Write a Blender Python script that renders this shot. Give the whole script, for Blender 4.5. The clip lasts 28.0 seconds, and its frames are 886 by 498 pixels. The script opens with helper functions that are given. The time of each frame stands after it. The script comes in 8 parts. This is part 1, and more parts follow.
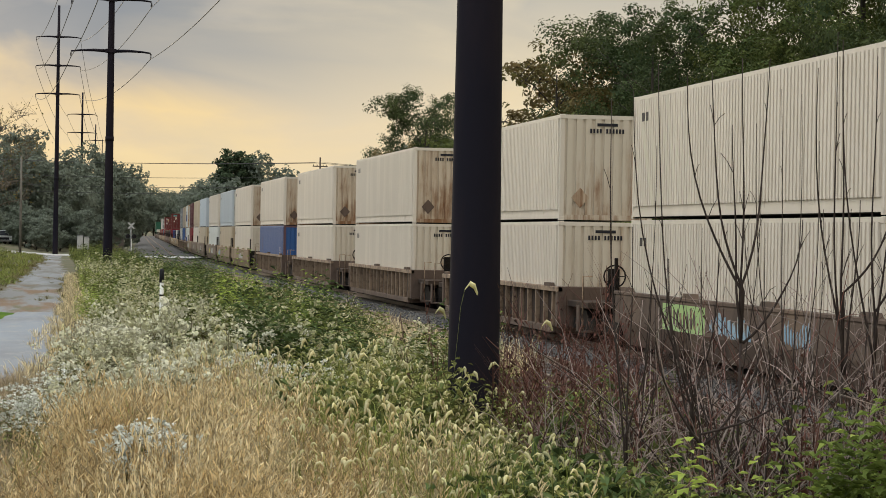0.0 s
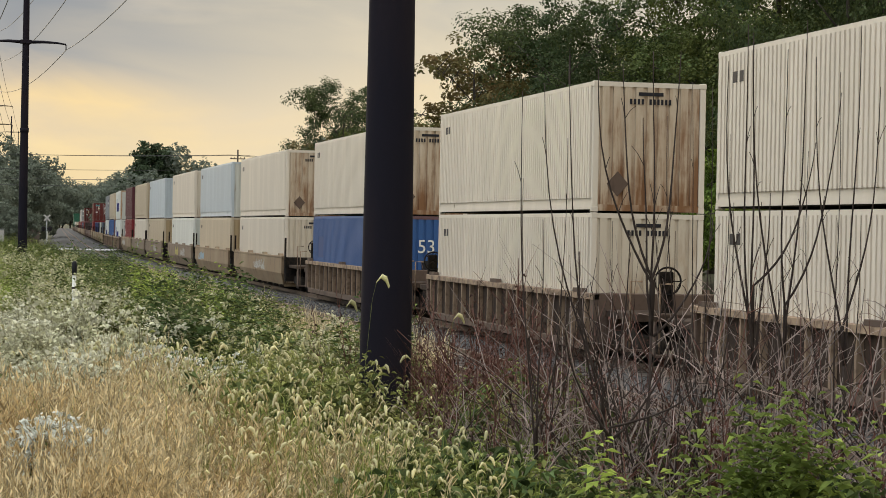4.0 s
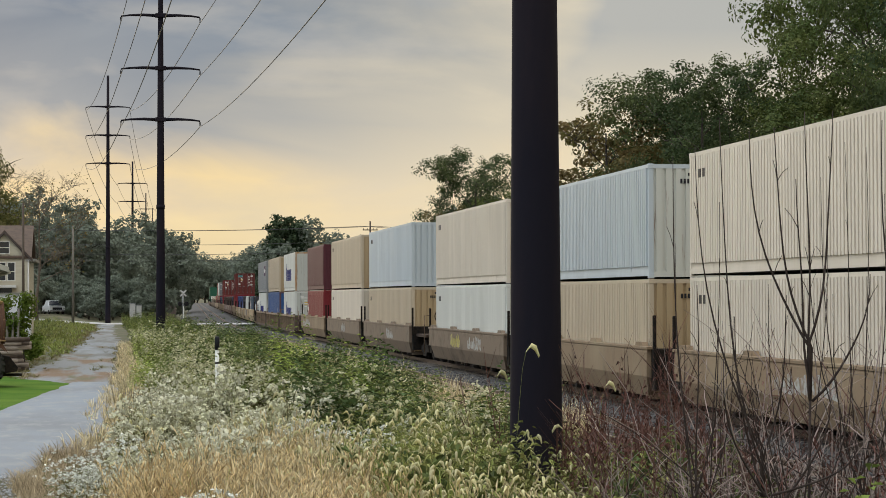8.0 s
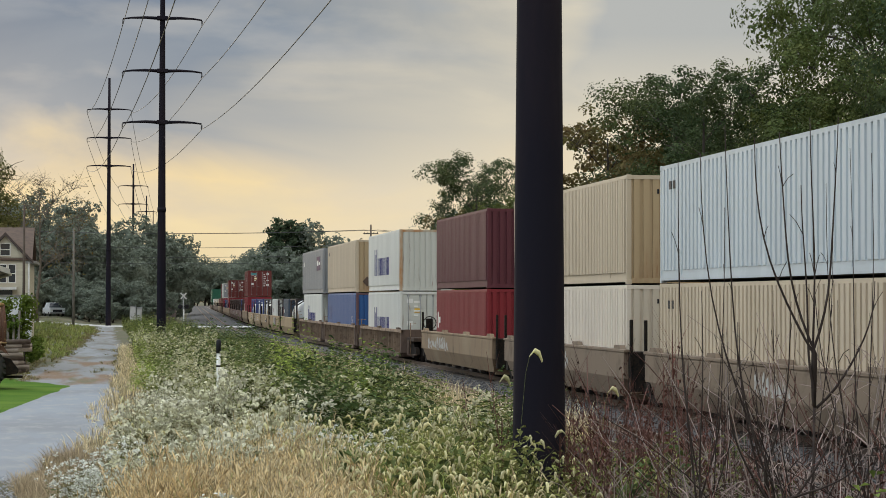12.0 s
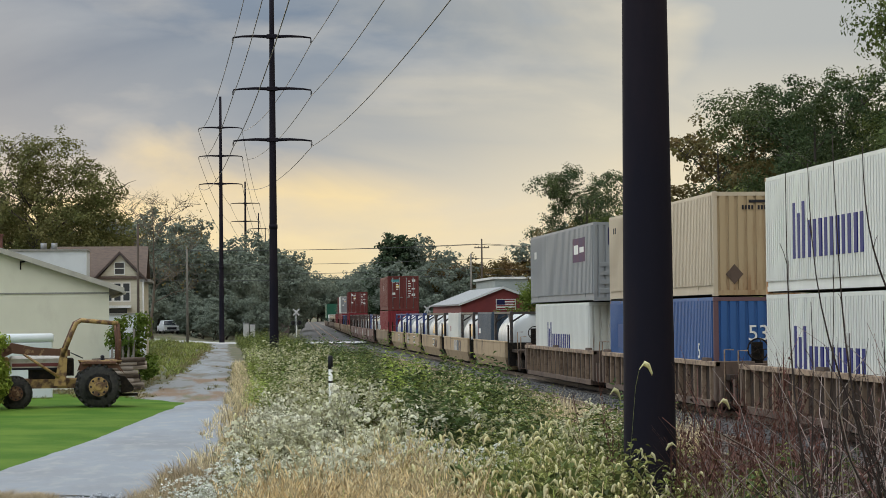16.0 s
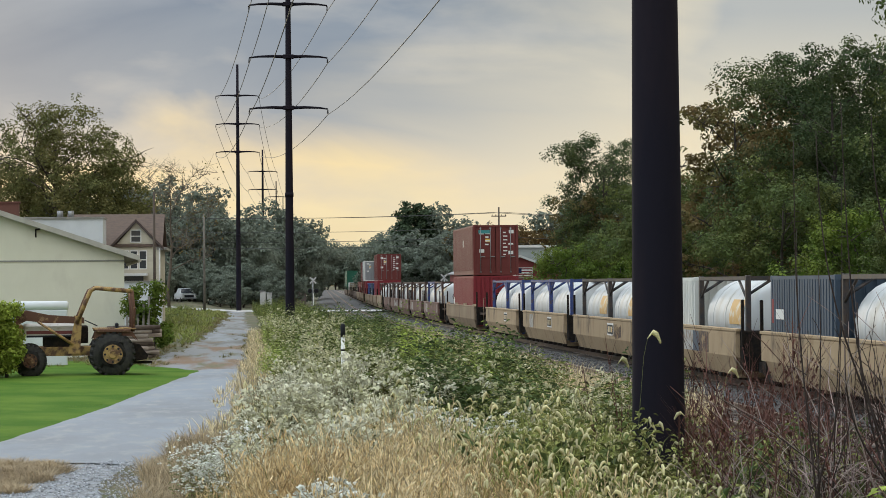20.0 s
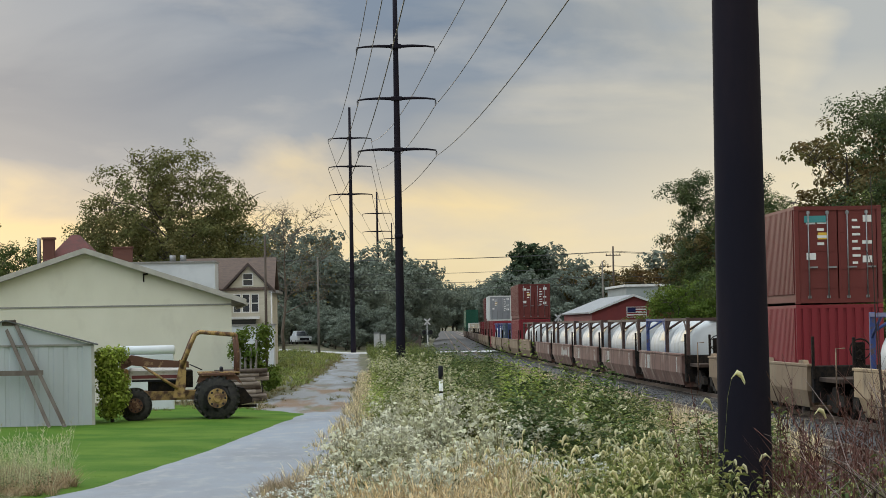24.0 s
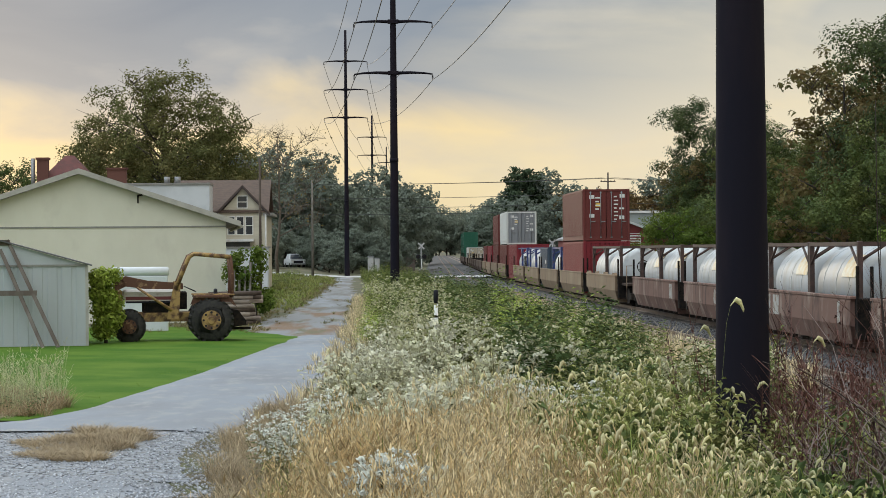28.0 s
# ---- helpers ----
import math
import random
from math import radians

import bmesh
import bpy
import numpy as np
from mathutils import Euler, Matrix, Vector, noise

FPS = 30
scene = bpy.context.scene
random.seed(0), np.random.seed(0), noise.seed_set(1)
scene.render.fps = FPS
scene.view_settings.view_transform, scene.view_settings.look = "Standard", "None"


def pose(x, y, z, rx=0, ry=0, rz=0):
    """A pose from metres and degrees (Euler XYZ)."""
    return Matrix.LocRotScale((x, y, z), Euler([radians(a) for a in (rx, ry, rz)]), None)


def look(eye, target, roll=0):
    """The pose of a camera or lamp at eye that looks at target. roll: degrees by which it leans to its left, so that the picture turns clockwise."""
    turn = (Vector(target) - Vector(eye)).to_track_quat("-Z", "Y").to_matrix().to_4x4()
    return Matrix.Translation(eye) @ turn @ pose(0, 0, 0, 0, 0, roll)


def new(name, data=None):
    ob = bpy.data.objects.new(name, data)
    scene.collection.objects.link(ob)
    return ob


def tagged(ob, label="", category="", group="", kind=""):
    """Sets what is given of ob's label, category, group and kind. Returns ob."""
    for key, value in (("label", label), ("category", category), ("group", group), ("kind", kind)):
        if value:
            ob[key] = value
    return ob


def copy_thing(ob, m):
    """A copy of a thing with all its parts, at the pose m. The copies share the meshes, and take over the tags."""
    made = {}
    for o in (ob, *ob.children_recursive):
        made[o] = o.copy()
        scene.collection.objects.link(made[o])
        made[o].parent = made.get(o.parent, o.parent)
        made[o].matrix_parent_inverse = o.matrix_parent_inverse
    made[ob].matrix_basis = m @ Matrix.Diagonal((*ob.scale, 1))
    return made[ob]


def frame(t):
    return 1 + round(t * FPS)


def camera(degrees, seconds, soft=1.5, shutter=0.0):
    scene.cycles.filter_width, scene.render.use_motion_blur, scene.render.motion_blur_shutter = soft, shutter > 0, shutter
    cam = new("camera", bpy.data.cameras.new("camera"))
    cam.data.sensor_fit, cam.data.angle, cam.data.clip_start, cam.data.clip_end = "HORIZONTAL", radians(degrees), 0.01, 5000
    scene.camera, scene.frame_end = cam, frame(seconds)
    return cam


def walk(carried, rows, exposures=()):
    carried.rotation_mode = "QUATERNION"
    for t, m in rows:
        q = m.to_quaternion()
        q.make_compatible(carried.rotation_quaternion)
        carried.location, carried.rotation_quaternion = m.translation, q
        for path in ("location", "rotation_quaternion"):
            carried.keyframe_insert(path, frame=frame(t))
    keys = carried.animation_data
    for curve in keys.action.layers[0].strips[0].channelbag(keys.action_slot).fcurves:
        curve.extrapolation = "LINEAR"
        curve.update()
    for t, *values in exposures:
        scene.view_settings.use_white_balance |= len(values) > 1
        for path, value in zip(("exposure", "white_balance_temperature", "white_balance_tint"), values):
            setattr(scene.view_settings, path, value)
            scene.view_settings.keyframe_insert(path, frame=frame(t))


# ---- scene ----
FOV = 22.71


def view(x, y, z, turn, tilt, roll):
    return pose(x, y, z, 90 + tilt, 0, turn) @ pose(0, 0, 0, 0, 0, roll)


CAMERA_ROWS = [  # seconds, x, y, z, turn, tilt, roll
    (0, -0.107, -0.270, 2.733, -10.034, -0.343, 1.013),
    (0.5, -0.121, -0.270, 2.731, -10.545, -0.240, 1.010),
    (1, -0.130, -0.267, 2.730, -10.835, -0.120, 1.006),
    (1.5, -0.119, -0.261, 2.729, -10.938, -0.052, 1.001),
    (2, -0.111, -0.249, 2.729, -10.956, -0.096, 0.992),
    (2.5, -0.095, -0.232, 2.730, -11.015, -0.233, 0.978),
    (3, -0.113, -0.202, 2.755, -11.439, -0.428, 0.995),
    (3.5, -0.059, -0.197, 2.722, -12.051, -0.514, 0.995),
    (5.5, 0.027, -0.089, 2.771, -11.933, 0.066, 1.424),
    (6, -0.103, -0.058, 2.757, -11.432, 0.441, 1.256),
    (6.5, -0.191, -0.029, 2.750, -10.875, 0.704, 0.811),
    (7, -0.189, -0.011, 2.739, -10.148, 0.944, 0.343),
    (7.5, -0.173, -0.001, 2.742, -9.346, 1.136, 0.028),
    (8, -0.164, 0.007, 2.745, -8.717, 1.243, -0.177),
    (8.5, -0.175, 0.007, 2.751, -8.353, 1.329, -0.344),
    (9, -0.185, 0.003, 2.746, -8.198, 1.416, -0.510),
    (9.5, -0.179, 0.002, 2.746, -8.182, 1.482, -0.483),
    (10, -0.176, 0.011, 2.751, -8.257, 1.488, -0.404),
    (10.5, -0.183, 0.014, 2.756, -8.421, 1.444, -0.219),
    (11, -0.196, 0.030, 2.749, -8.636, 1.341, 0.045),
    (11.5, -0.195, 0.043, 2.750, -8.815, 1.286, 0.149),
    (13.5, -0.211, 0.024, 2.754, -7.610, 1.745, -0.340),
    (14, -0.185, 0.007, 2.758, -7.197, 1.770, -0.465),
    (14.5, -0.189, -0.003, 2.753, -6.874, 1.723, -0.551),
    (15, -0.198, -0.011, 2.753, -6.542, 1.713, -0.648),
    (15.5, -0.183, -0.018, 2.760, -6.193, 1.740, -0.627),
    (16, -0.172, -0.030, 2.759, -5.822, 1.716, -0.570),
    (16.5, -0.175, -0.027, 2.759, -5.468, 1.578, -0.501),
    (17, -0.196, -0.026, 2.755, -5.169, 1.228, -0.453),
    (17.5, -0.206, -0.025, 2.755, -5.011, 0.783, -0.484),
    (18, -0.198, -0.033, 2.751, -4.986, 0.401, -0.566),
    (18.5, -0.190, -0.027, 2.757, -5.056, 0.205, -0.570),
    (19, -0.174, -0.007, 2.757, -5.140, 0.244, -0.529),
    (19.5, -0.118, 0.023, 2.762, -5.280, 0.467, -0.478),
    (20, -0.048, 0.056, 2.757, -5.348, 0.899, -0.467),
    (20.5, -0.003, 0.095, 2.766, -5.196, 1.459, -0.556),
    (21, 0.146, 0.107, 2.766, -4.757, 1.995, -0.635),
    (21.5, 0.279, 0.117, 2.766, -4.067, 2.457, -0.812),
    (22, 0.315, 0.145, 2.765, -3.368, 2.690, -0.910),
    (22.5, 0.347, 0.185, 2.767, -2.766, 2.720, -1.029),
    (24.5, 0.428, 0.426, 2.765, -2.297, 1.519, -1.046),
    (25, 0.426, 0.475, 2.755, -2.499, 1.009, -0.953),
    (25.5, 0.410, 0.516, 2.746, -2.741, 0.567, -0.791),
    (26, 0.401, 0.541, 2.743, -2.835, 0.297, -0.631),
    (26.5, 0.395, 0.555, 2.740, -2.706, 0.193, -0.522),
    (27, 0.392, 0.560, 2.744, -2.415, 0.173, -0.496),
    (27.5, 0.387, 0.566, 2.749, -2.245, 0.151, -0.477),
    (28, 0.386, 0.572, 2.758, -2.438, 0.031, -0.465),
]

cam = camera(FOV, 28.0, soft=0.75)
EXPOSURES = [(0, -0.09, 7000, 11.5), (3, -0.04, 6980, 11.5), (6, -0.01, 6900, 11.2), (9, -0.09, 6660, 11), (11, -0.08, 6560, 10.8), (16, -0.03, 6450, 10), (19, 0.04, 6400, 9.8), (22, -0.09, 6360, 9.5), (25, -0.03, 6360, 9.5), (28, -0.01, 6380, 9.5)]
walk(cam, [(t, view(*r)) for t, *r in CAMERA_ROWS], EXPOSURES)

# ---- sky and light ----
SUN_UP, SUN_TURN = 9.0, -16.0  # degrees: over the horizon; from straight along the line, to the left
world = bpy.data.worlds.new("evening_sky")
scene.world = world
world.use_nodes = True


def node(tree, kind, operation="", data_type=""):
    n = tree.nodes.new("ShaderNode" + kind)
    if operation:
        n.operation = operation
    if data_type:
        n.data_type = data_type
    return n


def build_sky(tree):
    link = tree.links.new
    out = tree.nodes["World Output"]
    clear = tree.nodes["Background"]
    sky = node(tree, "TexSky")
    sky.sky_type, sky.sun_disc = "NISHITA", False
    sky.sun_elevation, sky.sun_rotation = radians(SUN_UP), radians(SUN_TURN)
    sky.dust_density = 2.0
    link(sky.outputs[0], clear.inputs[0])
    clear.inputs[1].default_value = 0.06
    # a sheet of evening cloud: height over the horizon sets its tone, two sizes of noise break it up
    at = node(tree, "TexCoord")
    split = node(tree, "SeparateXYZ")
    link(at.outputs["Generated"], split.inputs[0])
    stretch = node(tree, "Mapping")
    stretch.inputs["Scale"].default_value = (5.0, 5.0, 15.0)
    stretch.inputs["Location"].default_value = (1.3, 0.0, 0.35)
    link(at.outputs["Generated"], stretch.inputs[0])
    big = node(tree, "TexNoise")
    big.inputs["Scale"].default_value, big.inputs["Detail"].default_value, big.inputs["Roughness"].default_value = 1.25, 7, 0.50
    big.inputs["Distortion"].default_value = 0.6
    link(stretch.outputs[0], big.inputs[0])
    # height, pushed up and down a little by the noise
    push = node(tree, "Math", operation="MULTIPLY_ADD")
    link(big.outputs[0], push.inputs[0])
    push.inputs[1].default_value = 0.11
    lift = node(tree, "Math", operation="ADD")
    link(split.outputs[2], lift.inputs[0])
    lift.inputs[1].default_value = -0.055
    link(lift.outputs[0], push.inputs[2])
    ramp = node(tree, "ValToRGB")
    stops = [(0.0, (0.76, 0.65, 0.41)), (0.03, (0.86, 0.74, 0.47)), (0.055, (0.87, 0.71, 0.42)), (0.068, (0.55, 0.52, 0.45)),
             (0.082, (0.26, 0.33, 0.41)), (0.13, (0.125, 0.21, 0.325)), (0.2, (0.16, 0.255, 0.38)), (0.26, (0.34, 0.44, 0.55)), (0.42, (1.75, 1.95, 2.1)), (1.0, (3.0, 3.3, 3.5))]
    while len(ramp.color_ramp.elements) < len(stops):
        ramp.color_ramp.elements.new(0.5)
    for e, (p, c) in zip(ramp.color_ramp.elements, stops):
        e.position, e.color = p, (*c, 1)
    link(push.outputs[0], ramp.inputs[0])
    # thin bright breaks in the sheet
    fine = node(tree, "TexNoise")
    fine.inputs["Scale"].default_value, fine.inputs["Detail"].default_value = 2.1, 7
    link(stretch.outputs[0], fine.inputs[0])
    gap = node(tree, "MapRange")
    gap.inputs["From Min"].default_value, gap.inputs["From Max"].default_value = 0.53, 0.67
    gap.inputs["To Max"].default_value = 0.42
    link(fine.outputs[0], gap.inputs[0])
    mix = node(tree, "Mix", data_type="RGBA")
    link(gap.outputs[0], mix.inputs[0])
    link(ramp.outputs[0], mix.inputs[6])
    mix.inputs[7].default_value = (0.55, 0.55, 0.53, 1)
    # the sheet thins out towards the right of the line, where pale evening light comes through
    aside = node(tree, "MapRange")
    aside.inputs["From Min"].default_value, aside.inputs["From Max"].default_value = 0.04, 0.24
    aside.inputs["To Max"].default_value = 0.9
    sway = node(tree, "Math", operation="MULTIPLY_ADD")
    link(big.outputs[0], sway.inputs[0])
    sway.inputs[1].default_value = 0.30
    shift = node(tree, "Math", operation="ADD")
    link(split.outputs[0], shift.inputs[0])
    shift.inputs[1].default_value = -0.15
    link(shift.outputs[0], sway.inputs[2])
    link(sway.outputs[0], aside.inputs[0])
    thin = node(tree, "Mix", data_type="RGBA")
    link(aside.outputs[0], thin.inputs[0])
    link(mix.outputs[2], thin.inputs[6])
    thin.inputs[7].default_value = (0.89, 0.80, 0.60, 1)
    # banks of blue-grey cloud drifting across the thin part
    level = node(tree, "Mapping")
    level.inputs["Scale"].default_value = (5.5, 5.5, 19.0)
    level.inputs["Location"].default_value = (0.4, 0.0, 2.2)
    link(at.outputs["Generated"], level.inputs[0])
    streak = node(tree, "TexNoise")
    streak.inputs["Scale"].default_value, streak.inputs["Detail"].default_value, streak.inputs["Distortion"].default_value = 1.0, 5, 0.5
    link(level.outputs[0], streak.inputs[0])
    bar = node(tree, "MapRange")
    bar.inputs["From Min"].default_value, bar.inputs["From Max"].default_value = 0.48, 0.60
    bar.inputs["To Max"].default_value = 0.66
    link(streak.outputs[0], bar.inputs[0])
    high = node(tree, "MapRange")
    high.inputs["From Min"].default_value, high.inputs["From Max"].default_value = 0.075, 0.12
    link(split.outputs[2], high.inputs[0])
    amount = node(tree, "Math", operation="MULTIPLY")
    link(bar.outputs[0], amount.inputs[0])
    link(high.outputs[0], amount.inputs[1])
    barred = node(tree, "Mix", data_type="RGBA")
    link(amount.outputs[0], barred.inputs[0])
    link(thin.outputs[2], barred.inputs[6])
    barred.inputs[7].default_value = (0.31, 0.38, 0.46, 1)
    # the sheet is pale all round, a little more so behind
    ahead = node(tree, "MapRange")
    ahead.inputs["From Min"].default_value, ahead.inputs["From Max"].default_value = -0.7, 0.5
    ahead.inputs["To Min"].default_value, ahead.inputs["To Max"].default_value = 1.05, 1.0
    link(split.outputs[1], ahead.inputs[0])
    dim = node(tree, "Mix", data_type="RGBA")
    dim.blend_type = "MULTIPLY"
    dim.inputs[0].default_value = 1.0
    link(barred.outputs[2], dim.inputs[6])
    link(ahead.outputs[0], dim.inputs[7])
    cloud = node(tree, "Background")
    link(dim.outputs[2], cloud.inputs[0])
    cloud.inputs[1].default_value = 1.0
    both = node(tree, "MixShader")
    both.inputs[0].default_value = 0.92
    link(clear.outputs[0], both.inputs[1])
    link(cloud.outputs[0], both.inputs[2])
    link(both.outputs[0], out.inputs[0])


build_sky(world.node_tree)
sun = new("sun", bpy.data.lights.new("sun", "SUN"))
sun.data.energy, sun.data.angle, sun.data.color = 0.45, radians(14), (1.0, 0.86, 0.66)
sun.matrix_world = look((math.sin(radians(SUN_TURN)) * 100, math.cos(radians(SUN_TURN)) * 100, math.tan(radians(SUN_UP)) * 100), (0, 0, 0))


# ---- materials ----
def surface(name, base, rough=0.7, metal=0.0, other=None, scale=6.0, stretch=(1, 1, 1), low=0.4, high=0.65, grime=None, grime_scale=0.7,
            grime_low=0.5, grime_high=0.75, bump=0.0, bump_scale=40.0, per="", spread=0.0, through_light=0.0, gloss=0.5):
    """A surface of a base colour, patches of another, wider grime, fine relief, and a spread of tone from piece to piece."""
    m = bpy.data.materials.new(name)
    m.use_nodes = True
    tree = m.node_tree
    link = tree.links.new
    bsdf = tree.nodes["Principled BSDF"]
    bsdf.inputs["Roughness"].default_value, bsdf.inputs["Metallic"].default_value = rough, metal
    bsdf.inputs["Specular IOR Level"].default_value = gloss
    at = node(tree, "TexCoord")
    fit = node(tree, "Mapping")
    fit.inputs["Scale"].default_value = stretch
    link(at.outputs["Object"], fit.inputs[0])
    colour = node(tree, "RGB")
    colour.outputs[0].default_value = (*base, 1)
    colour = colour.outputs[0]
    for c, s, lo, hi in ((other, scale, low, high), (grime, grime_scale, grime_low, grime_high)):
        if c:
            n = node(tree, "TexNoise")
            n.inputs["Scale"].default_value, n.inputs["Detail"].default_value, n.inputs["Roughness"].default_value = s, 6, 0.6
            link(fit.outputs[0], n.inputs[0])
            r = node(tree, "MapRange")
            r.inputs["From Min"].default_value, r.inputs["From Max"].default_value = lo, hi
            link(n.outputs[0], r.inputs[0])
            mix = node(tree, "Mix", data_type="RGBA")
            link(r.outputs[0], mix.inputs[0])
            link(colour, mix.inputs[6])
            mix.inputs[7].default_value = (*c, 1)
            colour = mix.outputs[2]
    if per:
        pick = node(tree, "ObjectInfo").outputs["Random"] if per == "object" else node(tree, "NewGeometry").outputs["Random Per Island"]
        r = node(tree, "MapRange")
        r.inputs["To Min"].default_value, r.inputs["To Max"].default_value = 1 - spread, 1 + spread
        link(pick, r.inputs[0])
        hsv = node(tree, "HueSaturation")
        link(r.outputs[0], hsv.inputs["Value"])
        link(colour, hsv.inputs["Color"])
        colour = hsv.outputs[0]
    link(colour, bsdf.inputs["Base Color"])
    if bump:
        n = node(tree, "TexNoise")
        n.inputs["Scale"].default_value, n.inputs["Detail"].default_value = bump_scale, 4
        link(at.outputs["Object"], n.inputs[0])
        b = node(tree, "Bump")
        b.inputs["Strength"].default_value, b.inputs["Distance"].default_value = bump, 0.02
        link(n.outputs[0], b.inputs["Height"])
        link(b.outputs[0], bsdf.inputs["Normal"])
    if through_light:
        leaf = node(tree, "BsdfTranslucent")
        link(colour, leaf.inputs[0])
        mix = node(tree, "MixShader")
        mix.inputs[0].default_value = through_light
        link(bsdf.outputs[0], mix.inputs[1])
        link(leaf.outputs[0], mix.inputs[2])
        link(mix.outputs[0], tree.nodes["Material Output"].inputs[0])
    return m


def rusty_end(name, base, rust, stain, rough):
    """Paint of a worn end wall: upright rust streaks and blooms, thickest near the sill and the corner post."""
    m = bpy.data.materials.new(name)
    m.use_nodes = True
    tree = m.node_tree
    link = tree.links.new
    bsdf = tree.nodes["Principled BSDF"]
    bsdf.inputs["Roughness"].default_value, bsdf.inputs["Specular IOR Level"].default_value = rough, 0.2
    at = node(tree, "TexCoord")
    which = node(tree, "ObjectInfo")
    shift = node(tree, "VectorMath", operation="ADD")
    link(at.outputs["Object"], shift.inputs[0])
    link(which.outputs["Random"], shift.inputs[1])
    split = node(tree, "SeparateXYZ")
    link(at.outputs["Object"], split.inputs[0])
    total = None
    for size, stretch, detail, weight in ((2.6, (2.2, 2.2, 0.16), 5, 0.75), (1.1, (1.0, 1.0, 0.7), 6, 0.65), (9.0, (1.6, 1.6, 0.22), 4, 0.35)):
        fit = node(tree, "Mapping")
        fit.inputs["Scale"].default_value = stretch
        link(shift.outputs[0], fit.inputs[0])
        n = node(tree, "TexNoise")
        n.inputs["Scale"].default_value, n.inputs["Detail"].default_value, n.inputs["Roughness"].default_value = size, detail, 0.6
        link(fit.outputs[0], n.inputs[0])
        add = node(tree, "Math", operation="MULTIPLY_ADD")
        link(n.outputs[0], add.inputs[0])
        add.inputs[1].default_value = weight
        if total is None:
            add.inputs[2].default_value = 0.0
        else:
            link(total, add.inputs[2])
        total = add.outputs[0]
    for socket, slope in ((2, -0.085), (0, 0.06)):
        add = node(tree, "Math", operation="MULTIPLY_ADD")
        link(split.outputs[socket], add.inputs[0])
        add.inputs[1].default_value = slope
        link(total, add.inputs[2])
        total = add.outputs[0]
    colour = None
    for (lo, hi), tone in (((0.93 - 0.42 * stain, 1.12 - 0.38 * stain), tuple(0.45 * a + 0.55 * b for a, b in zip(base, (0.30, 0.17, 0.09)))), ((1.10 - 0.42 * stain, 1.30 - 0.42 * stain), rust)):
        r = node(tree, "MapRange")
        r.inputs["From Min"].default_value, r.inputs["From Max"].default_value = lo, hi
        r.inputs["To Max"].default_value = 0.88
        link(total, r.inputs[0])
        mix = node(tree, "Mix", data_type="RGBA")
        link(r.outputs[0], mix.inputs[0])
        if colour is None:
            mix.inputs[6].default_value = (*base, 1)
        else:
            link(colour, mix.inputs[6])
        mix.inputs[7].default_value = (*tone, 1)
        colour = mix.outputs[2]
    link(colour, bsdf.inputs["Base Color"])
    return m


def paint(name, base, stain=0.0, rust=(0.19, 0.08, 0.03), rough=0.55):
    """Weathered container paint: tall streaks of rust, the more the higher stain is, and pale chalking."""
    base = tuple(c * 0.84 for c in base)
    pale = tuple(min(0.85, c * 1.12 + 0.02) for c in base)
    if stain > 0.4:
        return rusty_end(name, base, rust, stain, rough)
    return surface(name, base, rough, other=rust, scale=3.0, stretch=(2.2, 2.2, 0.28), low=0.74 - 0.36 * stain, high=0.86 - 0.26 * stain,
                   grime=pale, grime_scale=0.5, bump=0.05, bump_scale=14, per="object", spread=0.04, gloss=0.25)


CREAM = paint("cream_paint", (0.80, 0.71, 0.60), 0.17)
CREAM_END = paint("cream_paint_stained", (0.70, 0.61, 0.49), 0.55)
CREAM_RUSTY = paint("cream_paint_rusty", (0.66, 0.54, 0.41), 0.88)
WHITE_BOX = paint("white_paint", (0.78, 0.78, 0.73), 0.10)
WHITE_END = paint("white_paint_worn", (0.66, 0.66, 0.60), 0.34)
COOL_BOX = paint("cool_white_paint", (0.58, 0.64, 0.68), 0.06)
RUSTY_POST = surface("rust_streaked_white_post", (0.50, 0.44, 0.34), 0.6, other=(0.42, 0.20, 0.07), scale=1.6, stretch=(1, 1, 0.35), low=0.40, high=0.58, bump=0.05)
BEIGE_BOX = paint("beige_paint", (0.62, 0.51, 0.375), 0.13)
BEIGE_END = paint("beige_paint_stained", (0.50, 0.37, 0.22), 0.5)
BLUE_BOX = paint("blue_paint", (0.042, 0.12, 0.32), 0.14)
BLUE_POST = paint("plum_paint", (0.16, 0.09, 0.10), 0.2)
MAROON = paint("maroon_paint", (0.125, 0.034, 0.045), 0.1)
RED_BOX = paint("red_paint", (0.26, 0.03, 0.038), 0.08)
BRICK_RED = paint("brick_red_paint", (0.175, 0.04, 0.034), 0.12)
GREY_BOX = paint("grey_paint", (0.30, 0.31, 0.32), 0.08)
SLATE_BOX = paint("slate_blue_paint", (0.07, 0.10, 0.14), 0.08)
GREEN_BOX = paint("green_paint", (0.03, 0.13, 0.08), 0.08)
INK = surface("black_lettering", (0.02, 0.02, 0.025), 0.6, gloss=0.2)
BLUE_INK = surface("blue_lettering", (0.012, 0.02, 0.15), 0.6, gloss=0.15)
NAVY = surface("navy_panel", (0.02, 0.02, 0.07), 0.6, gloss=0.15)
PLUM_PANEL = surface("plum_panel", (0.055, 0.025, 0.085), 0.6, gloss=0.15, other=(0.09, 0.03, 0.07), scale=1.2)
WHITE_INK = surface("white_lettering", (0.75, 0.74, 0.70), 0.6)
ORANGE_INK = surface("orange_lettering", (0.60, 0.36, 0.12), 0.6, other=(0.62, 0.55, 0.42), scale=3, low=0.48, high=0.6)
YELLOW = surface("yellow_sticker", (0.72, 0.45, 0.05), 0.6)
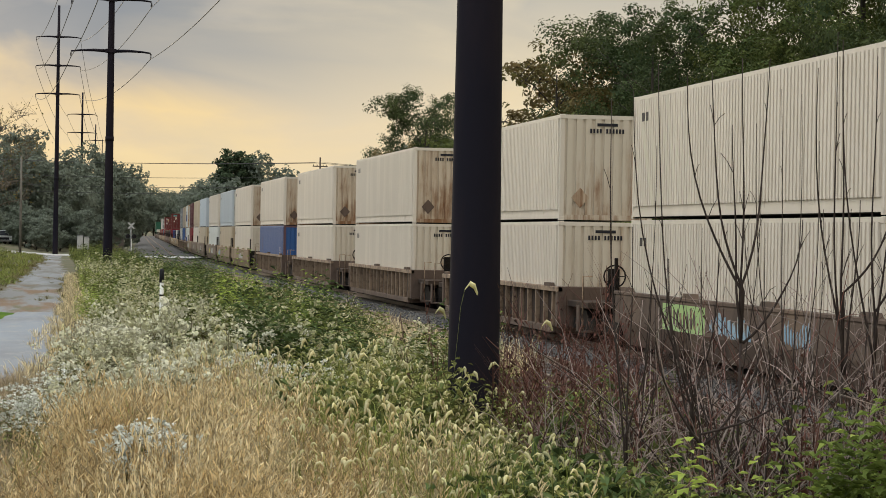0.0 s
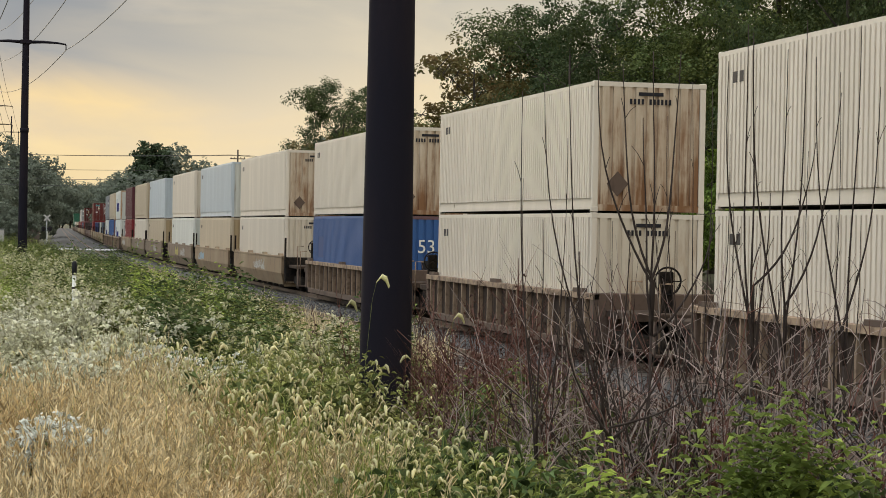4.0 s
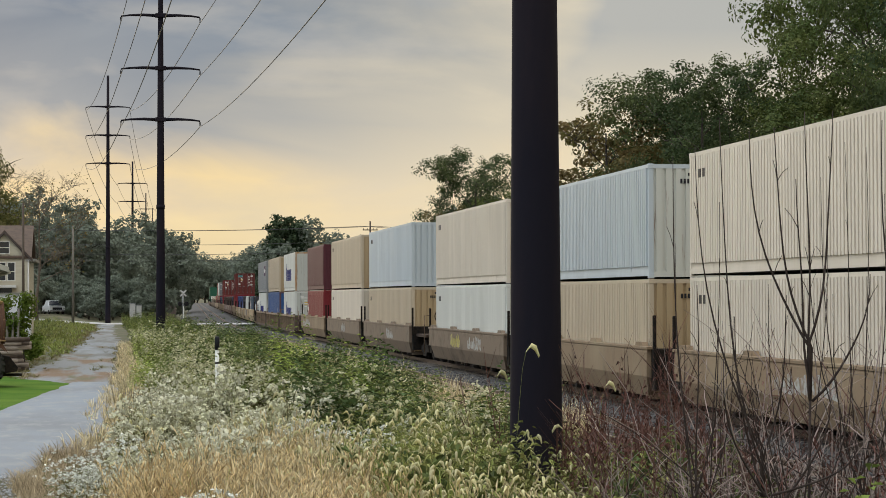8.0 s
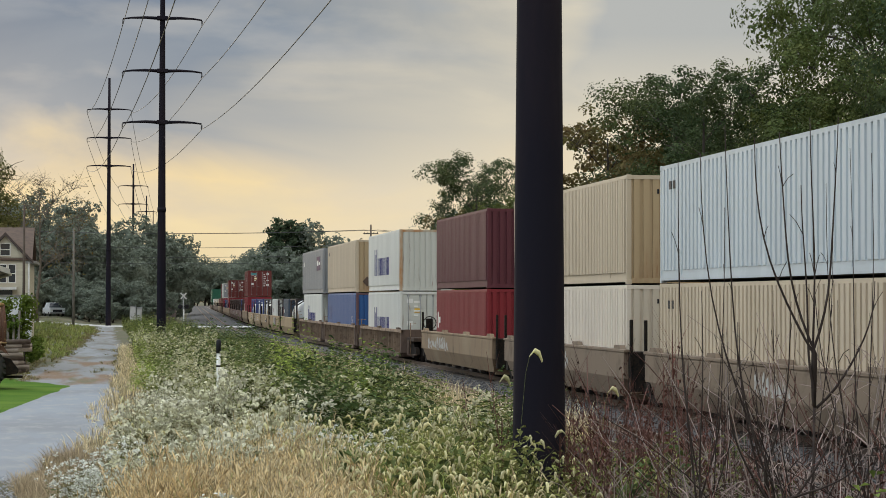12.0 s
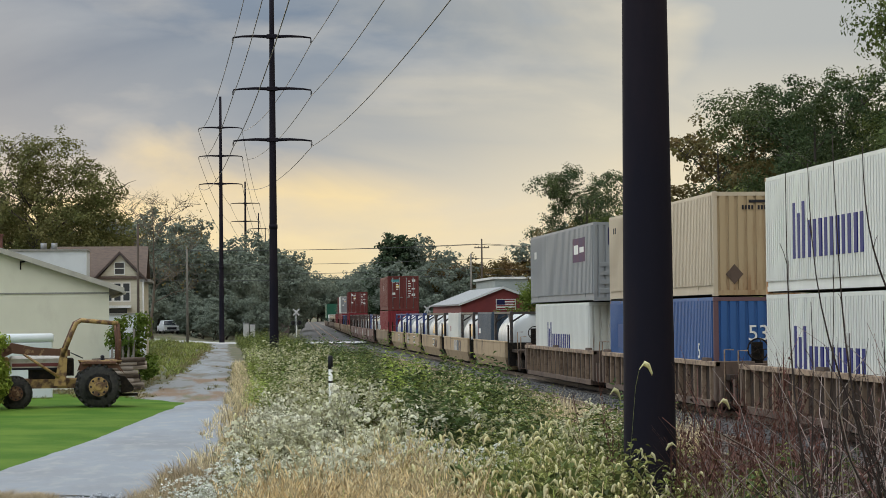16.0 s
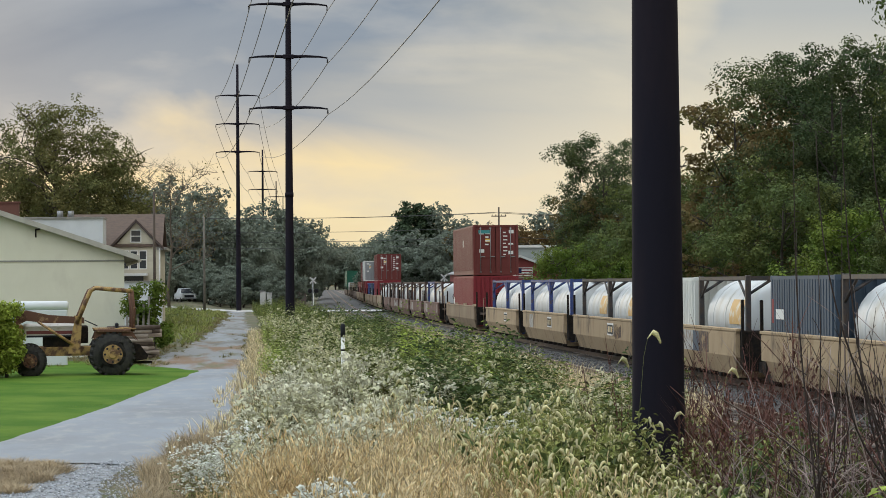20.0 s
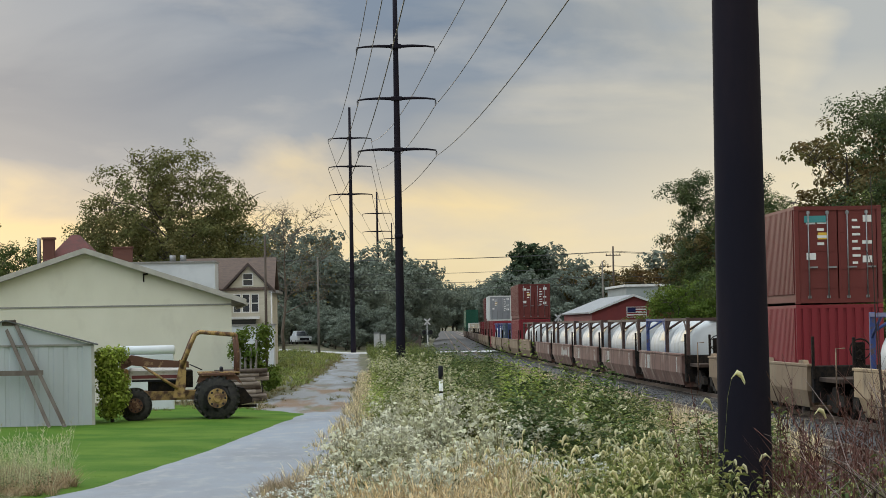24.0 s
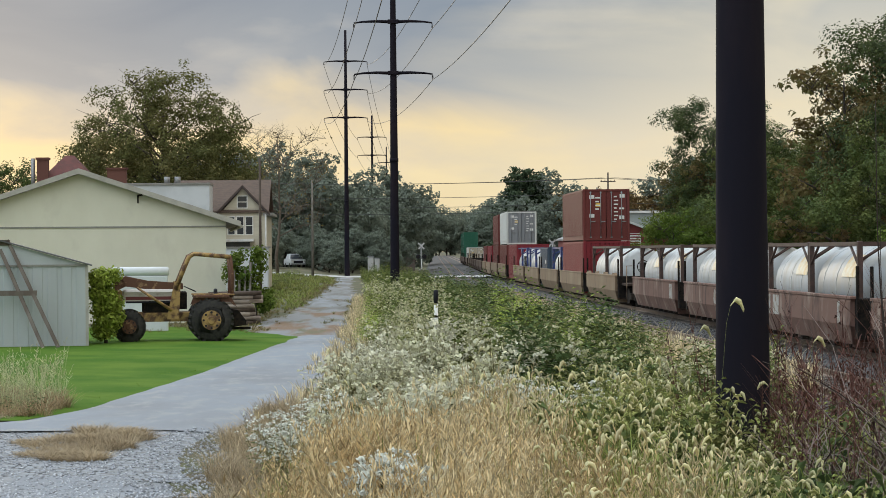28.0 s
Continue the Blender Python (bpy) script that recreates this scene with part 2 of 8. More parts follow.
RIB_BROWN = surface("rib_brown", (0.27, 0.19, 0.13), 0.85, gloss=0.25, other=(0.12, 0.075, 0.05), scale=4, low=0.5, high=0.7, per="object", spread=0.18)
# dark tone holds the shade between the ribs; the end platforms share it
SHEET_DARK = surface("rib_shade_and_platform_brown", (0.045, 0.032, 0.026), 0.9, gloss=0.15, other=(0.075, 0.05, 0.036), scale=2.5, stretch=(1, 1, 0.3), bump=0.06)
PANEL_YELLOW = surface("faded_yellow_panel", (0.62, 0.42, 0.16), 0.5, other=(0.66, 0.62, 0.5), scale=2.5)
TAN_DULL = surface("dull_tan_car_paint", (0.21, 0.155, 0.11), 0.75, gloss=0.3, other=(0.12, 0.085, 0.06), scale=1.6, low=0.5, high=0.7, bump=0.05)
RUST_CAR = surface("rust_brown_car_paint", (0.20, 0.115, 0.090), 0.8, gloss=0.25, other=(0.095, 0.06, 0.05), scale=2.4, stretch=(1, 1, 0.4), low=0.50, high=0.66, grime=(0.34, 0.26, 0.21), grime_scale=1.1, grime_low=0.56, grime_high=0.68, bump=0.05)
TAN_CAR = surface("tan_car_paint", (0.265, 0.185, 0.115), 0.75, gloss=0.3, other=(0.11, 0.075, 0.05), scale=2.0, stretch=(1, 1, 0.5), low=0.52, high=0.75, grime=(0.36, 0.28, 0.18),
                  grime_scale=0.5, bump=0.06, bump_scale=12, per="object", spread=0.07)
BROWN_CAR = surface("brown_car_paint", (0.115, 0.078, 0.060), 0.8, gloss=0.25, other=(0.055, 0.038, 0.03), scale=2.2, stretch=(1, 1, 0.5), low=0.5, high=0.72, grime=(0.20, 0.135, 0.095),
                    grime_scale=0.6, bump=0.06, bump_scale=12, per="object", spread=0.08)
CHORD = surface("rusty_chord", (0.36, 0.25, 0.165), 0.85, other=(0.11, 0.07, 0.05), scale=3.5, low=0.42, high=0.65, bump=0.08, bump_scale=20, per="object", spread=0.08)
DARK_STEEL = surface("dark_running_gear", (0.011, 0.010, 0.010), 0.85, gloss=0.12, other=(0.03, 0.022, 0.016), scale=9, bump=0.1)
TAN_BRIGHT = surface("pale_tan_car_paint", (0.40, 0.29, 0.175), 0.75, gloss=0.3, other=(0.30, 0.20, 0.11), scale=2.2, stretch=(1, 1, 0.4), low=0.5, high=0.72, grime=(0.10, 0.07, 0.05),
                     grime_scale=1.6, grime_low=0.55, grime_high=0.70, bump=0.06, bump_scale=12, per="object", spread=0.08)
GRAFFITI_DARK = surface("dark_spray", (0.08, 0.05, 0.04), 0.7, other=(0.3, 0.2, 0.1), scale=4, low=0.52, high=0.6)
GRAFFITI_LIME = surface("lime_spray", (0.36, 0.52, 0.20), 0.7, other=(0.42, 0.58, 0.30), scale=2, low=0.5, high=0.6)
GRAFFITI_BLUE = surface("faded_blue_spray", (0.26, 0.40, 0.50), 0.7, other=(0.30, 0.24, 0.17), scale=3, low=0.5, high=0.6)
GRAFFITI_YELLOW = surface("faded_yellow_spray", (0.50, 0.43, 0.12), 0.7, other=(0.3, 0.24, 0.16), scale=4, low=0.5, high=0.6)
GRAFFITI_PALE = surface("faded_pale_spray", (0.42, 0.41, 0.38), 0.7, other=(0.25, 0.19, 0.14), scale=4, low=0.48, high=0.6)
TANK_WHITE = surface("tank_white", (0.54, 0.55, 0.55), 0.5, gloss=0.3, other=(0.44, 0.42, 0.37), scale=1.4, stretch=(1, 1.5, 0.4), low=0.5, high=0.7, grime=(0.4, 0.33, 0.24), grime_scale=2.5,
                     grime_low=0.66, grime_high=0.8, per="object", spread=0.05)
TANK_SILVER = surface("tank_silver", (0.42, 0.44, 0.46), 0.5, metal=0.25, other=(0.42, 0.40, 0.36), scale=1.5, per="object", spread=0.05)
FRAME_BLUE = surface("frame_blue", (0.035, 0.06, 0.20), 0.5, other=(0.09, 0.06, 0.06), scale=6, low=0.55)
FRAME_BROWN = surface("frame_brown", (0.085, 0.045, 0.035), 0.6, other=(0.05, 0.03, 0.025), scale=6)
FRAME_DARK = surface("frame_dark", (0.03, 0.03, 0.035), 0.5, other=(0.06, 0.04, 0.03), scale=6)
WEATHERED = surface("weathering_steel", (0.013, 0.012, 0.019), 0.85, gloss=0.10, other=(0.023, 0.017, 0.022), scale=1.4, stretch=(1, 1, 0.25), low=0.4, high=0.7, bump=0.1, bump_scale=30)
WIRE = surface("conductor_wire", (0.05, 0.05, 0.05), 0.5)
GALVANISED = surface("galvanised_steel", (0.30, 0.30, 0.30), 0.5, metal=0.5, other=(0.2, 0.2, 0.2), scale=8)
GREY_WOOD = surface("grey_weathered_wood", (0.22, 0.20, 0.17), 0.9, other=(0.12, 0.105, 0.09), scale=7, stretch=(1, 1, 0.15), bump=0.2)
DARK_WOOD = surface("creosoted_wood", (0.07, 0.05, 0.04), 0.9, other=(0.11, 0.085, 0.065), scale=6, stretch=(1, 1, 0.15), bump=0.2)


# ---- builders ----
class Shape:
    """Collects corners and faces of one part."""

    def __init__(self):
        self.v, self.f, self.smooth = [], [], []

    def add(self, verts, faces, smooth=False):
        n = len(self.v)
        self.v += [tuple(p) for p in verts]
        self.f += [tuple(i + n for i in f) for f in faces]
        self.smooth += [smooth] * len(faces)
        return self

    def box(self, x0, x1, y0, y1, z0, z1, b=0.0):
        if b <= 0:
            p = [(x, y, z) for z in (z0, z1) for y in (y0, y1) for x in (x0, x1)]
            return self.add(p, [(0, 2, 3, 1), (4, 5, 7, 6), (0, 1, 5, 4), (2, 6, 7, 3), (0, 4, 6, 2), (1, 3, 7, 5)])
        # chamfered round the top and the upright edges
        ring = lambda i, z: [(x0 + i + b, y0 + i, z), (x1 - i - b, y0 + i, z), (x1 - i, y0 + i + b, z), (x1 - i, y1 - i - b, z), (x1 - i - b, y1 - i, z), (x0 + i + b, y1 - i, z), (x0 + i, y1 - i - b, z), (x0 + i, y0 + i + b, z)]
        p = ring(0, z0) + ring(0, z1 - b) + ring(b, z1)
        f = [tuple(reversed(range(8))), tuple(range(16, 24))]
        for k in (0, 8):
            f += [(k + i, k + (i + 1) % 8, k + 8 + (i + 1) % 8, k + 8 + i) for i in range(8)]
        return self.add(p, f)

    def tube(self, points, radii, n=8, caps=True, smooth=True):
        pts = [Vector(p) for p in points]
        if not hasattr(radii, "__len__"):
            radii = [radii] * len(pts)
        rings = []
        side = None
        for i, p in enumerate(pts):
            d = pts[min(i + 1, len(pts) - 1)] - pts[max(i - 1, 0)]
            d = (d if d.length > 1e-7 else pts[-1] - pts[0]).normalized()
            if side is None:
                side = d.orthogonal().normalized()
            side = (side - d * side.dot(d)).normalized()
            up = d.cross(side)
            rings += [p + (side * math.cos(2 * math.pi * k / n) + up * math.sin(2 * math.pi * k / n)) * radii[i] for k in range(n)]
        f = [(i * n + k, i * n + (k + 1) % n, (i + 1) * n + (k + 1) % n, (i + 1) * n + k) for i in range(len(pts) - 1) for k in range(n)]
        self.add(rings, f, smooth)
        if caps:
            m = len(self.v) - len(rings)
            self.f += [tuple(m + k for k in reversed(range(n))), tuple(m + (len(pts) - 1) * n + k for k in range(n))]
            self.smooth += [False, False]
        return self

    def prism(self, outline, y0, y1):
        """An outline of (x, z) points, drawn out along y."""
        n = len(outline)
        p = [(x, y0, z) for x, z in outline] + [(x, y1, z) for x, z in outline]
        return self.add(p, [tuple(range(n)), tuple(reversed(range(n, 2 * n)))] + [(i, n + i, n + (i + 1) % n, (i + 1) % n) for i in range(n)])

    def slab(self, outline, x0, x1):
        """An outline of (y, z) points, drawn out along x."""
        n = len(outline)
        p = [(x0, y, z) for y, z in outline] + [(x1, y, z) for y, z in outline]
        return self.add(p, [tuple(range(n)), tuple(reversed(range(n, 2 * n)))] + [(i, n + i, n + (i + 1) % n, (i + 1) % n) for i in range(n)])

    def sheet(self, profile, z0, z1):
        """A corrugated wall: a profile of (x, y) points, standing from z0 to z1."""
        n = len(profile)
        p = [(x, y, z0) for x, y in profile] + [(x, y, z1) for x, y in profile]
        return self.add(p, [(i, i + 1, n + i + 1, n + i) for i in range(n - 1)])

    def mesh(self, name, material):
        me = bpy.data.meshes.new(name)
        me.from_pydata(self.v, [], self.f)
        me.polygons.foreach_set("use_smooth", self.smooth)
        me.materials.append(material)
        me.update()
        return me


def thing(name, label, category, group="", kind="", m=None):
    ob = tagged(new(name), label, category, group, kind)
    ob.empty_display_size = 0.2
    if m is not None:
        ob.matrix_basis = m
    return ob


def part(name, shape, material, parent, label="", m=None):
    me = shape if isinstance(shape, bpy.types.Mesh) else shape.mesh(name, material)
    ob = new(name, me)
    ob.parent = parent
    if m is not None:
        ob.matrix_basis = m
    if label:
        tagged(ob, label)
    return ob


def single(name, shape, material, label, category, group="", kind="", m=None):
    ob = tagged(new(name, shape.mesh(name, material)), label, category, group, kind)
    if m is not None:
        ob.matrix_basis = m
    return ob


def box(*a, b=0.0):
    return Shape().box(*a, b=b)


def lettering(text, size, material):
    """Flat raised letters as a mesh, in the x-z plane, read from -y."""
    cu = bpy.data.curves.new("letters", "FONT")
    cu.body, cu.size, cu.extrude, cu.align_x, cu.align_y = text, size, 0.004, "CENTER", "CENTER"
    ob = bpy.data.objects.new("letters", cu)
    me = bpy.data.meshes.new_from_object(ob)
    me.transform(Matrix.Rotation(radians(90), 4, "X"))
    me.materials.clear()
    me.materials.append(material)
    bpy.data.objects.remove(ob)
    return me


# ---- lie of the land ----
TRACK_X, SPEED = 14.72, 15.15
CURVE_FROM, CURVE_RADIUS, CURVE_LENGTH = 110.0, 4300.0, 165.0


def line_at(y):
    """Centre of the train's track and its turn (degrees) at y."""
    d = max(0.0, y - CURVE_FROM)
    b = min(d, CURVE_LENGTH)
    return TRACK_X + b * b / (2 * CURVE_RADIUS) + (d - b) * b / CURVE_RADIUS, -math.degrees(b / CURVE_RADIUS)


def ease(a):
    a = min(1.0, max(0.0, a))
    return a * a * (3 - 2 * a)


def land(x, y):
    """Height of the ground."""
    z = -0.03 + 0.75 * ease((-x - 1.0) / 5.0) * ease((y - 180) / 100)
    off = abs(x - (line_at(y)[0] - 2.1))
    return z - 0.55 * ease((9.5 - off) / 4.0)  # sunk under the ballast


SOIL = surface("weedy_soil", (0.09, 0.075, 0.045), 0.95, other=(0.07, 0.085, 0.03), scale=0.9, low=0.42, high=0.6, grime=(0.16, 0.13, 0.08), grime_scale=0.12, bump=0.3, bump_scale=8)
BALLAST = surface("ballast_stone", (0.042, 0.040, 0.041), 0.9, other=(0.075, 0.071, 0.071), scale=9, low=0.45, high=0.6, grime=(0.045, 0.04, 0.036), grime_scale=0.5, bump=0.9, bump_scale=11)
STONE = surface("ballast_pieces", (0.058, 0.056, 0.057), 0.9, per="island", spread=0.6)
ASPHALT = surface("pale_worn_asphalt", (0.235, 0.258, 0.295), 0.88, other=(0.195, 0.205, 0.225), scale=0.35, stretch=(1, 0.4, 1), low=0.4, high=0.65, grime=(0.30, 0.30, 0.30), grime_scale=2.2, bump=0.25, bump_scale=45)
GRAVEL = surface("pale_gravel", (0.28, 0.30, 0.33), 0.9, other=(0.17, 0.17, 0.175), scale=7, low=0.42, high=0.6, bump=0.8, bump_scale=16)
GRAVEL_BITS = surface("gravel_stones", (0.36, 0.37, 0.40), 0.9, per="island", spread=0.45)
FAR_LANE = surface("grey_gravel_lane", (0.225, 0.235, 0.25), 0.95, other=(0.13, 0.125, 0.11), scale=0.35, stretch=(1.6, 0.25, 1), low=0.42, high=0.62, grime=(0.15, 0.115, 0.075), grime_scale=0.5, grime_low=0.56, grime_high=0.66, bump=0.5, bump_scale=12)
WORN_LANE = surface("patchy_dirt_and_gravel", (0.215, 0.22, 0.23), 0.95, other=(0.185, 0.12, 0.075), scale=0.30, stretch=(1.1, 0.16, 1), low=0.49, high=0.57, grime=(0.12, 0.12, 0.065), grime_scale=1.1, grime_low=0.54, grime_high=0.66, bump=0.5, bump_scale=12)
LAWN = surface("mown_grass_floor", (0.060, 0.130, 0.017), 0.95, gloss=0.05, other=(0.110, 0.180, 0.028), scale=0.45, bump=0.4, bump_scale=30)
RAIL_STEEL = surface("worn_rail", (0.16, 0.12, 0.10), 0.5, metal=0.5, other=(0.12, 0.07, 0.045), scale=8)
RAIL_RUST = surface("rusty_rail", (0.17, 0.11, 0.075), 0.75, other=(0.26, 0.22, 0.18), scale=4, low=0.5, high=0.7)
TIE = surface("railway_tie", (0.075, 0.06, 0.05), 0.95, other=(0.12, 0.10, 0.085), scale=6, stretch=(0.3, 1, 1), bump=0.3)
CONCRETE = surface("pale_concrete", (0.52, 0.51, 0.50), 0.85, other=(0.42, 0.41, 0.40), scale=1.5, bump=0.1)


def ground_mesh():
    xs = [-2500, -900, -400, -200, -120] + list(np.arange(-80, 80.1, 2.0)) + [120, 200, 400, 900, 2500]
    ys = [-200, -60, -20, 0, 8] + list(np.arange(14, 330, 3.0)) + [345, 370, 400, 450, 520, 620, 800, 1100, 1600, 2400, 4200]
    s = Shape()
    v = [(x, y, land(x, y) + 0.035 * noise.noise((x * 0.35, y * 0.35, 0))) for y in ys for x in xs]
    n = len(xs)
    s.add(v, [(j * n + i, j * n + i + 1, (j + 1) * n + i + 1, (j + 1) * n + i) for j in range(len(ys) - 1) for i in range(n - 1)], True)
    return s


single("ground", ground_mesh(), SOIL, "weedy brown soil beside the railway line", "ground", kind="structure")


def strip(rows, step=1.0, rise=0.02, crown=0.0, ragged=0.10):
    """A surface between a left and a right edge: rows of (y, left x, right x), draped on the land."""
    s = Shape()
    ys = np.arange(rows[0][0], rows[-1][0] + 1e-6, step)
    y_, l_, r_ = zip(*rows)
    n = 9
    for y in ys:
        a, b = np.interp(y, y_, l_), np.interp(y, y_, r_)
        wob = ragged * noise.noise((y * 0.55, 3.1, 0)), ragged * noise.noise((y * 0.55, 9.7, 0))
        for k in range(n):
            x = a + wob[0] + (b + wob[1] - a - wob[0]) * k / (n - 1)
            s.v.append((x, y, land(x, y) + rise + crown * (1 - (2 * k / (n - 1) - 1) ** 2) - (0.05 if k in (0, n - 1) else 0)))
    for j in range(len(ys) - 1):
        for k in range(n - 1):
            s.f.append((j * n + k, j * n + k + 1, (j + 1) * n + k + 1, (j + 1) * n + k))
            s.smooth.append(True)
    return s


LANE_LEFT = [(34.8, -8.6), (37.2, -5.3), (39.8, -4.56), (50.4, -3.32), (62, -2.29), (72.6, -1.35), (74, -1.9), (77, -3.4), (88, -3.5), (98, -2.5), (134, -1.8), (194, -1.1), (232, -1.4)]
LANE_RIGHT = [(34.8, -1.45), (46, -0.05), (71, 0.35), (94, 0.5), (134, 0.75), (194, 0.7), (232, 0.9)]


def lane_edge(rows, y):
    return float(np.interp(y, [r[0] for r in rows], [r[1] for r in rows]))


def lane_rows(y0, y1, n):
    return [(y, lane_edge(LANE_LEFT, y), lane_edge(LANE_RIGHT, y)) for y in np.linspace(y0, y1, n)]


single("lane", strip(lane_rows(34.8, 73, 60), 0.6, 0.035, 0.02), ASPHALT, "pale grey worn asphalt lane beside the lawn", "lane", kind="structure")
single("dirt_lane", strip(lane_rows(72.6, 104, 40), 0.6, 0.03, 0, 0.5), WORN_LANE, "patchy brown dirt and gravel where the lane breaks up", "dirt lane", kind="structure")
single("far_lane", strip(lane_rows(103.6, 230, 80), 1.0, 0.035, 0, 0.7), FAR_LANE, "grey gravelly lane leading to the crossing", "lane", kind="structure")
single("gravel_apron", strip([(27.4, -9, -1.2), (31, -9, -1.5), (35.4, -9, -1.5)], 0.5, 0.026), GRAVEL, "loose pale gravel strip across the lane", "gravel", kind="structure")
single("near_lane", strip([(14, -8, -0.8), (24, -8, -1.3), (28.15, -8, -1.7)], 0.7, 0.03), ASPHALT, "grey worn asphalt in front of the gravel", "lane", kind="structure")
single("lawn", strip([(37.5, -22, -5.1), (39.8, -22, -4.3), (50.4, -22, -3.06), (62, -22, -2.03), (72.4, -22, -1.2), (76, -22, -2.3), (82, -22, -4.4)], 0.6, 0.06), LAWN,
       "bright green mown lawn under the tractor", "lawn", kind="structure")


# ---- tracks ----
def along(offset, y0, y1, step, profile, z):
    """A profile of (x, z) points swept along the line."""
    s = Shape()
    n = len(profile)
    ys = np.arange(y0, y1 + 1e-6, step)
    for y in ys:
        cx = line_at(y)[0] + offset
        s.v += [(cx + px, y, z + pz) for px, pz in profile]
    s.f = [(j * n + k, j * n + k + 1, (j + 1) * n + k + 1, (j + 1) * n + k) for j in range(len(ys) - 1) for k in range(n - 1)]
    s.smooth = [False] * len(s.f)
    return s


SECOND = -4.27  # the second track lies this far to the left of the train's
bed = [(-8.3, -0.42), (-6.7, -0.2), (-5.6, -0.17), (-3.0, -0.17), (-2.2, -0.26), (-1.4, -0.17), (1.5, -0.17), (3.4, -0.42), (4.0, -0.6)]
single("ballast_bed", along(0, 4, 1200, 4.0, bed, 0.0), BALLAST, "dark grey crushed-stone ballast bed", "ballast", kind="structure")
head = [(-0.07, -0.17), (-0.065, -0.15), (-0.012, -0.13), (-0.012, -0.05), (-0.036, -0.04), (-0.036, -0.004), (-0.03, 0), (0.03, 0), (0.036, -0.004), (0.036, -0.04), (0.012, -0.05), (0.012, -0.13), (0.065, -0.15), (0.07, -0.17)]
for off, steel, label in ((0, RAIL_STEEL, "worn steel rail under the train"), (SECOND, RAIL_RUST, "rusty steel rail of the empty track")):
    for g in (-0.753, 0.753):
        single("rail", along(off + g, 4, 1200, 5.0, head, 0.0), steel, label, "rail", "rails of the line", kind="structure")
tie_mesh = box(-1.3, 1.3, -0.115, 0.115, -0.32, -0.145, b=0.012).mesh("tie", TIE)
for off in (0, SECOND):
    owner = thing("track_ties", "grey-brown wooden ties sunk in the ballast", "railway ties", "ties of the line", kind="structure", m=pose(0, 0, 0))
    for k in range(230):
        y = 22 + k * 0.55
        part("tie", tie_mesh, None, owner, m=pose(line_at(y)[0] + off + random.uniform(-.04, .04), y + random.uniform(-.04, .04), random.uniform(-.012, .006), 0, 0, line_at(y)[1] + random.uniform(-1.5, 1.5)))


def scatter(name, templates, places, material, label, category, kind="stuff"):
    """Many small pieces in one mesh. templates: (verts, tris); places: x, y, z, turn, tilt, tilt turn, size, height factor."""
    vs, fs, base = [], [], 0
    pick = np.random.randint(0, len(templates), len(places))
    P = np.asarray(places, float)
    for k, (tv, tf) in enumerate(templates):
        q = P[pick == k]
        if not len(q):
            continue
        tv, tf = np.asarray(tv, float), np.asarray(tf, int)
        v = tv[None] * np.stack([q[:, 6], q[:, 6], q[:, 6] * q[:, 7]], 1)[:, None]
        c, s_ = np.cos(q[:, 3])[:, None], np.sin(q[:, 3])[:, None]
        v = np.stack([v[..., 0] * c - v[..., 1] * s_, v[..., 0] * s_ + v[..., 1] * c, v[..., 2]], -1)
        # lean: shear with height, towards the tilt turn
        v[..., 0] += v[..., 2] * (np.tan(q[:, 4]) * np.cos(q[:, 5]))[:, None]
        v[..., 1] += v[..., 2] * (np.tan(q[:, 4]) * np.sin(q[:, 5]))[:, None]
        v += q[:, None, :3]
        vs.append(v.reshape(-1, 3))
        fs.append((tf[None] + (np.arange(len(q)) * len(tv))[:, None, None]).reshape(-1, 3) + base)
        base += len(q) * len(tv)
    v, f = np.concatenate(vs), np.concatenate(fs)
    me = bpy.data.meshes.new(name)
    me.vertices.add(len(v))
    me.vertices.foreach_set("co", v.ravel())
    me.loops.add(len(f) * 3)
    me.loops.foreach_set("vertex_index", f.ravel())
    me.polygons.add(len(f))
    me.polygons.foreach_set("loop_start", np.arange(len(f)) * 3)
    me.update(calc_edges=True)
    me.materials.append(material)
    return tagged(new(name, me), label, category, kind=kind)


def stone_template(seed):
    rs = np.random.RandomState(seed)
    v = np.array([(1, 0, 0), (0, 1, 0), (-1, 0, 0), (0, -1, 0), (0, 0, 0.9), (0.3, 0.2, -0.6)]) * rs.uniform(0.6, 1.15, (6, 1))
    return v, [(0, 1, 4), (1, 2, 4), (2, 3, 4), (3, 0, 4), (1, 0, 5), (2, 1, 5), (3, 2, 5), (0, 3, 5)]


def stones(n, y0, y1, x_of, size, z):
    rs = np.random.RandomState(int(n + y0))
    y = y0 + (y1 - y0) * rs.rand(n) ** 1.4
    x = np.array([x_of(b, a) for a, b in zip(rs.rand(n), y)])
    zz = np.array([z(a, b) for a, b in zip(x, y)])
    return np.stack([x, y, zz, rs.rand(n) * 6.28, rs.rand(n) * 0.3, rs.rand(n) * 6.28, size * rs.uniform(0.6, 1.5, n), rs.uniform(0.6, 1.0, n)], 1)


bed_x, bed_z = zip(*bed)
scatter("ballast_stones", [stone_template(k) for k in range(5)],
        stones(26000, 22, 110, lambda y, a: line_at(y)[0] - 8.0 + a * 11, 0.035, lambda x, y: np.interp(x - line_at(y)[0], bed_x, bed_z) + 0.005), STONE, "loose grey ballast stones", "ballast stones")
scatter("gravel_stones", [stone_template(k + 9) for k in range(5)],
        stones(9000, 25.5, 35.3, lambda y, a: -8 + a * 6.8, 0.022, lambda x, y: 0.0), GRAVEL_BITS, "loose pale grey gravel stones", "gravel stones")

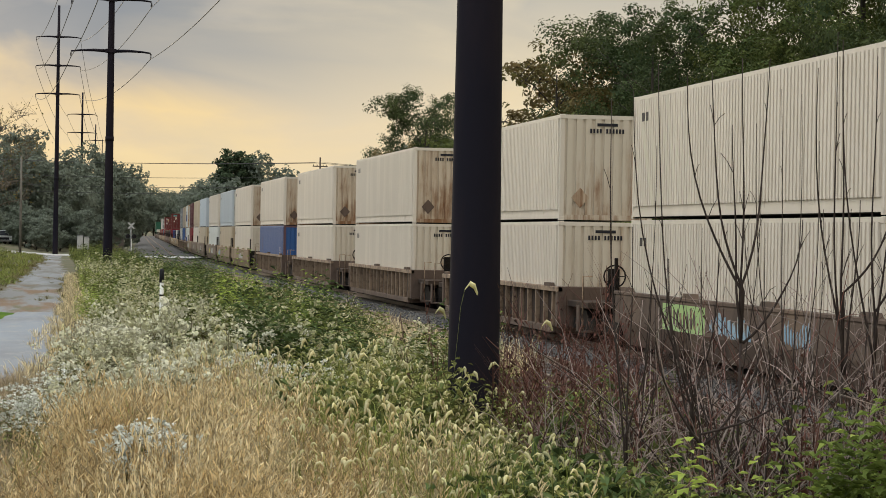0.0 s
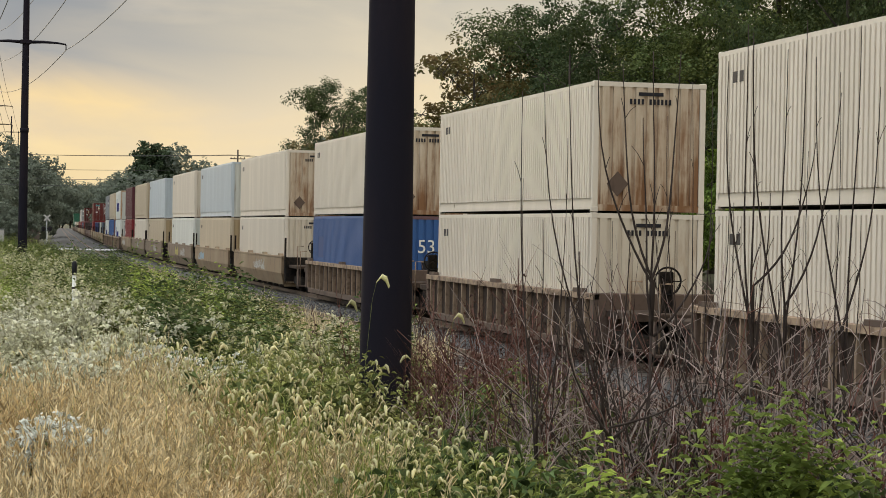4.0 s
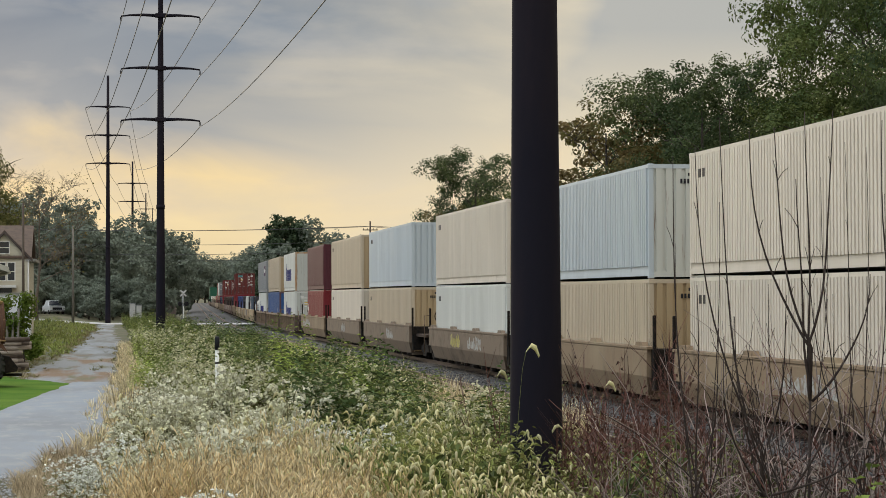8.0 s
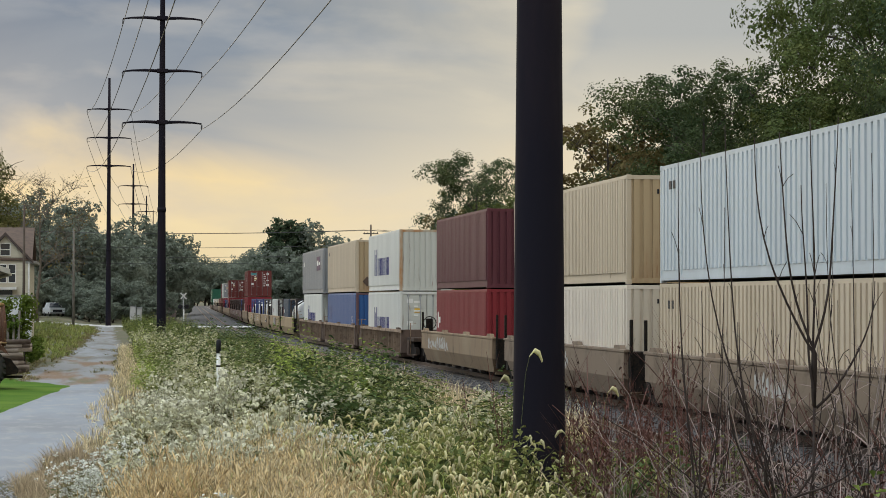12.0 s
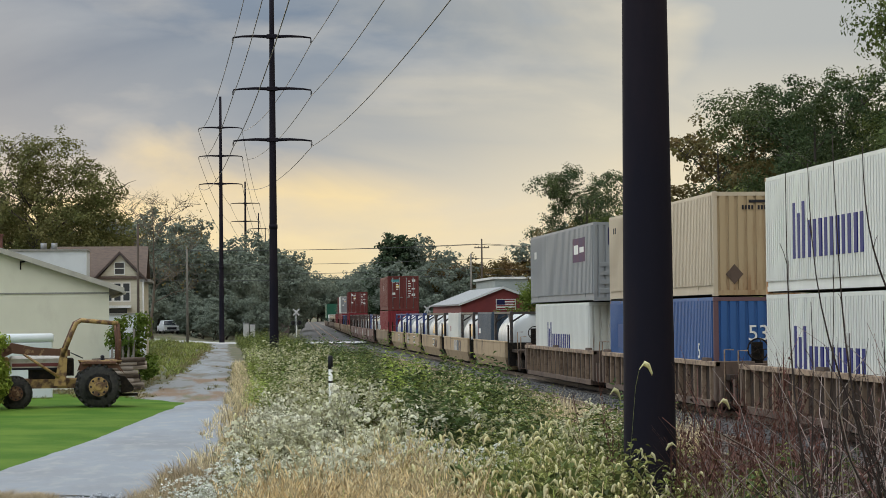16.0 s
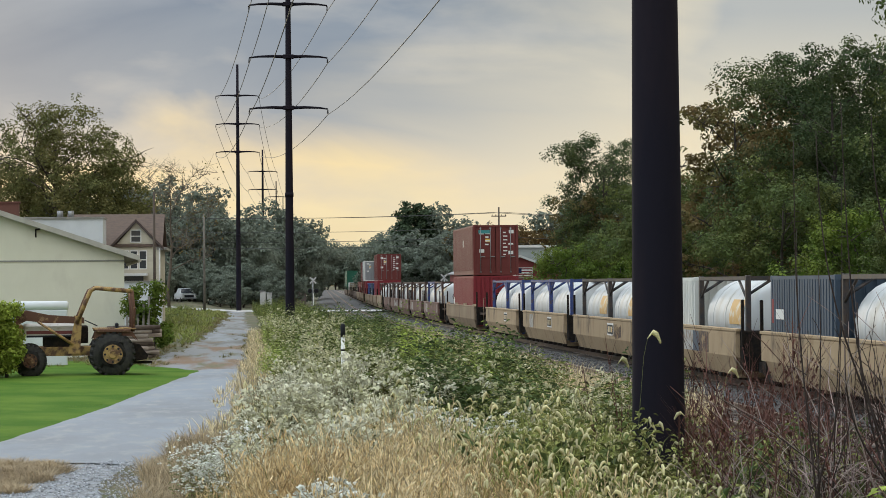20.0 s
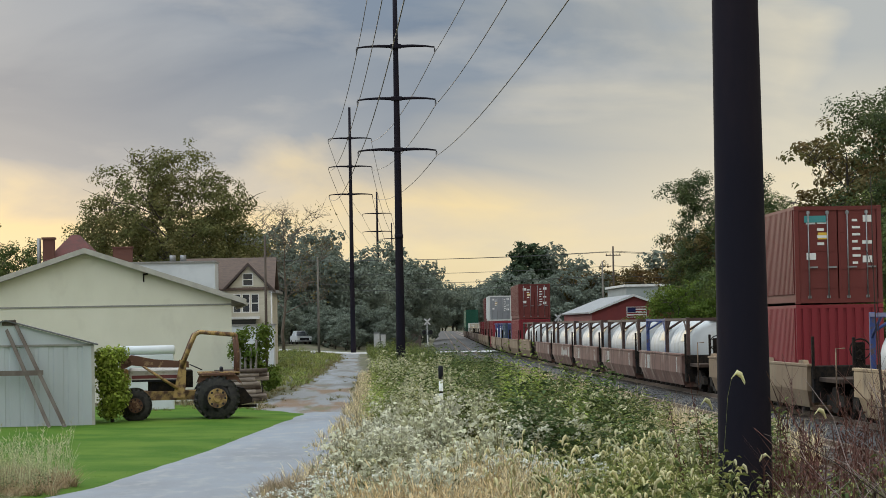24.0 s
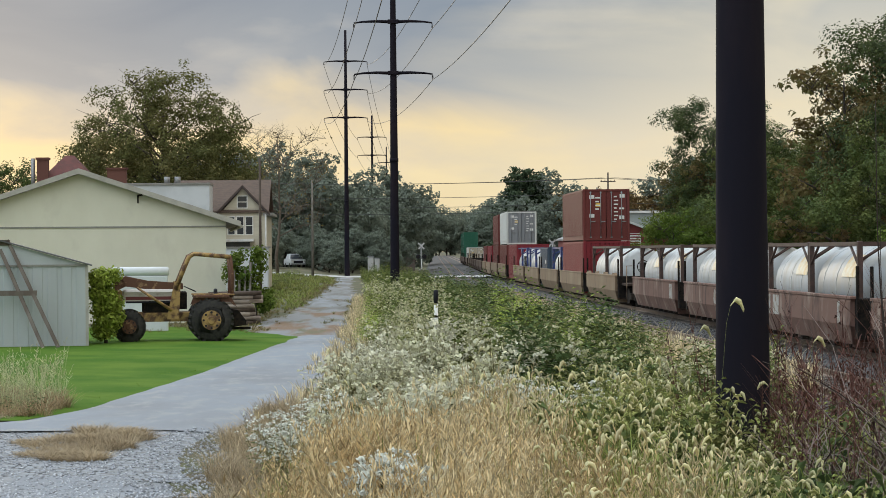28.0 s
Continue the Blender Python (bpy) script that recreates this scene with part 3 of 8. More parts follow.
# ---- road crossing ----
cross = Shape()
for i in range(41):
    x = -70 + i * 3.5
    for y, dz in ((231.5, 0.0), (232.5, 0.06), (239.5, 0.06), (240.5, 0.0)):
        cross.v.append((x, y, max(land(x, y), -0.08) + 0.02 + dz))
cross.f = [(i * 4 + k, i * 4 + 4 + k, i * 4 + 5 + k, i * 4 + 1 + k) for i in range(40) for k in range(3)]
cross.smooth = [False] * len(cross.f)
single("crossing_road", cross, CONCRETE, "pale concrete road across the tracks", "road", kind="structure")


# ---- train ----
FLOOR = 0.30       # well floor over the rail
BOX_W, BOX_H = 2.59, 2.89
MOVING = []        # (thing, place along the train at 0 s, height)


def on_train(ob, u, z=0.0):
    MOVING.append((ob, u, z))
    return ob


def corrugated(x, y0, y1, pitch, depth, out):
    """A profile along y at x, with ribs that stand out by depth."""
    n = max(2, round((y1 - y0) / pitch))
    p, w = [], (y1 - y0) / n
    for i in range(n):
        a = y0 + i * w
        p += [(x, a), (x, a + w * 0.22), (x + out * depth, a + w * 0.26), (x + out * depth, a + w * 0.90), (x, a + w * 0.94)]
    return p + [(x, y1)]


def bars(y, z, w, h, seed, n, gap=0.25):
    """A word as plain upright bars: (y0, y1, z0, z1) along a side."""
    rs = random.Random(seed)
    out, step = [], w / n
    for i in range(n):
        hh = h * (1.0 if i == 0 else rs.choice((0.6, 0.6, 0.9)))
        out.append((y + i * step, y + i * step + step * (1 - gap), z, z + hh))
    return out


def container(u, length, level, side, end, label, group="", pitch=0.2, depth=0.07, posts=(), post_paint=None, doors=False, marks=None, height=BOX_H, rail_paint=None,
              end_marks=True, placard=None):
    """A steel freight box standing at u along the train. level 0 lies in the well, 1 on top of another."""
    z0 = FLOOR + level * (BOX_H + 0.02)
    ob = thing("shipping_container", label, "container", group or "containers on the train")
    w, post = BOX_W / 2, post_paint or side
    rail_paint = rail_paint or side
    part("side_wall", Shape().sheet(corrugated(-w + 0.035, 0.12, length - 0.12, pitch, depth, -1), 0.30, height - 0.10), side, ob)
    part("side_wall", Shape().sheet(corrugated(w - 0.035, 0.12, length - 0.12, pitch * 2, depth, 1), 0.16, height - 0.10), side, ob)
    lo = 0.30
    part("bottom_rail", box(-w - 0.004, -w + 0.05, 0.12, length - 0.12, 0.05, 0.17).box(-w + 0.012, -w + 0.05, 0.12, length - 0.12, 0.17, lo), rail_paint, ob)
    part("bottom_rail", box(w - 0.05, w + 0.004, 0.12, length - 0.12, 0.02, 0.17), rail_paint, ob)
    part("top_rail", box(-w - 0.002, -w + 0.06, 0.12, length - 0.12, height - 0.11, height - 0.012), rail_paint, ob)
    part("top_rail", box(w - 0.06, w + 0.002, 0.12, length - 0.12, height - 0.11, height - 0.012), rail_paint, ob)
    roof = Shape()
    n = int(length / 0.6)
    prof = []
    for i in range(n):
        a = 0.1 + (length - 0.2) * i / n
        prof += [(a, 0), (a + 0.25, 0), (a + 0.3, 0.02), (a + 0.5, 0.02)]
    prof.append((length - 0.1, 0))
    for y, dz in prof:
        roof.v += [(-w + 0.05, y, height - 0.035 + dz), (w - 0.05, y, height - 0.035 + dz)]
    roof.f = [(2 * i, 2 * i + 1, 2 * i + 3, 2 * i + 2) for i in range(len(prof) - 1)]
    roof.smooth = [False] * len(roof.f)
    part("roof", roof, side, ob)
    part("floor", box(-w + 0.05, w - 0.05, 0.1, length - 0.1, 0.03, 0.15), DARK_STEEL, ob)
    for sx in (-1, 1):
        for y in (0.0, length - 0.13):
            x0 = sx * w if sx < 0 else w - 0.13
            part("corner_post", box(x0 - 0.003, x0 + 0.133, y, y + 0.13, 0.118, height - 0.118, b=0.015), post, ob)
            for z in (0.0, height - 0.118):
                part("corner_casting", box(x0 - 0.008, x0 + 0.14, y - 0.006, y + 0.136, z, z + 0.118, b=0.012), post, ob)
    for y in posts:
        part("lifting_post", box(-w - 0.006, -w + 0.07, y - 0.05, y + 0.05, 0.05, height - 0.02, b=0.008).box(-w - 0.010, -w + 0.03, y - 0.02, y + 0.02, 0.55, 0.78), post, ob)
    # the end that leads, towards -y
    if doors:
        for k, x0 in enumerate((-w + 0.14, 0.01)):
            leaf = box(x0, x0 + 1.13, 0.03, 0.07, 0.15, height - 0.13)
            for z in (0.45, 1.0, 1.55, 2.1):
                leaf.box(x0 + 0.06, x0 + 1.07, 0.018, 0.03, z, z + 0.33)
            d = part("door", leaf, end, ob)
            for rx in (x0 + 0.27, x0 + 0.84):
                bar = Shape().tube([(rx, -0.012, 0.16), (rx, -0.012, height - 0.14)], 0.02, 6)
                bar.box(rx - 0.05, rx + 0.05, -0.02, 0.03, 0.16, 0.24).box(rx - 0.05, rx + 0.05, -0.02, 0.03, height - 0.24, height - 0.16).box(rx - 0.02, rx + 0.26, -0.03, -0.012, 1.05, 1.1)
                part("lock_rod", bar, GALVANISED, d, "galvanised lock rod")
        part("door_header", box(-w + 0.13, w - 0.13, 0.0, 0.09, height - 0.13, height - 0.012), post, ob)
        part("door_sill", box(-w + 0.13, w - 0.13, 0.0, 0.09, 0.02, 0.15), post, ob)
        for k, (x, z, c) in enumerate(((-0.95, 2.35, WHITE_INK), (-0.6, 1.9, YELLOW), (0.75, 2.4, WHITE_INK), (0.72, 1.75, WHITE_INK), (0.72, 1.2, WHITE_INK), (-0.95, 1.3, WHITE_INK))):
            part("label_plate", box(x, x + 0.28, 0.006, 0.017, z, z + (0.2 if k != 3 else 0.1)), c, ob)
        for k in range(7):  # weights and numbers beside the rods
            z = 2.42 - k * 0.21
            part("label_bar", box(0.42, 0.42 + (0.24 if k % 3 else 0.16), 0.004, 0.017, z, z + 0.07), WHITE_INK, ob)
            if k < 4:
                part("label_bar", box(-0.62, -0.62 + (0.2 if k % 2 else 0.28), 0.004, 0.017, z - 0.06, z + 0.02), WHITE_INK, ob)
    else:
        prof = corrugated(0.05, -w + 0.13, w - 0.13, 0.27, 0.045, -1)
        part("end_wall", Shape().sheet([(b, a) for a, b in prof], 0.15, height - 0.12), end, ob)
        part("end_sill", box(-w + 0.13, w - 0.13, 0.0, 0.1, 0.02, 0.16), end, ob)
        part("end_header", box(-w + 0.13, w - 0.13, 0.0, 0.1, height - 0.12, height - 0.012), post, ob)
        if end_marks:
            p = box(-0.27, 0.30, -0.012, 0.002, height - 0.31, height - 0.23)
            part("vent_plate", p, INK, ob, "dark vent plate over the number")
            for i in range(11):
                if i != 4:
                    x = -0.47 + i * 0.09
                    part("number_bar", box(x, x + 0.052, -0.010, 0.002, height - 0.50, height - 0.38), INK, ob)
        if placard:
            x, z, c = placard
            part("hazard_placard", Shape().add([(x, -0.012, z - 0.28), (x + 0.25, -0.012, z), (x, -0.012, z + 0.28), (x - 0.25, -0.012, z),
                                               (x, 0.002, z - 0.28), (x + 0.25, 0.002, z), (x, 0.002, z + 0.28), (x - 0.25, 0.002, z)],
                                              [(0, 1, 2, 3), (4, 7, 6, 5), (0, 4, 5, 1), (1, 5, 6, 2), (2, 6, 7, 3), (3, 7, 4, 0)]), c, ob)
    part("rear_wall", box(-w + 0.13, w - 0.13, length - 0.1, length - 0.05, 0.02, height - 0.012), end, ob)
    for k, (y0, y1, a, b_, c) in enumerate(marks or ()):
        part("marking", box(-w - depth - 0.004 - 0.003 * min(k, 3) + 0.035, -w + 0.03, y0, y1, a, b_), c, ob)
    if not marks and length > 15:
        for y0 in (length - 1.45, length - 1.1):
            part("marking", box(-w - depth + 0.031, -w + 0.03, y0, y0 + 0.2, height - 0.62, height - 0.42), INK, ob)
    return on_train(ob, u, z0)


P53 = (1.98, 16.15 - 1.98)


def warning_sign(ob):
    part("warning_sign", Shape().add([(0.72, -0.014, 1.85), (1.06, -0.014, 1.85), (0.89, -0.014, 2.18), (0.72, -0.006, 1.85), (1.06, -0.006, 1.85), (0.89, -0.006, 2.18)],
                                     [(0, 1, 2), (3, 5, 4), (0, 3, 4, 1), (1, 4, 5, 2), (2, 5, 3, 0)]), YELLOW, ob, "yellow warning triangle")


def big_box(u, level, side, end, label, **k):
    return container(u, 16.15, level, side, end, label, posts=P53, **k)


CB = "cream-white corrugated freight container, lightly rust-stained"
CR = "cream container with a heavily rust-streaked end"
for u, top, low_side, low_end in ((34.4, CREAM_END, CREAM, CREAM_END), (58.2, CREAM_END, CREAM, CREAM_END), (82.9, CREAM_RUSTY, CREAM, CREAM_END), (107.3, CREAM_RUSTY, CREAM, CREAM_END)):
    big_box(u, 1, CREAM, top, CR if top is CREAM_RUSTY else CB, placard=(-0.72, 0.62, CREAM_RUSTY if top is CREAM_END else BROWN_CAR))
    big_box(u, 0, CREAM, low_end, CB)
big_box(131.2, 1, CREAM, CREAM_RUSTY, CR, placard=(-0.7, 0.6, BROWN_CAR))
blue = [(13.4, 14.6, 1.3, 2.1, surface("faded_navy_panel", (0.035, 0.075, 0.20), 0.6, gloss=0.15))]


def blue_box(u):
    ob = big_box(u, 0, BLUE_BOX, BLUE_BOX, "blue corrugated container with plum-coloured corner posts", post_paint=BLUE_POST, rail_paint=BLUE_BOX, marks=blue, end_marks=False)
    part("size_lettering", lettering("53", 0.62, WHITE_INK), None, ob, "white numerals", m=pose(-0.05, -0.013, 1.86))
    part("side_lettering", lettering("5", 0.62, WHITE_INK), None, ob, "white numeral", m=pose(-BOX_W / 2 - 0.045, 1.75, 1.35, 0, 0, -90))
    part("marking_panel", box(-0.2, 0.1, -0.012, 0.003, 1.12, 1.42), INK, ob)
    return ob


blue_box(131.2)
big_box(155.4, 1, CREAM, CREAM_RUSTY, CR, placard=(-0.7, 0.6, BROWN_CAR))
big_box(155.4, 0, CREAM, CREAM_END, CB)
big_box(175.5, 1, COOL_BOX, WHITE_END, "cool white corrugated freight container with a faint placard", placard=(0.2, 0.62, GALVANISED))
big_box(175.5, 0, BEIGE_BOX, BEIGE_END, "faded beige corrugated freight container")
big_box(195.5, 1, CREAM, CREAM_END, CB)
big_box(195.5, 0, WHITE_BOX, WHITE_END, "white corrugated freight container")
ob = big_box(219.0, 1, COOL_BOX, COOL_BOX, "clean bluish-white corrugated freight container", pitch=0.34, depth=0.04, end_marks=False)
part("latch_plate", box(0.12, 0.3, -0.01, 0.002, 1.95, 2.3).box(0.16, 0.26, -0.01, 0.002, 1.72, 1.86), INK, ob)
big_box(219.0, 0, BEIGE_BOX, BEIGE_END, "beige corrugated container stained with brown rust", pitch=0.3)
big_box(238.7, 1, BEIGE_BOX, BEIGE_END, "beige corrugated freight container")
big_box(238.7, 0, CREAM, CREAM_END, CB)
ob = container(260.2, 12.19, 1, MAROON, MAROON, "dark maroon corrugated freight container", end_marks=False)
warning_sign(ob)
ob = container(260.2, 12.19, 0, RED_BOX, RED_BOX, "bright red corrugated freight container", marks=[(11.0, 11.35, 1.55, 1.8, WHITE_INK), (11.45, 11.7, 1.35, 2.0, WHITE_INK)], end_marks=False)
warning_sign(ob)


def lettered(u, level, doors):
    return container(u, 12.19, level, WHITE_BOX, WHITE_END, "white container with large blue lettering on its side", marks=[(12.19 - b, 12.19 - a, c, d, e) for a, b, c, d, e in word],
                     doors=doors, end_marks=False, post_paint=RUSTY_POST if level else None)


# the name on the white boxes, as plain upright blue bars: three tall, then low ones
word = []
for k in range(6):
    y = 2.75 + (0.0 if k == 0 else 1.35 + 0.93 * (k - 1))
    tops = (2.12, 1.86, 2.12) if k == 0 else (1.66, 1.66)
    for j, z in enumerate(tops):
        a = y + (j * 0.42 if k == 0 else j * 0.46)
        word.append((a, a + 0.23, 0.80, z, BLUE_INK))
ob = lettered(284.1, 1, False)
part("yellow_sticker", box(0.55, 0.8, -0.012, 0.002, 0.55, 0.95), YELLOW, ob, "yellow sticker")
lettered(284.1, 0, True)
big_box(302.2, 1, BEIGE_BOX, BEIGE_END, "beige corrugated container with a rust-streaked end", placard=(-0.7, 0.6, BROWN_CAR))
blue_box(302.2)
ob = big_box(321.7, 1, GREY_BOX, GREY_BOX, "grey corrugated container with a dark blue name panel", end_marks=False, pitch=0.3,
             marks=[(1.7, 4.5, 1.5, 2.4, PLUM_PANEL), (1.95, 2.9, 1.85, 2.05, WHITE_INK), (3.2, 4.2, 1.8, 2.15, WHITE_INK), (14.6, 14.75, 1.9, 2.2, WHITE_INK), (14.25, 14.4, 1.9, 2.2, WHITE_INK)])
part("name_panel", box(-0.75, 0.95, -0.015, 0.002, 2.05, 2.68), NAVY, ob, "dark blue name panel")
for x, w_ in ((-0.6, .2), (-0.35, .22), (-0.08, .2), (0.2, .2), (0.48, .2)):
    part("name_bar", box(x, x + w_, -0.018, -0.014, 2.22, 2.5), WHITE_INK, ob)
for z in (0.3, 0.62, 0.94, 1.26):
    part("door_rib", box(-1.1, 1.1, -0.02, 0.02, z, z + 0.16, b=0.01), GREY_BOX, ob)
part("hazard_plate", box(-0.4, 0.15, -0.02, 0.0, 1.42, 1.85, b=0.05), WHITE_INK, ob)
container(322.8, 13.7, 0, WHITE_BOX, WHITE_END, "white container with large blue lettering on its side", marks=[(12.9 - b, 12.9 - a, c, d, e) for a, b, c, d, e in word], end_marks=False)
# single and double stacks towards the tail
ob = container(428.6, 12.19, 1, BRICK_RED, BRICK_RED, "brick-red container with galvanised lock rods on its doors", doors=True, marks=[(5.5, 5.8, 1.7, 2.1, WHITE_INK)])
part("logo_plate", box(-1.0, -0.35, -0.012, 0.0, 2.4, 2.6), surface("teal_plate", (0.05, 0.25, 0.25), 0.5), ob, "teal and white plate")
container(428.6, 12.19, 0, RED_BOX, RED_BOX, "bright red corrugated freight container", marks=[(11.2, 11.7, 1.2, 1.6, WHITE_INK)], end_marks=False)
container(547.3, 12.19, 1, BRICK_RED, BRICK_RED, "brick-red container with galvanised lock rods on its doors", doors=True)
container(547.3, 12.19, 0, RED_BOX, RED_BOX, "bright red corrugated freight container", end_marks=False)
container(618.0, 12.19, 1, WHITE_BOX, GREY_BOX, "pale grey container with ribbed doors", doors=True)
container(618.0, 12.19, 0, BRICK_RED, BRICK_RED, "brick-red corrugated freight container", end_marks=False)
container(634.0, 12.19, 1, BRICK_RED, BRICK_RED, "brick-red corrugated freight container", end_marks=False)
for u, c in ((602.8, RED_BOX), (634.0, BRICK_RED), (649.5, RED_BOX), (665.0, BRICK_RED)):
    container(u, 12.19, 0, c, c, "red freight container riding alone in its well", end_marks=False)
container(789, 14.6, 0, WHITE_BOX, BEIGE_BOX, "pale cream trailer box near the tail", end_marks=False, doors=True)
for u in (838, 854.5, 871):
    for level in (0, 1):
        container(u, 12.19, level, GREEN_BOX, GREEN_BOX, "dark green freight container near the tail", end_marks=False)


def small_box(u, c, label, mark=None):
    return container(u, 6.06, 0, c, c, label, marks=mark, height=2.59, end_marks=False, pitch=0.24)


small_box(351.9, SLATE_BOX, "slate-blue twenty-foot container between the tanks", [(4.6, 5.4, 1.5, 1.75, WHITE_INK), (5.6, 5.8, 1.4, 2.0, RED_BOX)])
small_box(367.3, WHITE_BOX, "pale grey twenty-foot container between the tanks", [(4.2, 4.6, 1.5, 1.8, RED_BOX)])
small_box(571.0, SLATE_BOX, "slate-blue twenty-foot container between the tanks", [(1.0, 1.6, 1.5, 1.75, WHITE_INK)])


def tank(u, shell, frame_paint, label, mark=None):
    """A twenty-foot tank frame with its barrel."""
    ob = thing("tank_container", label, "tank container", "tank containers on the train")
    n, w, h = 6.06, 2.44 / 2, 2.59
    rings = [(0.16, 0.30), (0.19, 0.62), (0.27, 0.88), (0.40, 1.03), (0.58, 1.10), (0.9, 1.13), (3.03, 1.13), (5.16, 1.13), (5.48, 1.10), (5.66, 1.03), (5.79, 0.88), (5.87, 0.62), (5.9, 0.30)]
    part("barrel", Shape().tube([(0, y, 1.36) for y, r in rings], [r for y, r in rings], 28), shell, ob)
    for y in (1.5, 3.03, 4.56):
        part("barrel_hoop", Shape().tube([(0, y - 0.05, 1.36), (0, y + 0.05, 1.36)], 1.137, 28), shell, ob)
    for y in (0.0, n - 0.14):
        for x in (-w, w - 0.14):
            part("corner_post", box(x, x + 0.14, y, y + 0.14, 0, h, b=0.015), frame_paint, ob)
        for z in (0.02, h - 0.14):
            part("end_rail", box(-w + 0.14, w - 0.14, y + 0.02, y + 0.12, z, z + 0.12), frame_paint, ob)
        for sx in (-1, 1):
            part("end_brace", Shape().tube([(sx * (w - 0.1), y + 0.07, h - 0.5), (sx * 0.45, y + 0.07, h - 0.08)], 0.045, 6), frame_paint, ob)
    for x in (-w, w - 0.1):
        part("bottom_rail", box(x, x + 0.1, 0.14, n - 0.14, 0.12, 0.24), frame_paint, ob)
        part("top_rail", box(x, x + 0.09, 0.14, n - 0.14, h - 0.12, h - 0.02), frame_paint, ob)
        sx = -1 if x < 0 else 1
        for a, b in ((0.14, 1.15), (n - 0.14, n - 1.15)):
            part("side_brace", Shape().tube([(sx * (w - 0.05), a, h - 0.62), (sx * (w - 0.06), b, h - 0.08)], 0.04, 6), frame_paint, ob)
            part("saddle", box(sx * 0.75 - 0.3, sx * 0.75 + 0.3, b - 0.06, b + 0.06, 0.1, 0.72), frame_paint, ob)
    part("walkway", box(-0.25, 0.25, 0.3, n - 0.3, h - 0.07, h - 0.03), GALVANISED, ob)
    part("manlid", Shape().tube([(0.0, 3.0, 2.45), (0.0, 3.0, 2.56)], 0.28, 14), GALVANISED, ob)
    if mark:
        m = Shape()
        y0, y1 = 0.8, 2.4
        rows = []
        for k in range(6):
            a = radians((150 if mark is ORANGE_INK else 131) + 7 * k)
            rows.append((math.cos(a) * 1.15, 1.36 + math.sin(a) * 1.15))
        for k, (x, z) in enumerate(rows):
            m.v += [(x, y0, z), (x, y1, z)]
        m.f = [(2 * k, 2 * k + 1, 2 * k + 3, 2 * k + 2) for k in range(5)]
        m.smooth = [True] * 5
        part("painted_panel", m, mark, ob, "faded painted panel")
    return on_train(ob, u, FLOOR + 0.02)


TW = "white tank container in a steel frame"
tank(345.6, TANK_WHITE, FRAME_DARK, TW)
tank(361.0, TANK_WHITE, FRAME_DARK, TW, ORANGE_INK)
for u, c in ((376.9, FRAME_DARK), (392.2, FRAME_BLUE), (407.6, FRAME_BLUE)):
    for k in (0, 1):
        tank(u + k * 6.1, TANK_WHITE, c, TW if c is FRAME_DARK else "white tank container in a blue steel frame", ORANGE_INK if c is FRAME_DARK else None)
for j, u in enumerate((450.8, 466.0, 481.2, 496.4, 511.6)):
    for k in (0, 1):
        tank(u + k * 6.1, TANK_WHITE if j in (0, 4) or k else TANK_SILVER, FRAME_BLUE if (j, k) == (0, 1) else FRAME_BROWN,
             "white tank container in a brown steel frame", PANEL_YELLOW)
for j, u in enumerate((531.2, 577.2, 562.2, 592.2)):
    for k in (0, 1):
        if (j, k) != (2, 1):
            tank(u + k * 6.1, TANK_WHITE, FRAME_BROWN if j == 0 else FRAME_BLUE, "white tank container in a brown steel frame" if j == 0 else "white tank container in a blue steel frame")

# running gear, shared by all cars
wheel_mesh = Shape().tube([(-0.07, 0, 0), (-0.05, 0, 0), (-0.05, 0, 0), (0.05, 0, 0), (0.07, 0, 0)], [0.34, 0.36, 0.42, 0.42, 0.45], 20).mesh("wheel", DARK_STEEL)
frame_mesh = Shape().slab([(-1.15, 0.34), (-1.05, 0.62), (-0.55, 0.66), (-0.3, 0.86), (0.3, 0.86), (0.55, 0.66), (1.05, 0.62), (1.15, 0.34), (0.75, 0.36), (0.5, 0.30), (0.35, 0.16), (-0.35, 0.16), (-0.5, 0.30), (-0.75, 0.36)], -0.08, 0.08).mesh("side_frame", DARK_STEEL)
bolster_mesh = box(-1.05, 1.05, -0.22, 0.22, 0.45, 0.78, b=0.03).mesh("bolster", DARK_STEEL)
axle_mesh = Shape().tube([(-0.95, 0, 0), (0.95, 0, 0)], 0.09, 10).mesh("axle", DARK_STEEL)


def truck(parent, y):
    b = part("truck", bolster_mesh, None, parent, "dark oily wheel truck", m=pose(0, y, 0))
    for x in (-1.0, 1.0):
        part("side_frame", frame_mesh, None, b, m=pose(x, 0, 0))
    for dy in (-0.86, 0.86):
        part("axle", axle_mesh, None, b, m=pose(0, dy, 0.42))
        for x in (-0.755, 0.755):
            part("wheel", wheel_mesh, None, b, m=pose(x, dy, 0.42))


def handwheel(parent, y, z=1.5):
    s = Shape()
    pts = [(math.cos(2 * math.pi * k / 16) * 0.29, 0, math.sin(2 * math.pi * k / 16) * 0.29) for k in range(17)]
    s.tube(pts, 0.022, 6, caps=False)
    for k in range(5):
        a = 2 * math.pi * k / 5
        s.tube([(0, 0, 0), (math.cos(a) * 0.29, 0, math.sin(a) * 0.29)], 0.014, 5)
    part("hand_brake_wheel", s, DARK_STEEL, parent, "black hand brake wheel", m=pose(-0.35, y, z + 0.55))
    part("brake_stand", box(-0.5, -0.2, y + 0.05, y + 0.2, z - 0.35, z + 0.75, b=0.02), DARK_STEEL, parent)


SIDE_X = 1.50


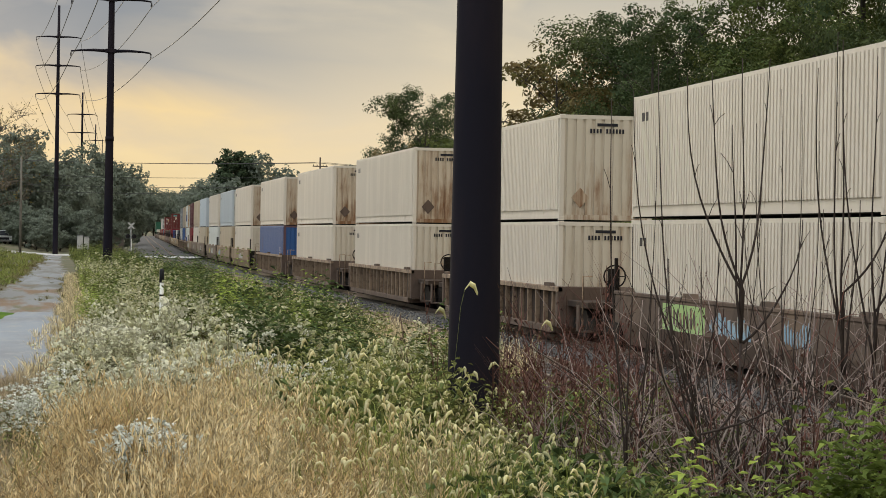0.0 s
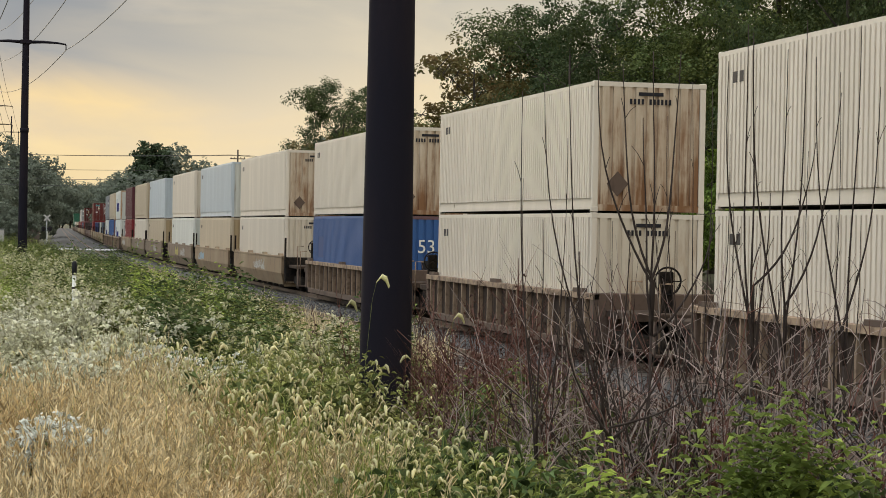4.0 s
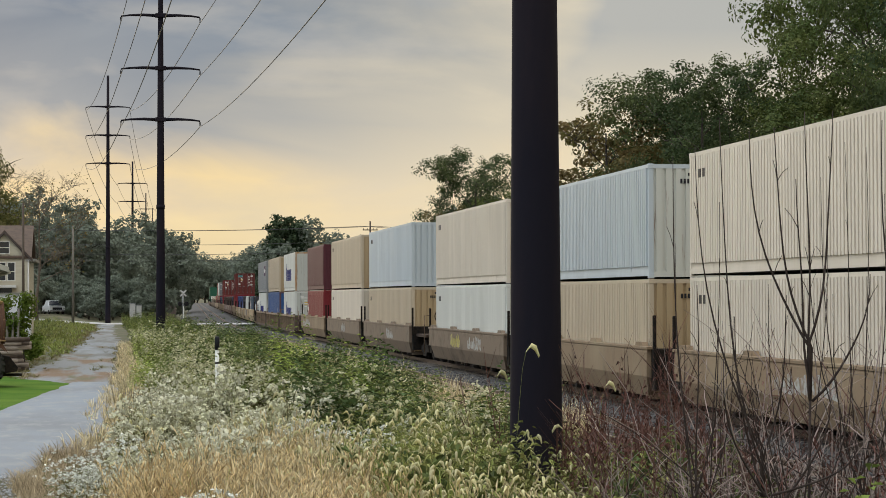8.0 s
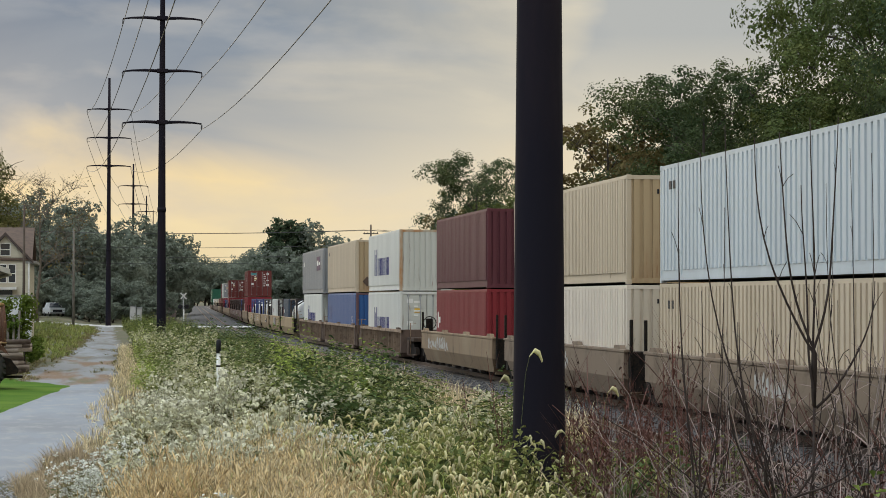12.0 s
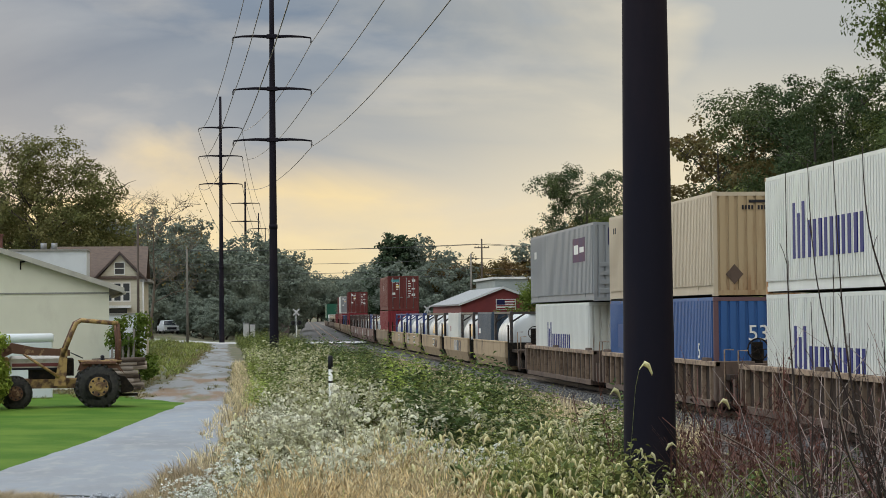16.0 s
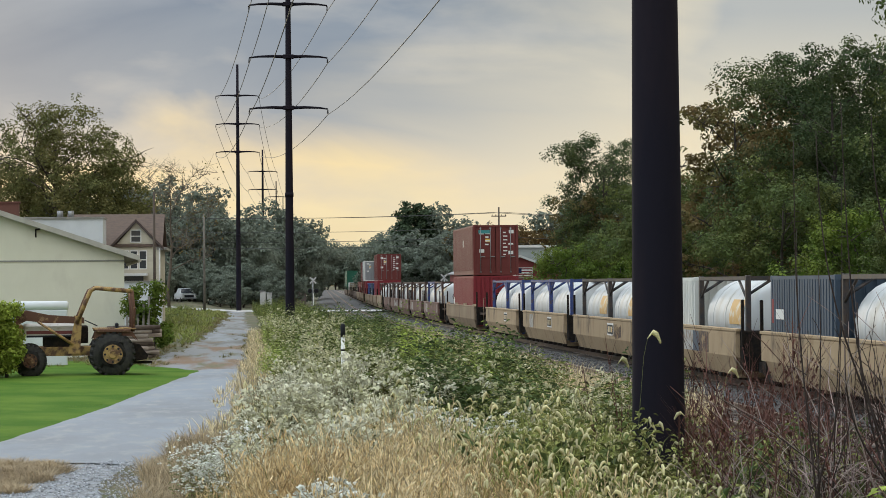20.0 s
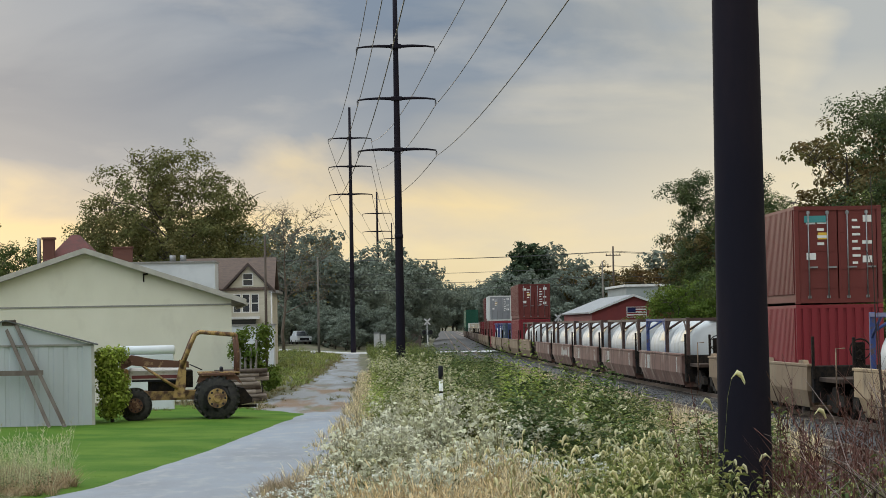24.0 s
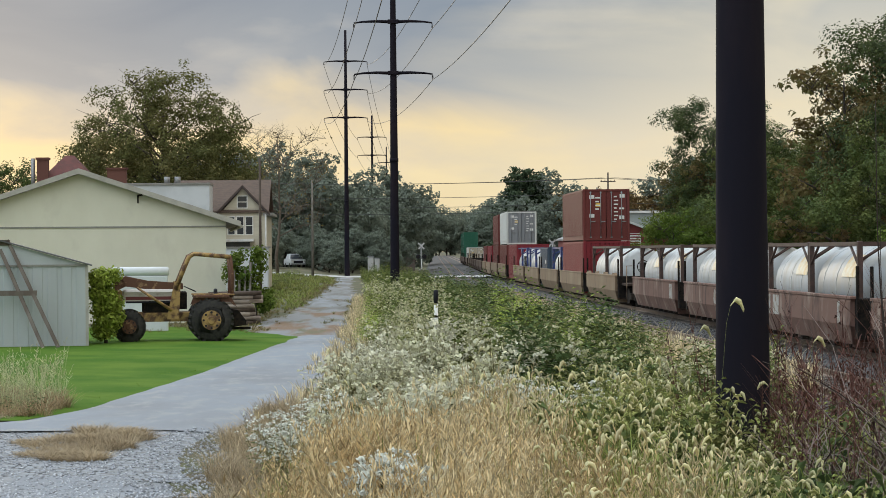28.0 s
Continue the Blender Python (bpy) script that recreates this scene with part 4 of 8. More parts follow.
def ribbed_car(u, n, near, far, body=BROWN_CAR, label="rust-brown well car with ribbed sides"):
    """A well car whose sides are upright ribs between two chords. n: length of the well; near, far: room for the trucks at both ends."""
    ob = thing("well_car", label, "rail car", "cars of the train")
    top, low = 1.42, 0.30
    ribs = 17
    for sx in (-1, 1):
        x0, x1 = (-SIDE_X, -SIDE_X + 0.16) if sx < 0 else (SIDE_X - 0.16, SIDE_X)
        part("top_chord", box(x0, x1, -0.3, n + 0.3, top - 0.13, top, b=0.015), CHORD, ob, "pale rusty top chord")
        part("bottom_chord", box(x0 + 0.02, x1 - 0.02, 0.4, n - 0.4, low - 0.13, low + 0.05, b=0.015), body, ob)
        xi = x1 - 0.03 if sx < 0 else x0 + 0.03
        # coloured dark so the recess behind the ribs reads as shaded
        part("side_sheet", box(min(xi, xi - sx * 0.02), max(xi, xi - sx * 0.02), 0.1, n - 0.1, low, top - 0.1), SHEET_DARK, ob, "side sheet coloured dark for the shade between the ribs")
        for k in range(ribs if sx < 0 else 5):
            y = 0.35 + (n - 0.7) * k / ((ribs if sx < 0 else 5) - 1)
            part("rib", Shape().slab([(y - 0.045, low + 0.05), (y + 0.045, low + 0.05), (y + 0.045, top - 0.13), (y - 0.045, top - 0.13)], x0 + 0.012, x1 - 0.02), RIB_BROWN if sx < 0 else body, ob)
        for y in (0.6, n / 2, n - 0.9):
            part("guide_plate", Shape().slab([(y, top), (y + 0.75, top), (y + 0.7, top + 0.09), (y + 0.05, top + 0.09)], x0, x1 - 0.02), body, ob)
    for k in range(8):
        y = 0.5 + (n - 1.0) * k / 7
        part("crossmember", box(-SIDE_X + 0.16, SIDE_X - 0.16, y - 0.12, y + 0.12, 0.16, 0.285), body, ob)
    for y0, y1, sy in ((-near, -0.05, -1), (n + 0.05, n + far, 1)):
        if y1 - y0 > 0.3:
            e = min(y1 - y0, 2.6)
            a, b = (-e, -0.05) if sy < 0 else (n + 0.05, n + e)
            part("end_platform", box(-1.2, 1.2, a, b, 0.92, 1.08, b=0.02), SHEET_DARK, ob, "dark brown end platform")
            part("end_bulkhead", box(-SIDE_X + 0.02, SIDE_X - 0.02, *((-0.3, -0.02) if sy < 0 else (n + 0.02, n + 0.3)), 0.35, top + 0.01, b=0.02), body, ob)
            part("centre_sill", box(-0.3, 0.3, y0 - (0.3 if sy < 0 else 0), y1 + (0.3 if sy > 0 else 0), 0.62, 0.95, b=0.02), DARK_STEEL, ob)
            c = a if sy < 0 else b
            for x in (-1.35, 1.31):
                part("grab_iron", Shape().tube([(x, c, 0.35), (x, c, 1.75), (x + 0.25, c, 1.75)], 0.022, 5), CHORD, ob)
            part("step", box(-1.45, -1.05, c - 0.05, c + 0.3, 0.30, 0.34).box(-1.45, -1.41, c, c + 0.25, 0.3, 1.0), body, ob)
    if near > 0.5:
        truck(ob, -near * 0.5)
        handwheel(ob, -near * 0.62, 1.2)
    if far > 0.5:
        truck(ob, n + far * 0.5)
    return on_train(ob, u)


def smooth_car(u, n, near, far, body=TAN_CAR, label="tan well car with smooth slanted sides", sprays=(), tall=1.42, clips=True, plates=(), patches=()):
    """A well unit with smooth pressed sides that lean in towards the rail."""
    ob = thing("well_car", label, "rail car", "cars of the train")
    for sx in (-1, 1):
        prof = [(sx * SIDE_X, tall), (sx * (SIDE_X + 0.02), tall - 0.06), (sx * (SIDE_X + 0.02), 0.74), (sx * (SIDE_X - 0.15), 0.24), (sx * (SIDE_X - 0.25), 0.24), (sx * (SIDE_X - 0.12), 0.74), (sx * (SIDE_X - 0.12), tall)]
        s = Shape()
        rings = [(0.0, 0.45), (0.5, 0.0), (n - 0.5, 0.0), (n, 0.45)]
        m = len(prof)
        for y, up in rings:
            s.v += [(x, y, z if z > 0.7 else z + up) for x, z in prof]
        for j in range(3):
            s.f += [(j * m + k, j * m + (k + 1) % m, (j + 1) * m + (k + 1) % m, (j + 1) * m + k) for k in range(m)]
        s.f += [tuple(range(m)), tuple(reversed(range(3 * m, 4 * m)))]
        s.smooth = [False] * len(s.f)
        part("side_panel", s, body, ob)
        x0, x1 = (-SIDE_X - 0.04, -SIDE_X + 0.13) if sx < 0 else (SIDE_X - 0.13, SIDE_X + 0.04)
        part("top_chord", box(x0, x1, -0.1, n + 0.1, tall, tall + 0.07, b=0.012), body, ob)
        if sx < 0:
            for k in range(4):
                y = 0.8 + (n - 1.6) * k / 3
                if clips:
                    part("guide_plate", Shape().slab([(y - 0.4, tall + 0.07), (y + 0.4, tall + 0.07), (y + 0.3, tall + 0.17), (y - 0.3, tall + 0.17)], x0 + 0.02, x1), body, ob)
            for k in range(9):
                y = 0.9 + (n - 1.8) * k / 8
                part("drain_foot", box(-SIDE_X + 0.05, -SIDE_X + 0.25, y - 0.12, y + 0.12, 0.14, 0.24), DARK_STEEL, ob)
    for k in range(6):
        y = 0.6 + (n - 1.2) * k / 5
        part("crossmember", box(-SIDE_X + 0.2, SIDE_X - 0.2, y - 0.12, y + 0.12, 0.16, 0.285), body, ob)
    for a, b in ((-0.35, 0.02), (n - 0.02, n + 0.35)):
        part("end_bulkhead", box(-SIDE_X + 0.1, SIDE_X - 0.1, a, b, 0.4, tall + 0.02, b=0.03), DARK_STEEL, ob)
    for a in (-0.42, n + 0.34):
        part("corner_guide", box(-SIDE_X + 0.05, -SIDE_X + 0.13, a, a + 0.09, tall - 0.35, tall + 0.85, b=0.012), DARK_STEEL, ob)
        part("corner_guide", box(SIDE_X - 0.13, SIDE_X - 0.05, a, a + 0.09, tall - 0.35, tall + 0.85, b=0.012), DARK_STEEL, ob)
    part("drawbar", box(-0.3, 0.3, -near - 0.2, -0.3, 0.6, 0.95, b=0.02), DARK_STEEL, ob)
    part("drawbar", box(-0.3, 0.3, n + 0.3, n + far + 0.2, 0.6, 0.95, b=0.02), DARK_STEEL, ob)
    if near > 1.9:
        part("end_platform", box(-1.25, 1.25, -near + 0.1, -0.36, 1.0, 1.12, b=0.02), SHEET_DARK, ob, "dark brown end platform")
        handwheel(ob, -near * 0.55, 1.35)
        truck(ob, -near * 0.55)
        for x in (-1.3, 1.26):
            part("grab_iron", Shape().tube([(x, -near + 0.15, 0.35), (x, -near + 0.15, 1.95), (x + 0.25, -near + 0.15, 1.95)], 0.022, 5), CHORD, ob)
    if far > 0.5:
        truck(ob, n + far * 0.5)
    rs = random.Random(int(u))
    for y0, y1, c in patches:
        part("paint_patch", box(-SIDE_X - 0.026, -SIDE_X - 0.018, y0, y1, 0.76, tall - 0.08), c, ob, "repainted patch on the side")
    for y in plates:
        plate = part("maker_plate", box(-SIDE_X - 0.030, -SIDE_X - 0.018, y, y + 1.25, 0.86, 1.30), WHITE_INK, ob, "dark plate in a white frame")
        part("plate_field", box(-SIDE_X - 0.035, -SIDE_X - 0.029, y + 0.06, y + 1.19, 0.92, 1.24), INK, plate)
        for k in range(3):
            part("plate_bar", box(-SIDE_X - 0.040, -SIDE_X - 0.034, y + 0.17 + 0.33 * k, y + 0.38 + 0.33 * k, 0.98, 1.18), PANEL_YELLOW, plate)
    for y0, y1, c in sprays:
        s = Shape()
        k = 9
        for i in range(k):  # rounded letter blobs side by side
            w_ = (y1 - y0) / k
            a = y0 + i * w_
            lo, hi = rs.uniform(0.76, 0.85), rs.uniform(1.1, 1.33)
            s.slab([(a + 0.03, lo), (a + w_ - 0.05, lo + rs.uniform(0, .1)), (a + w_ - 0.03, hi - rs.uniform(0, .15)), (a + w_ * 0.4, hi)], -SIDE_X - 0.031, -SIDE_X - 0.019)
        part("spray_lettering", s, c, ob, "faded spray-painted shapes")
    return on_train(ob, u)


smooth_car(33.7, 17.4, 0.9, 3.0, BROWN_CAR, "grey-brown well car with lime and blue spray paint", [(10.6, 12.9, GRAFFITI_DARK), (6.9, 9.7, GRAFFITI_BLUE), (3.5, 5.0, GRAFFITI_BLUE)], patches=[(10.0, 13.2, GRAFFITI_LIME)])
for u in (57.7, 82.3, 106.7, 130.6):
    ribbed_car(u, 17.2, 3.2, 2.7)
smooth_car(154.8, 17.4, 3.4, 1.9, TAN_CAR, "tan well car with smooth slanted sides", [(5.5, 9.5, GRAFFITI_PALE)])
smooth_car(174.9, 17.4, 0.5, 1.9, TAN_CAR, "tan well car with blue spray paint on its side", [(12.2, 15.2, GRAFFITI_BLUE)])
smooth_car(194.9, 17.4, 0.5, 3.2, TAN_DULL, "dull tan well car with yellow spray paint on its side", [(9.2, 11.6, GRAFFITI_YELLOW), (4.5, 7.5, GRAFFITI_PALE)])
smooth_car(218.4, 17.4, 3.4, 1.9, TAN_DULL, "dull tan well car with smooth slanted sides", [(5.5, 8.0, GRAFFITI_PALE)])
smooth_car(238.1, 17.4, 0.5, 1.9, TAN_DULL, "dull tan well car with pale stencilled marks", [(7.0, 9.0, GRAFFITI_PALE)])
smooth_car(257.9, 17.4, 0.5, 3.0, TAN_CAR, "tan well car with faded pale spray paint", [(10.0, 15.5, GRAFFITI_PALE)])
ribbed_car(282.6, 15.6, 2.8, 1.0)
ribbed_car(301.6, 17.2, 0.9, 1.0)
ribbed_car(321.2, 17.2, 0.9, 2.9)
for j, u in enumerate((345.2, 361.0, 376.6, 392.0, 407.4)):
    smooth_car(u, 12.9, 2.9 if j == 0 else 0.5, 2.0, TAN_BRIGHT, "pale tan well unit carrying tank containers", [(2.0, 4.0, GRAFFITI_DARK)] if j == 2 else [], clips=False,
               plates=(3.6,) if j in (2, 3, 4) else (), patches=[(3.4, 4.7, GRAFFITI_DARK), (4.7, 5.5, SLATE_BOX), (5.5, 7.2, GRAFFITI_PALE)] if j == 1 else [(9.5, 10.6, GRAFFITI_PALE)] if j == 3 else ())
smooth_car(426.2, 17.4, 3.0, 3.0, TAN_CAR, "tan well car under two red containers")
for j, u in enumerate((450.3, 465.6, 480.8, 496.0, 511.3)):
    smooth_car(u, 12.9, 2.9 if j == 0 else 0.5, 2.0, RUST_CAR, "rust-brown well unit carrying tank containers", [(2.0, 6.0, GRAFFITI_PALE)] if j == 3 else [], clips=False, patches=[(9.4, 10.3, GRAFFITI_PALE), (10.7, 11.0, GRAFFITI_PALE), (1.2, 1.5, GRAFFITI_PALE)] if j in (0, 1, 2) else [(0.8, 1.5, GRAFFITI_PALE)])
for j, u in enumerate((530.8, 546.6, 561.8, 576.9, 591.9)):
    smooth_car(u, 12.9, 2.9 if j == 0 else 0.5, 2.0, TAN_CAR, "tan well unit carrying tank containers", clips=j == 0)
for j, u in enumerate((602.4 + 5.2, 617.6, 633.6, 649.1, 664.6)):
    if j:
        smooth_car(u, 12.9, 0.5, 2.0, TAN_CAR, "tan well unit carrying red containers", clips=False)
smooth_car(788, 15.6, 2.0, 2.0, BROWN_CAR, "brown flat well car near the tail", clips=False)
for u in (681, 697.3, 713.6, 729.9, 746.2, 762.5, 821, 837.5, 854, 870.5):
    smooth_car(u, 12.9, 0.5, 2.0, BROWN_CAR, "brown well unit far along the train", clips=False)


# ---- power line ----
def power_pole(x, y, arm_z, top, base_r=0.285, tip_r=0.13, arm=2.33, turn=0.0, foot=-0.3):
    ob = thing("transmission_pole", "tall dark weathering-steel transmission pole with three crossarms", "power pole", "transmission poles", m=pose(x, y, 0, 0, 0, turn))
    zs = [foot, 0.5, 3, 8, 14, 20, top]
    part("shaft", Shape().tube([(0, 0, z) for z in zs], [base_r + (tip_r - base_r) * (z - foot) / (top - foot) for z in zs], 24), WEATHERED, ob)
    if foot < 5:
        part("shaft_joint", Shape().tube([(0, 0, 8.0), (0, 0, 8.25)], base_r * 0.80 + 0.03, 24), WEATHERED, ob)
    for z in arm_z:
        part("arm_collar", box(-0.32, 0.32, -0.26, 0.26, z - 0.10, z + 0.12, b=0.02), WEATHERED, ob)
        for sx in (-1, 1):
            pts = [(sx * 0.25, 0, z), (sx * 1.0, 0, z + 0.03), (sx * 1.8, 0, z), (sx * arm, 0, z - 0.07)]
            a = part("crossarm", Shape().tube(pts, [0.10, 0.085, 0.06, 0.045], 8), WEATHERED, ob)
            s = Shape()
            for k in range(4):
                s.tube([(sx * arm, 0, z - 0.12 - k * 0.07), (sx * arm, 0, z - 0.17 - k * 0.07)], [0.06, 0.03], 8)
            part("insulator", s, DARK_STEEL, a, "dark hanging insulator")
    return ob


POLES = [(4.885, 25.7, (13.3, 16.35, 19.48), 23.1), (3.1, 131.6, (13.3, 16.35, 19.48), 23.1), (0.16, 238.0, (17.1, 20.1, 23.15), 26.5), (4.2, 355, (15.1, 18.1, 21.0), 24.5),
         (9.5, 530, (17.9, 20.9, 23.9), 27.7), (14.7, 700, (20, 23, 26), 31), (2.0, -85, (13.3, 16.35, 19.48), 23.1)]
for k, (x, y, az, top) in enumerate(POLES):
    power_pole(x, y, az, top, 0.322 if k == 0 else 0.285)


def hanging(p, q, sag, r, n=24):
    p, q = Vector(p), Vector(q)
    pts = []
    for k in range(n + 1):
        a = k / n
        c = p.lerp(q, a)
        c.z -= 4 * sag * a * (1 - a)
        pts.append(c)
    return Shape().tube(pts, r, 5, caps=False)


order = [POLES[k] for k in (6, 0, 1, 2, 3, 4, 5)]
for a, b in zip(order, order[1:]):
    for za, zb_ in zip(a[2], b[2]):
        for sx in (-2.33, 2.33):
            single("power_line", hanging((a[0] + sx, a[1], za - 0.4), (b[0] + sx, b[1], zb_ - 0.4), 1.1, 0.020 if b[1] < 200 else 0.024), WIRE, "thin dark conductor strung between the steel poles", "cable", "conductors")


def wood_pole(x, y, top, arm_z=(), wood=GREY_WOOD, label="grey wooden utility pole", r=0.15, half=1.3):
    ob = thing("utility_pole", label, "utility pole", "utility poles", m=pose(x, y, land(x, y) - 0.2))
    part("shaft", Shape().tube([(0, 0, 0), (0, 0, top * 0.5), (0, 0, top + 0.2)], [r, r * 0.85, r * 0.65], 12), wood, ob)
    for z in arm_z:
        part("crossarm", box(-half, half, -0.06, 0.06, z, z + 0.12, b=0.01), wood, ob)
        for xx in (-half + 0.1, -half * 0.4, half * 0.4, half - 0.1):
            part("insulator", Shape().tube([(xx, 0, z + 0.12), (xx, 0, z + 0.3)], [0.05, 0.03], 8), DARK_STEEL, ob)
    return ob


wood_pole(33.0, 277, 12.4, (11.4,), DARK_WOOD, "dark wooden utility pole with a crossarm", half=0.95)
wood_pole(31.5, 276, 10.5)
wood_pole(-3.4, 230, 10.0)
wood_pole(-5.2, 140, 8.7, (), DARK_WOOD, "dark wooden pole beside the house", r=0.1)
wood_pole(-26.0, 281, 13.0, (12.1,), DARK_WOOD, "dark wooden utility pole with a crossarm", half=0.95)
for z, dx in ((11.7, -0.9), (11.7, 0.9), (9.9, 0), (8.7, 0), (7.9, 0)):
    single("overhead_cable", hanging((-26 + dx, 281, z + 0.3), (33 + dx, 277, z), 0.7, 0.03), WIRE, "thin dark cable across the line", "cable", "road cables")
    single("overhead_cable", hanging((33 + dx, 277, z), (75 + dx, 285, z), 0.7, 0.03), WIRE, "thin dark cable across the line", "cable", "road cables")

# ---- small things along the line ----
post_white = surface("white_post_paint", (0.72, 0.72, 0.68), 0.6, other=(0.5, 0.47, 0.4), scale=9, low=0.55, high=0.7)
ob = thing("marker_post", "white round marker post with a black cap and worn dark band", "marker post", m=pose(2.26, 48.4, -0.1))
part("shaft", Shape().tube([(0, 0, 0), (0, 0, 1.70)], [0.047, 0.044], 14), post_white, ob)
part("cap", Shape().tube([(0, 0, 1.70), (0, 0, 1.96), (0, 0, 2.0)], [0.054, 0.054, 0.036], 14), INK, ob, "black cap")
part("band", Shape().tube([(0, 0, 1.40), (0, 0, 1.44)], 0.051, 14), DARK_STEEL, ob, "dark worn band")
ob = thing("signal_cabinet", "pale grey trackside signal cabinets on legs", "cabinet", m=pose(2.75, 215, 0))
for x0, x1, z1 in ((-0.55, 0.0, 2.15), (0.1, 0.6, 2.0)):
    part("case", box(x0, x1, -0.3, 0.3, 0.75, z1, b=0.03), CONCRETE, ob)
    part("door_panel", box(x0 + 0.06, x1 - 0.06, -0.32, -0.3, 0.85, z1 - 0.1), CONCRETE, ob)
    part("roof_cap", box(x0 - 0.04, x1 + 0.04, -0.36, 0.34, z1, z1 + 0.06, b=0.02), GALVANISED, ob)
    for x in (x0 + 0.06, x1 - 0.1):
        part("leg", box(x, x + 0.06, -0.05, 0.05, -0.05, 0.75), GALVANISED, ob)


def crossing_signal(x, y, turn):
    ob = thing("crossing_signal", "grey railway crossing mast with white crossed boards and dark lamps", "crossing signal", "crossing signals", m=pose(x, y, land(x, y), 0, 0, turn))
    part("mast", Shape().tube([(0, 0, -0.1), (0, 0, 4.0)], 0.07, 10), GALVANISED, ob)
    for a in (45, -45):
        part("crossed_board", box(-0.48, 0.48, -0.02, 0.02, -0.08, 0.08), CONCRETE, ob, "white crossing board", m=pose(0, -0.1 - 0.03 * (a > 0), 3.75, 0, a, 0))
    part("lamp_bar", box(-0.45, 0.45, -0.04, 0.04, 2.55, 2.62), DARK_STEEL, ob)
    for xx in (-0.36, 0.36):
        part("lamp_shield", Shape().tube([(xx, -0.08, 2.58), (xx, -0.04, 2.58)], 0.25, 16), INK, ob)
        part("lamp", Shape().tube([(xx, -0.22, 2.58), (xx, -0.08, 2.58)], 0.11, 12), DARK_STEEL, ob)
    part("gate_box", box(-0.25, 0.25, -0.2, 0.2, 0.0, 1.15, b=0.03), GALVANISED, ob)
    part("gate_arm", box(-0.05, 0.05, -0.32, -0.26, 1.0, 2.3), WHITE_INK, ob)


crossing_signal(8.4, 246, 8)
crossing_signal(21.5, 229, -170)

# ---- buildings ----
def about(x, y, turn):
    """A turn about an upright axis at x, y."""
    return Matrix.Translation((x, y, 0)) @ Matrix.Rotation(radians(turn), 4, "Z") @ Matrix.Translation((-x, -y, 0))


BEIGE_WALL = surface("beige_siding", (0.72, 0.70, 0.575), 0.7, other=(0.66, 0.64, 0.52), scale=0.4, grime=(0.59, 0.56, 0.46), grime_scale=0.9, grime_low=0.55, grime_high=0.8, stretch=(1, 1, 0.6), bump=0.05)
SHED_STEEL = surface("grey_shed_steel", (0.48, 0.51, 0.53), 0.55, other=(0.42, 0.44, 0.46), scale=0.8, stretch=(1, 1, 0.3), bump=0.05)
ROOF_GREY = surface("grey_roof", (0.30, 0.29, 0.27), 0.8, other=(0.23, 0.22, 0.2), scale=1.2, bump=0.2)
ROOF_EDGE = surface("pale_roof_edge", (0.45, 0.43, 0.38), 0.7, other=(0.36, 0.34, 0.3), scale=2)
SHINGLE = surface("brown_shingle", (0.125, 0.085, 0.065), 0.9, other=(0.09, 0.062, 0.05), scale=3, stretch=(1, 1, 4), bump=0.3)
RED_ROOF = surface("dark_red_roof", (0.13, 0.04, 0.035), 0.85, other=(0.09, 0.035, 0.03), scale=2, bump=0.2)
CREAM_WALL = surface("cream_clapboard", (0.58, 0.53, 0.42), 0.75, other=(0.52, 0.47, 0.37), scale=1.5, stretch=(0.3, 0.3, 6), bump=0.1)
WHITE_WALL = surface("white_wall", (0.66, 0.68, 0.70), 0.7, other=(0.58, 0.6, 0.62), scale=0.8)
BARN_RED = surface("barn_red_siding", (0.21, 0.035, 0.03), 0.75, other=(0.17, 0.03, 0.03), scale=0.8, stretch=(1, 1, 0.3))
BRICK = surface("chimney_brick", (0.14, 0.06, 0.045), 0.9, other=(0.14, 0.06, 0.045), scale=5, bump=0.3)
GLASS_DARK = surface("dark_window_glass", (0.03, 0.035, 0.045), 0.12)
TRIM = surface("white_trim", (0.72, 0.71, 0.68), 0.6, other=(0.62, 0.6, 0.56), scale=3)


def window(parent, x, y, z, w, h, frame_mat=TRIM, mullion=True):
    f = part("window", box(x - 0.07, x + w + 0.07, y - 0.05, y + 0.03, z - 0.07, z).box(x - 0.07, x + w + 0.07, y - 0.05, y + 0.03, z + h, z + h + 0.07)
             .box(x - 0.07, x, y - 0.05, y + 0.03, z, z + h).box(x + w, x + w + 0.07, y - 0.05, y + 0.03, z, z + h), frame_mat, parent)
    part("pane", box(x, x + w, y - 0.015, y + 0.01, z, z + h), GLASS_DARK, f)
    if mullion:
        part("mullion", box(x, x + w, y - 0.04, y - 0.015, z + h / 2 - 0.03, z + h / 2 + 0.03), frame_mat, f)
    return f


# wide beige garage behind the tractor
ob = thing("garage_building", "wide beige gabled garage with a pale roof edge", "garage", m=about(-4.47, 88.0, 4.5))
gx0, gx1, gy0, gy1, eave, peak = -15.9, -4.47, 88.0, 104.0, 3.95, 5.86
mid = (gx0 + gx1) / 2
part("front_wall", Shape().prism([(gx0, -0.2), (gx1, -0.2), (gx1, 3.76), (gx0, 3.76)], gy0, gy0 + 0.2), BEIGE_WALL, ob)
part("gable", Shape().prism([(gx0, 3.79), (gx1, 3.79), (gx1, eave), (mid, peak), (gx0, eave)], gy0 - 0.025, gy0 + 0.2), BEIGE_WALL, ob)
part("seam_strip", box(gx0, gx1, gy0 - 0.03, gy0 + 0.02, 3.74, 3.80), ROOF_GREY, ob, "dark horizontal seam")
part("side_wall", box(gx1 - 0.2, gx1 - 0.002, gy0 + 0.2, gy1, -0.2, eave), BEIGE_WALL, ob)
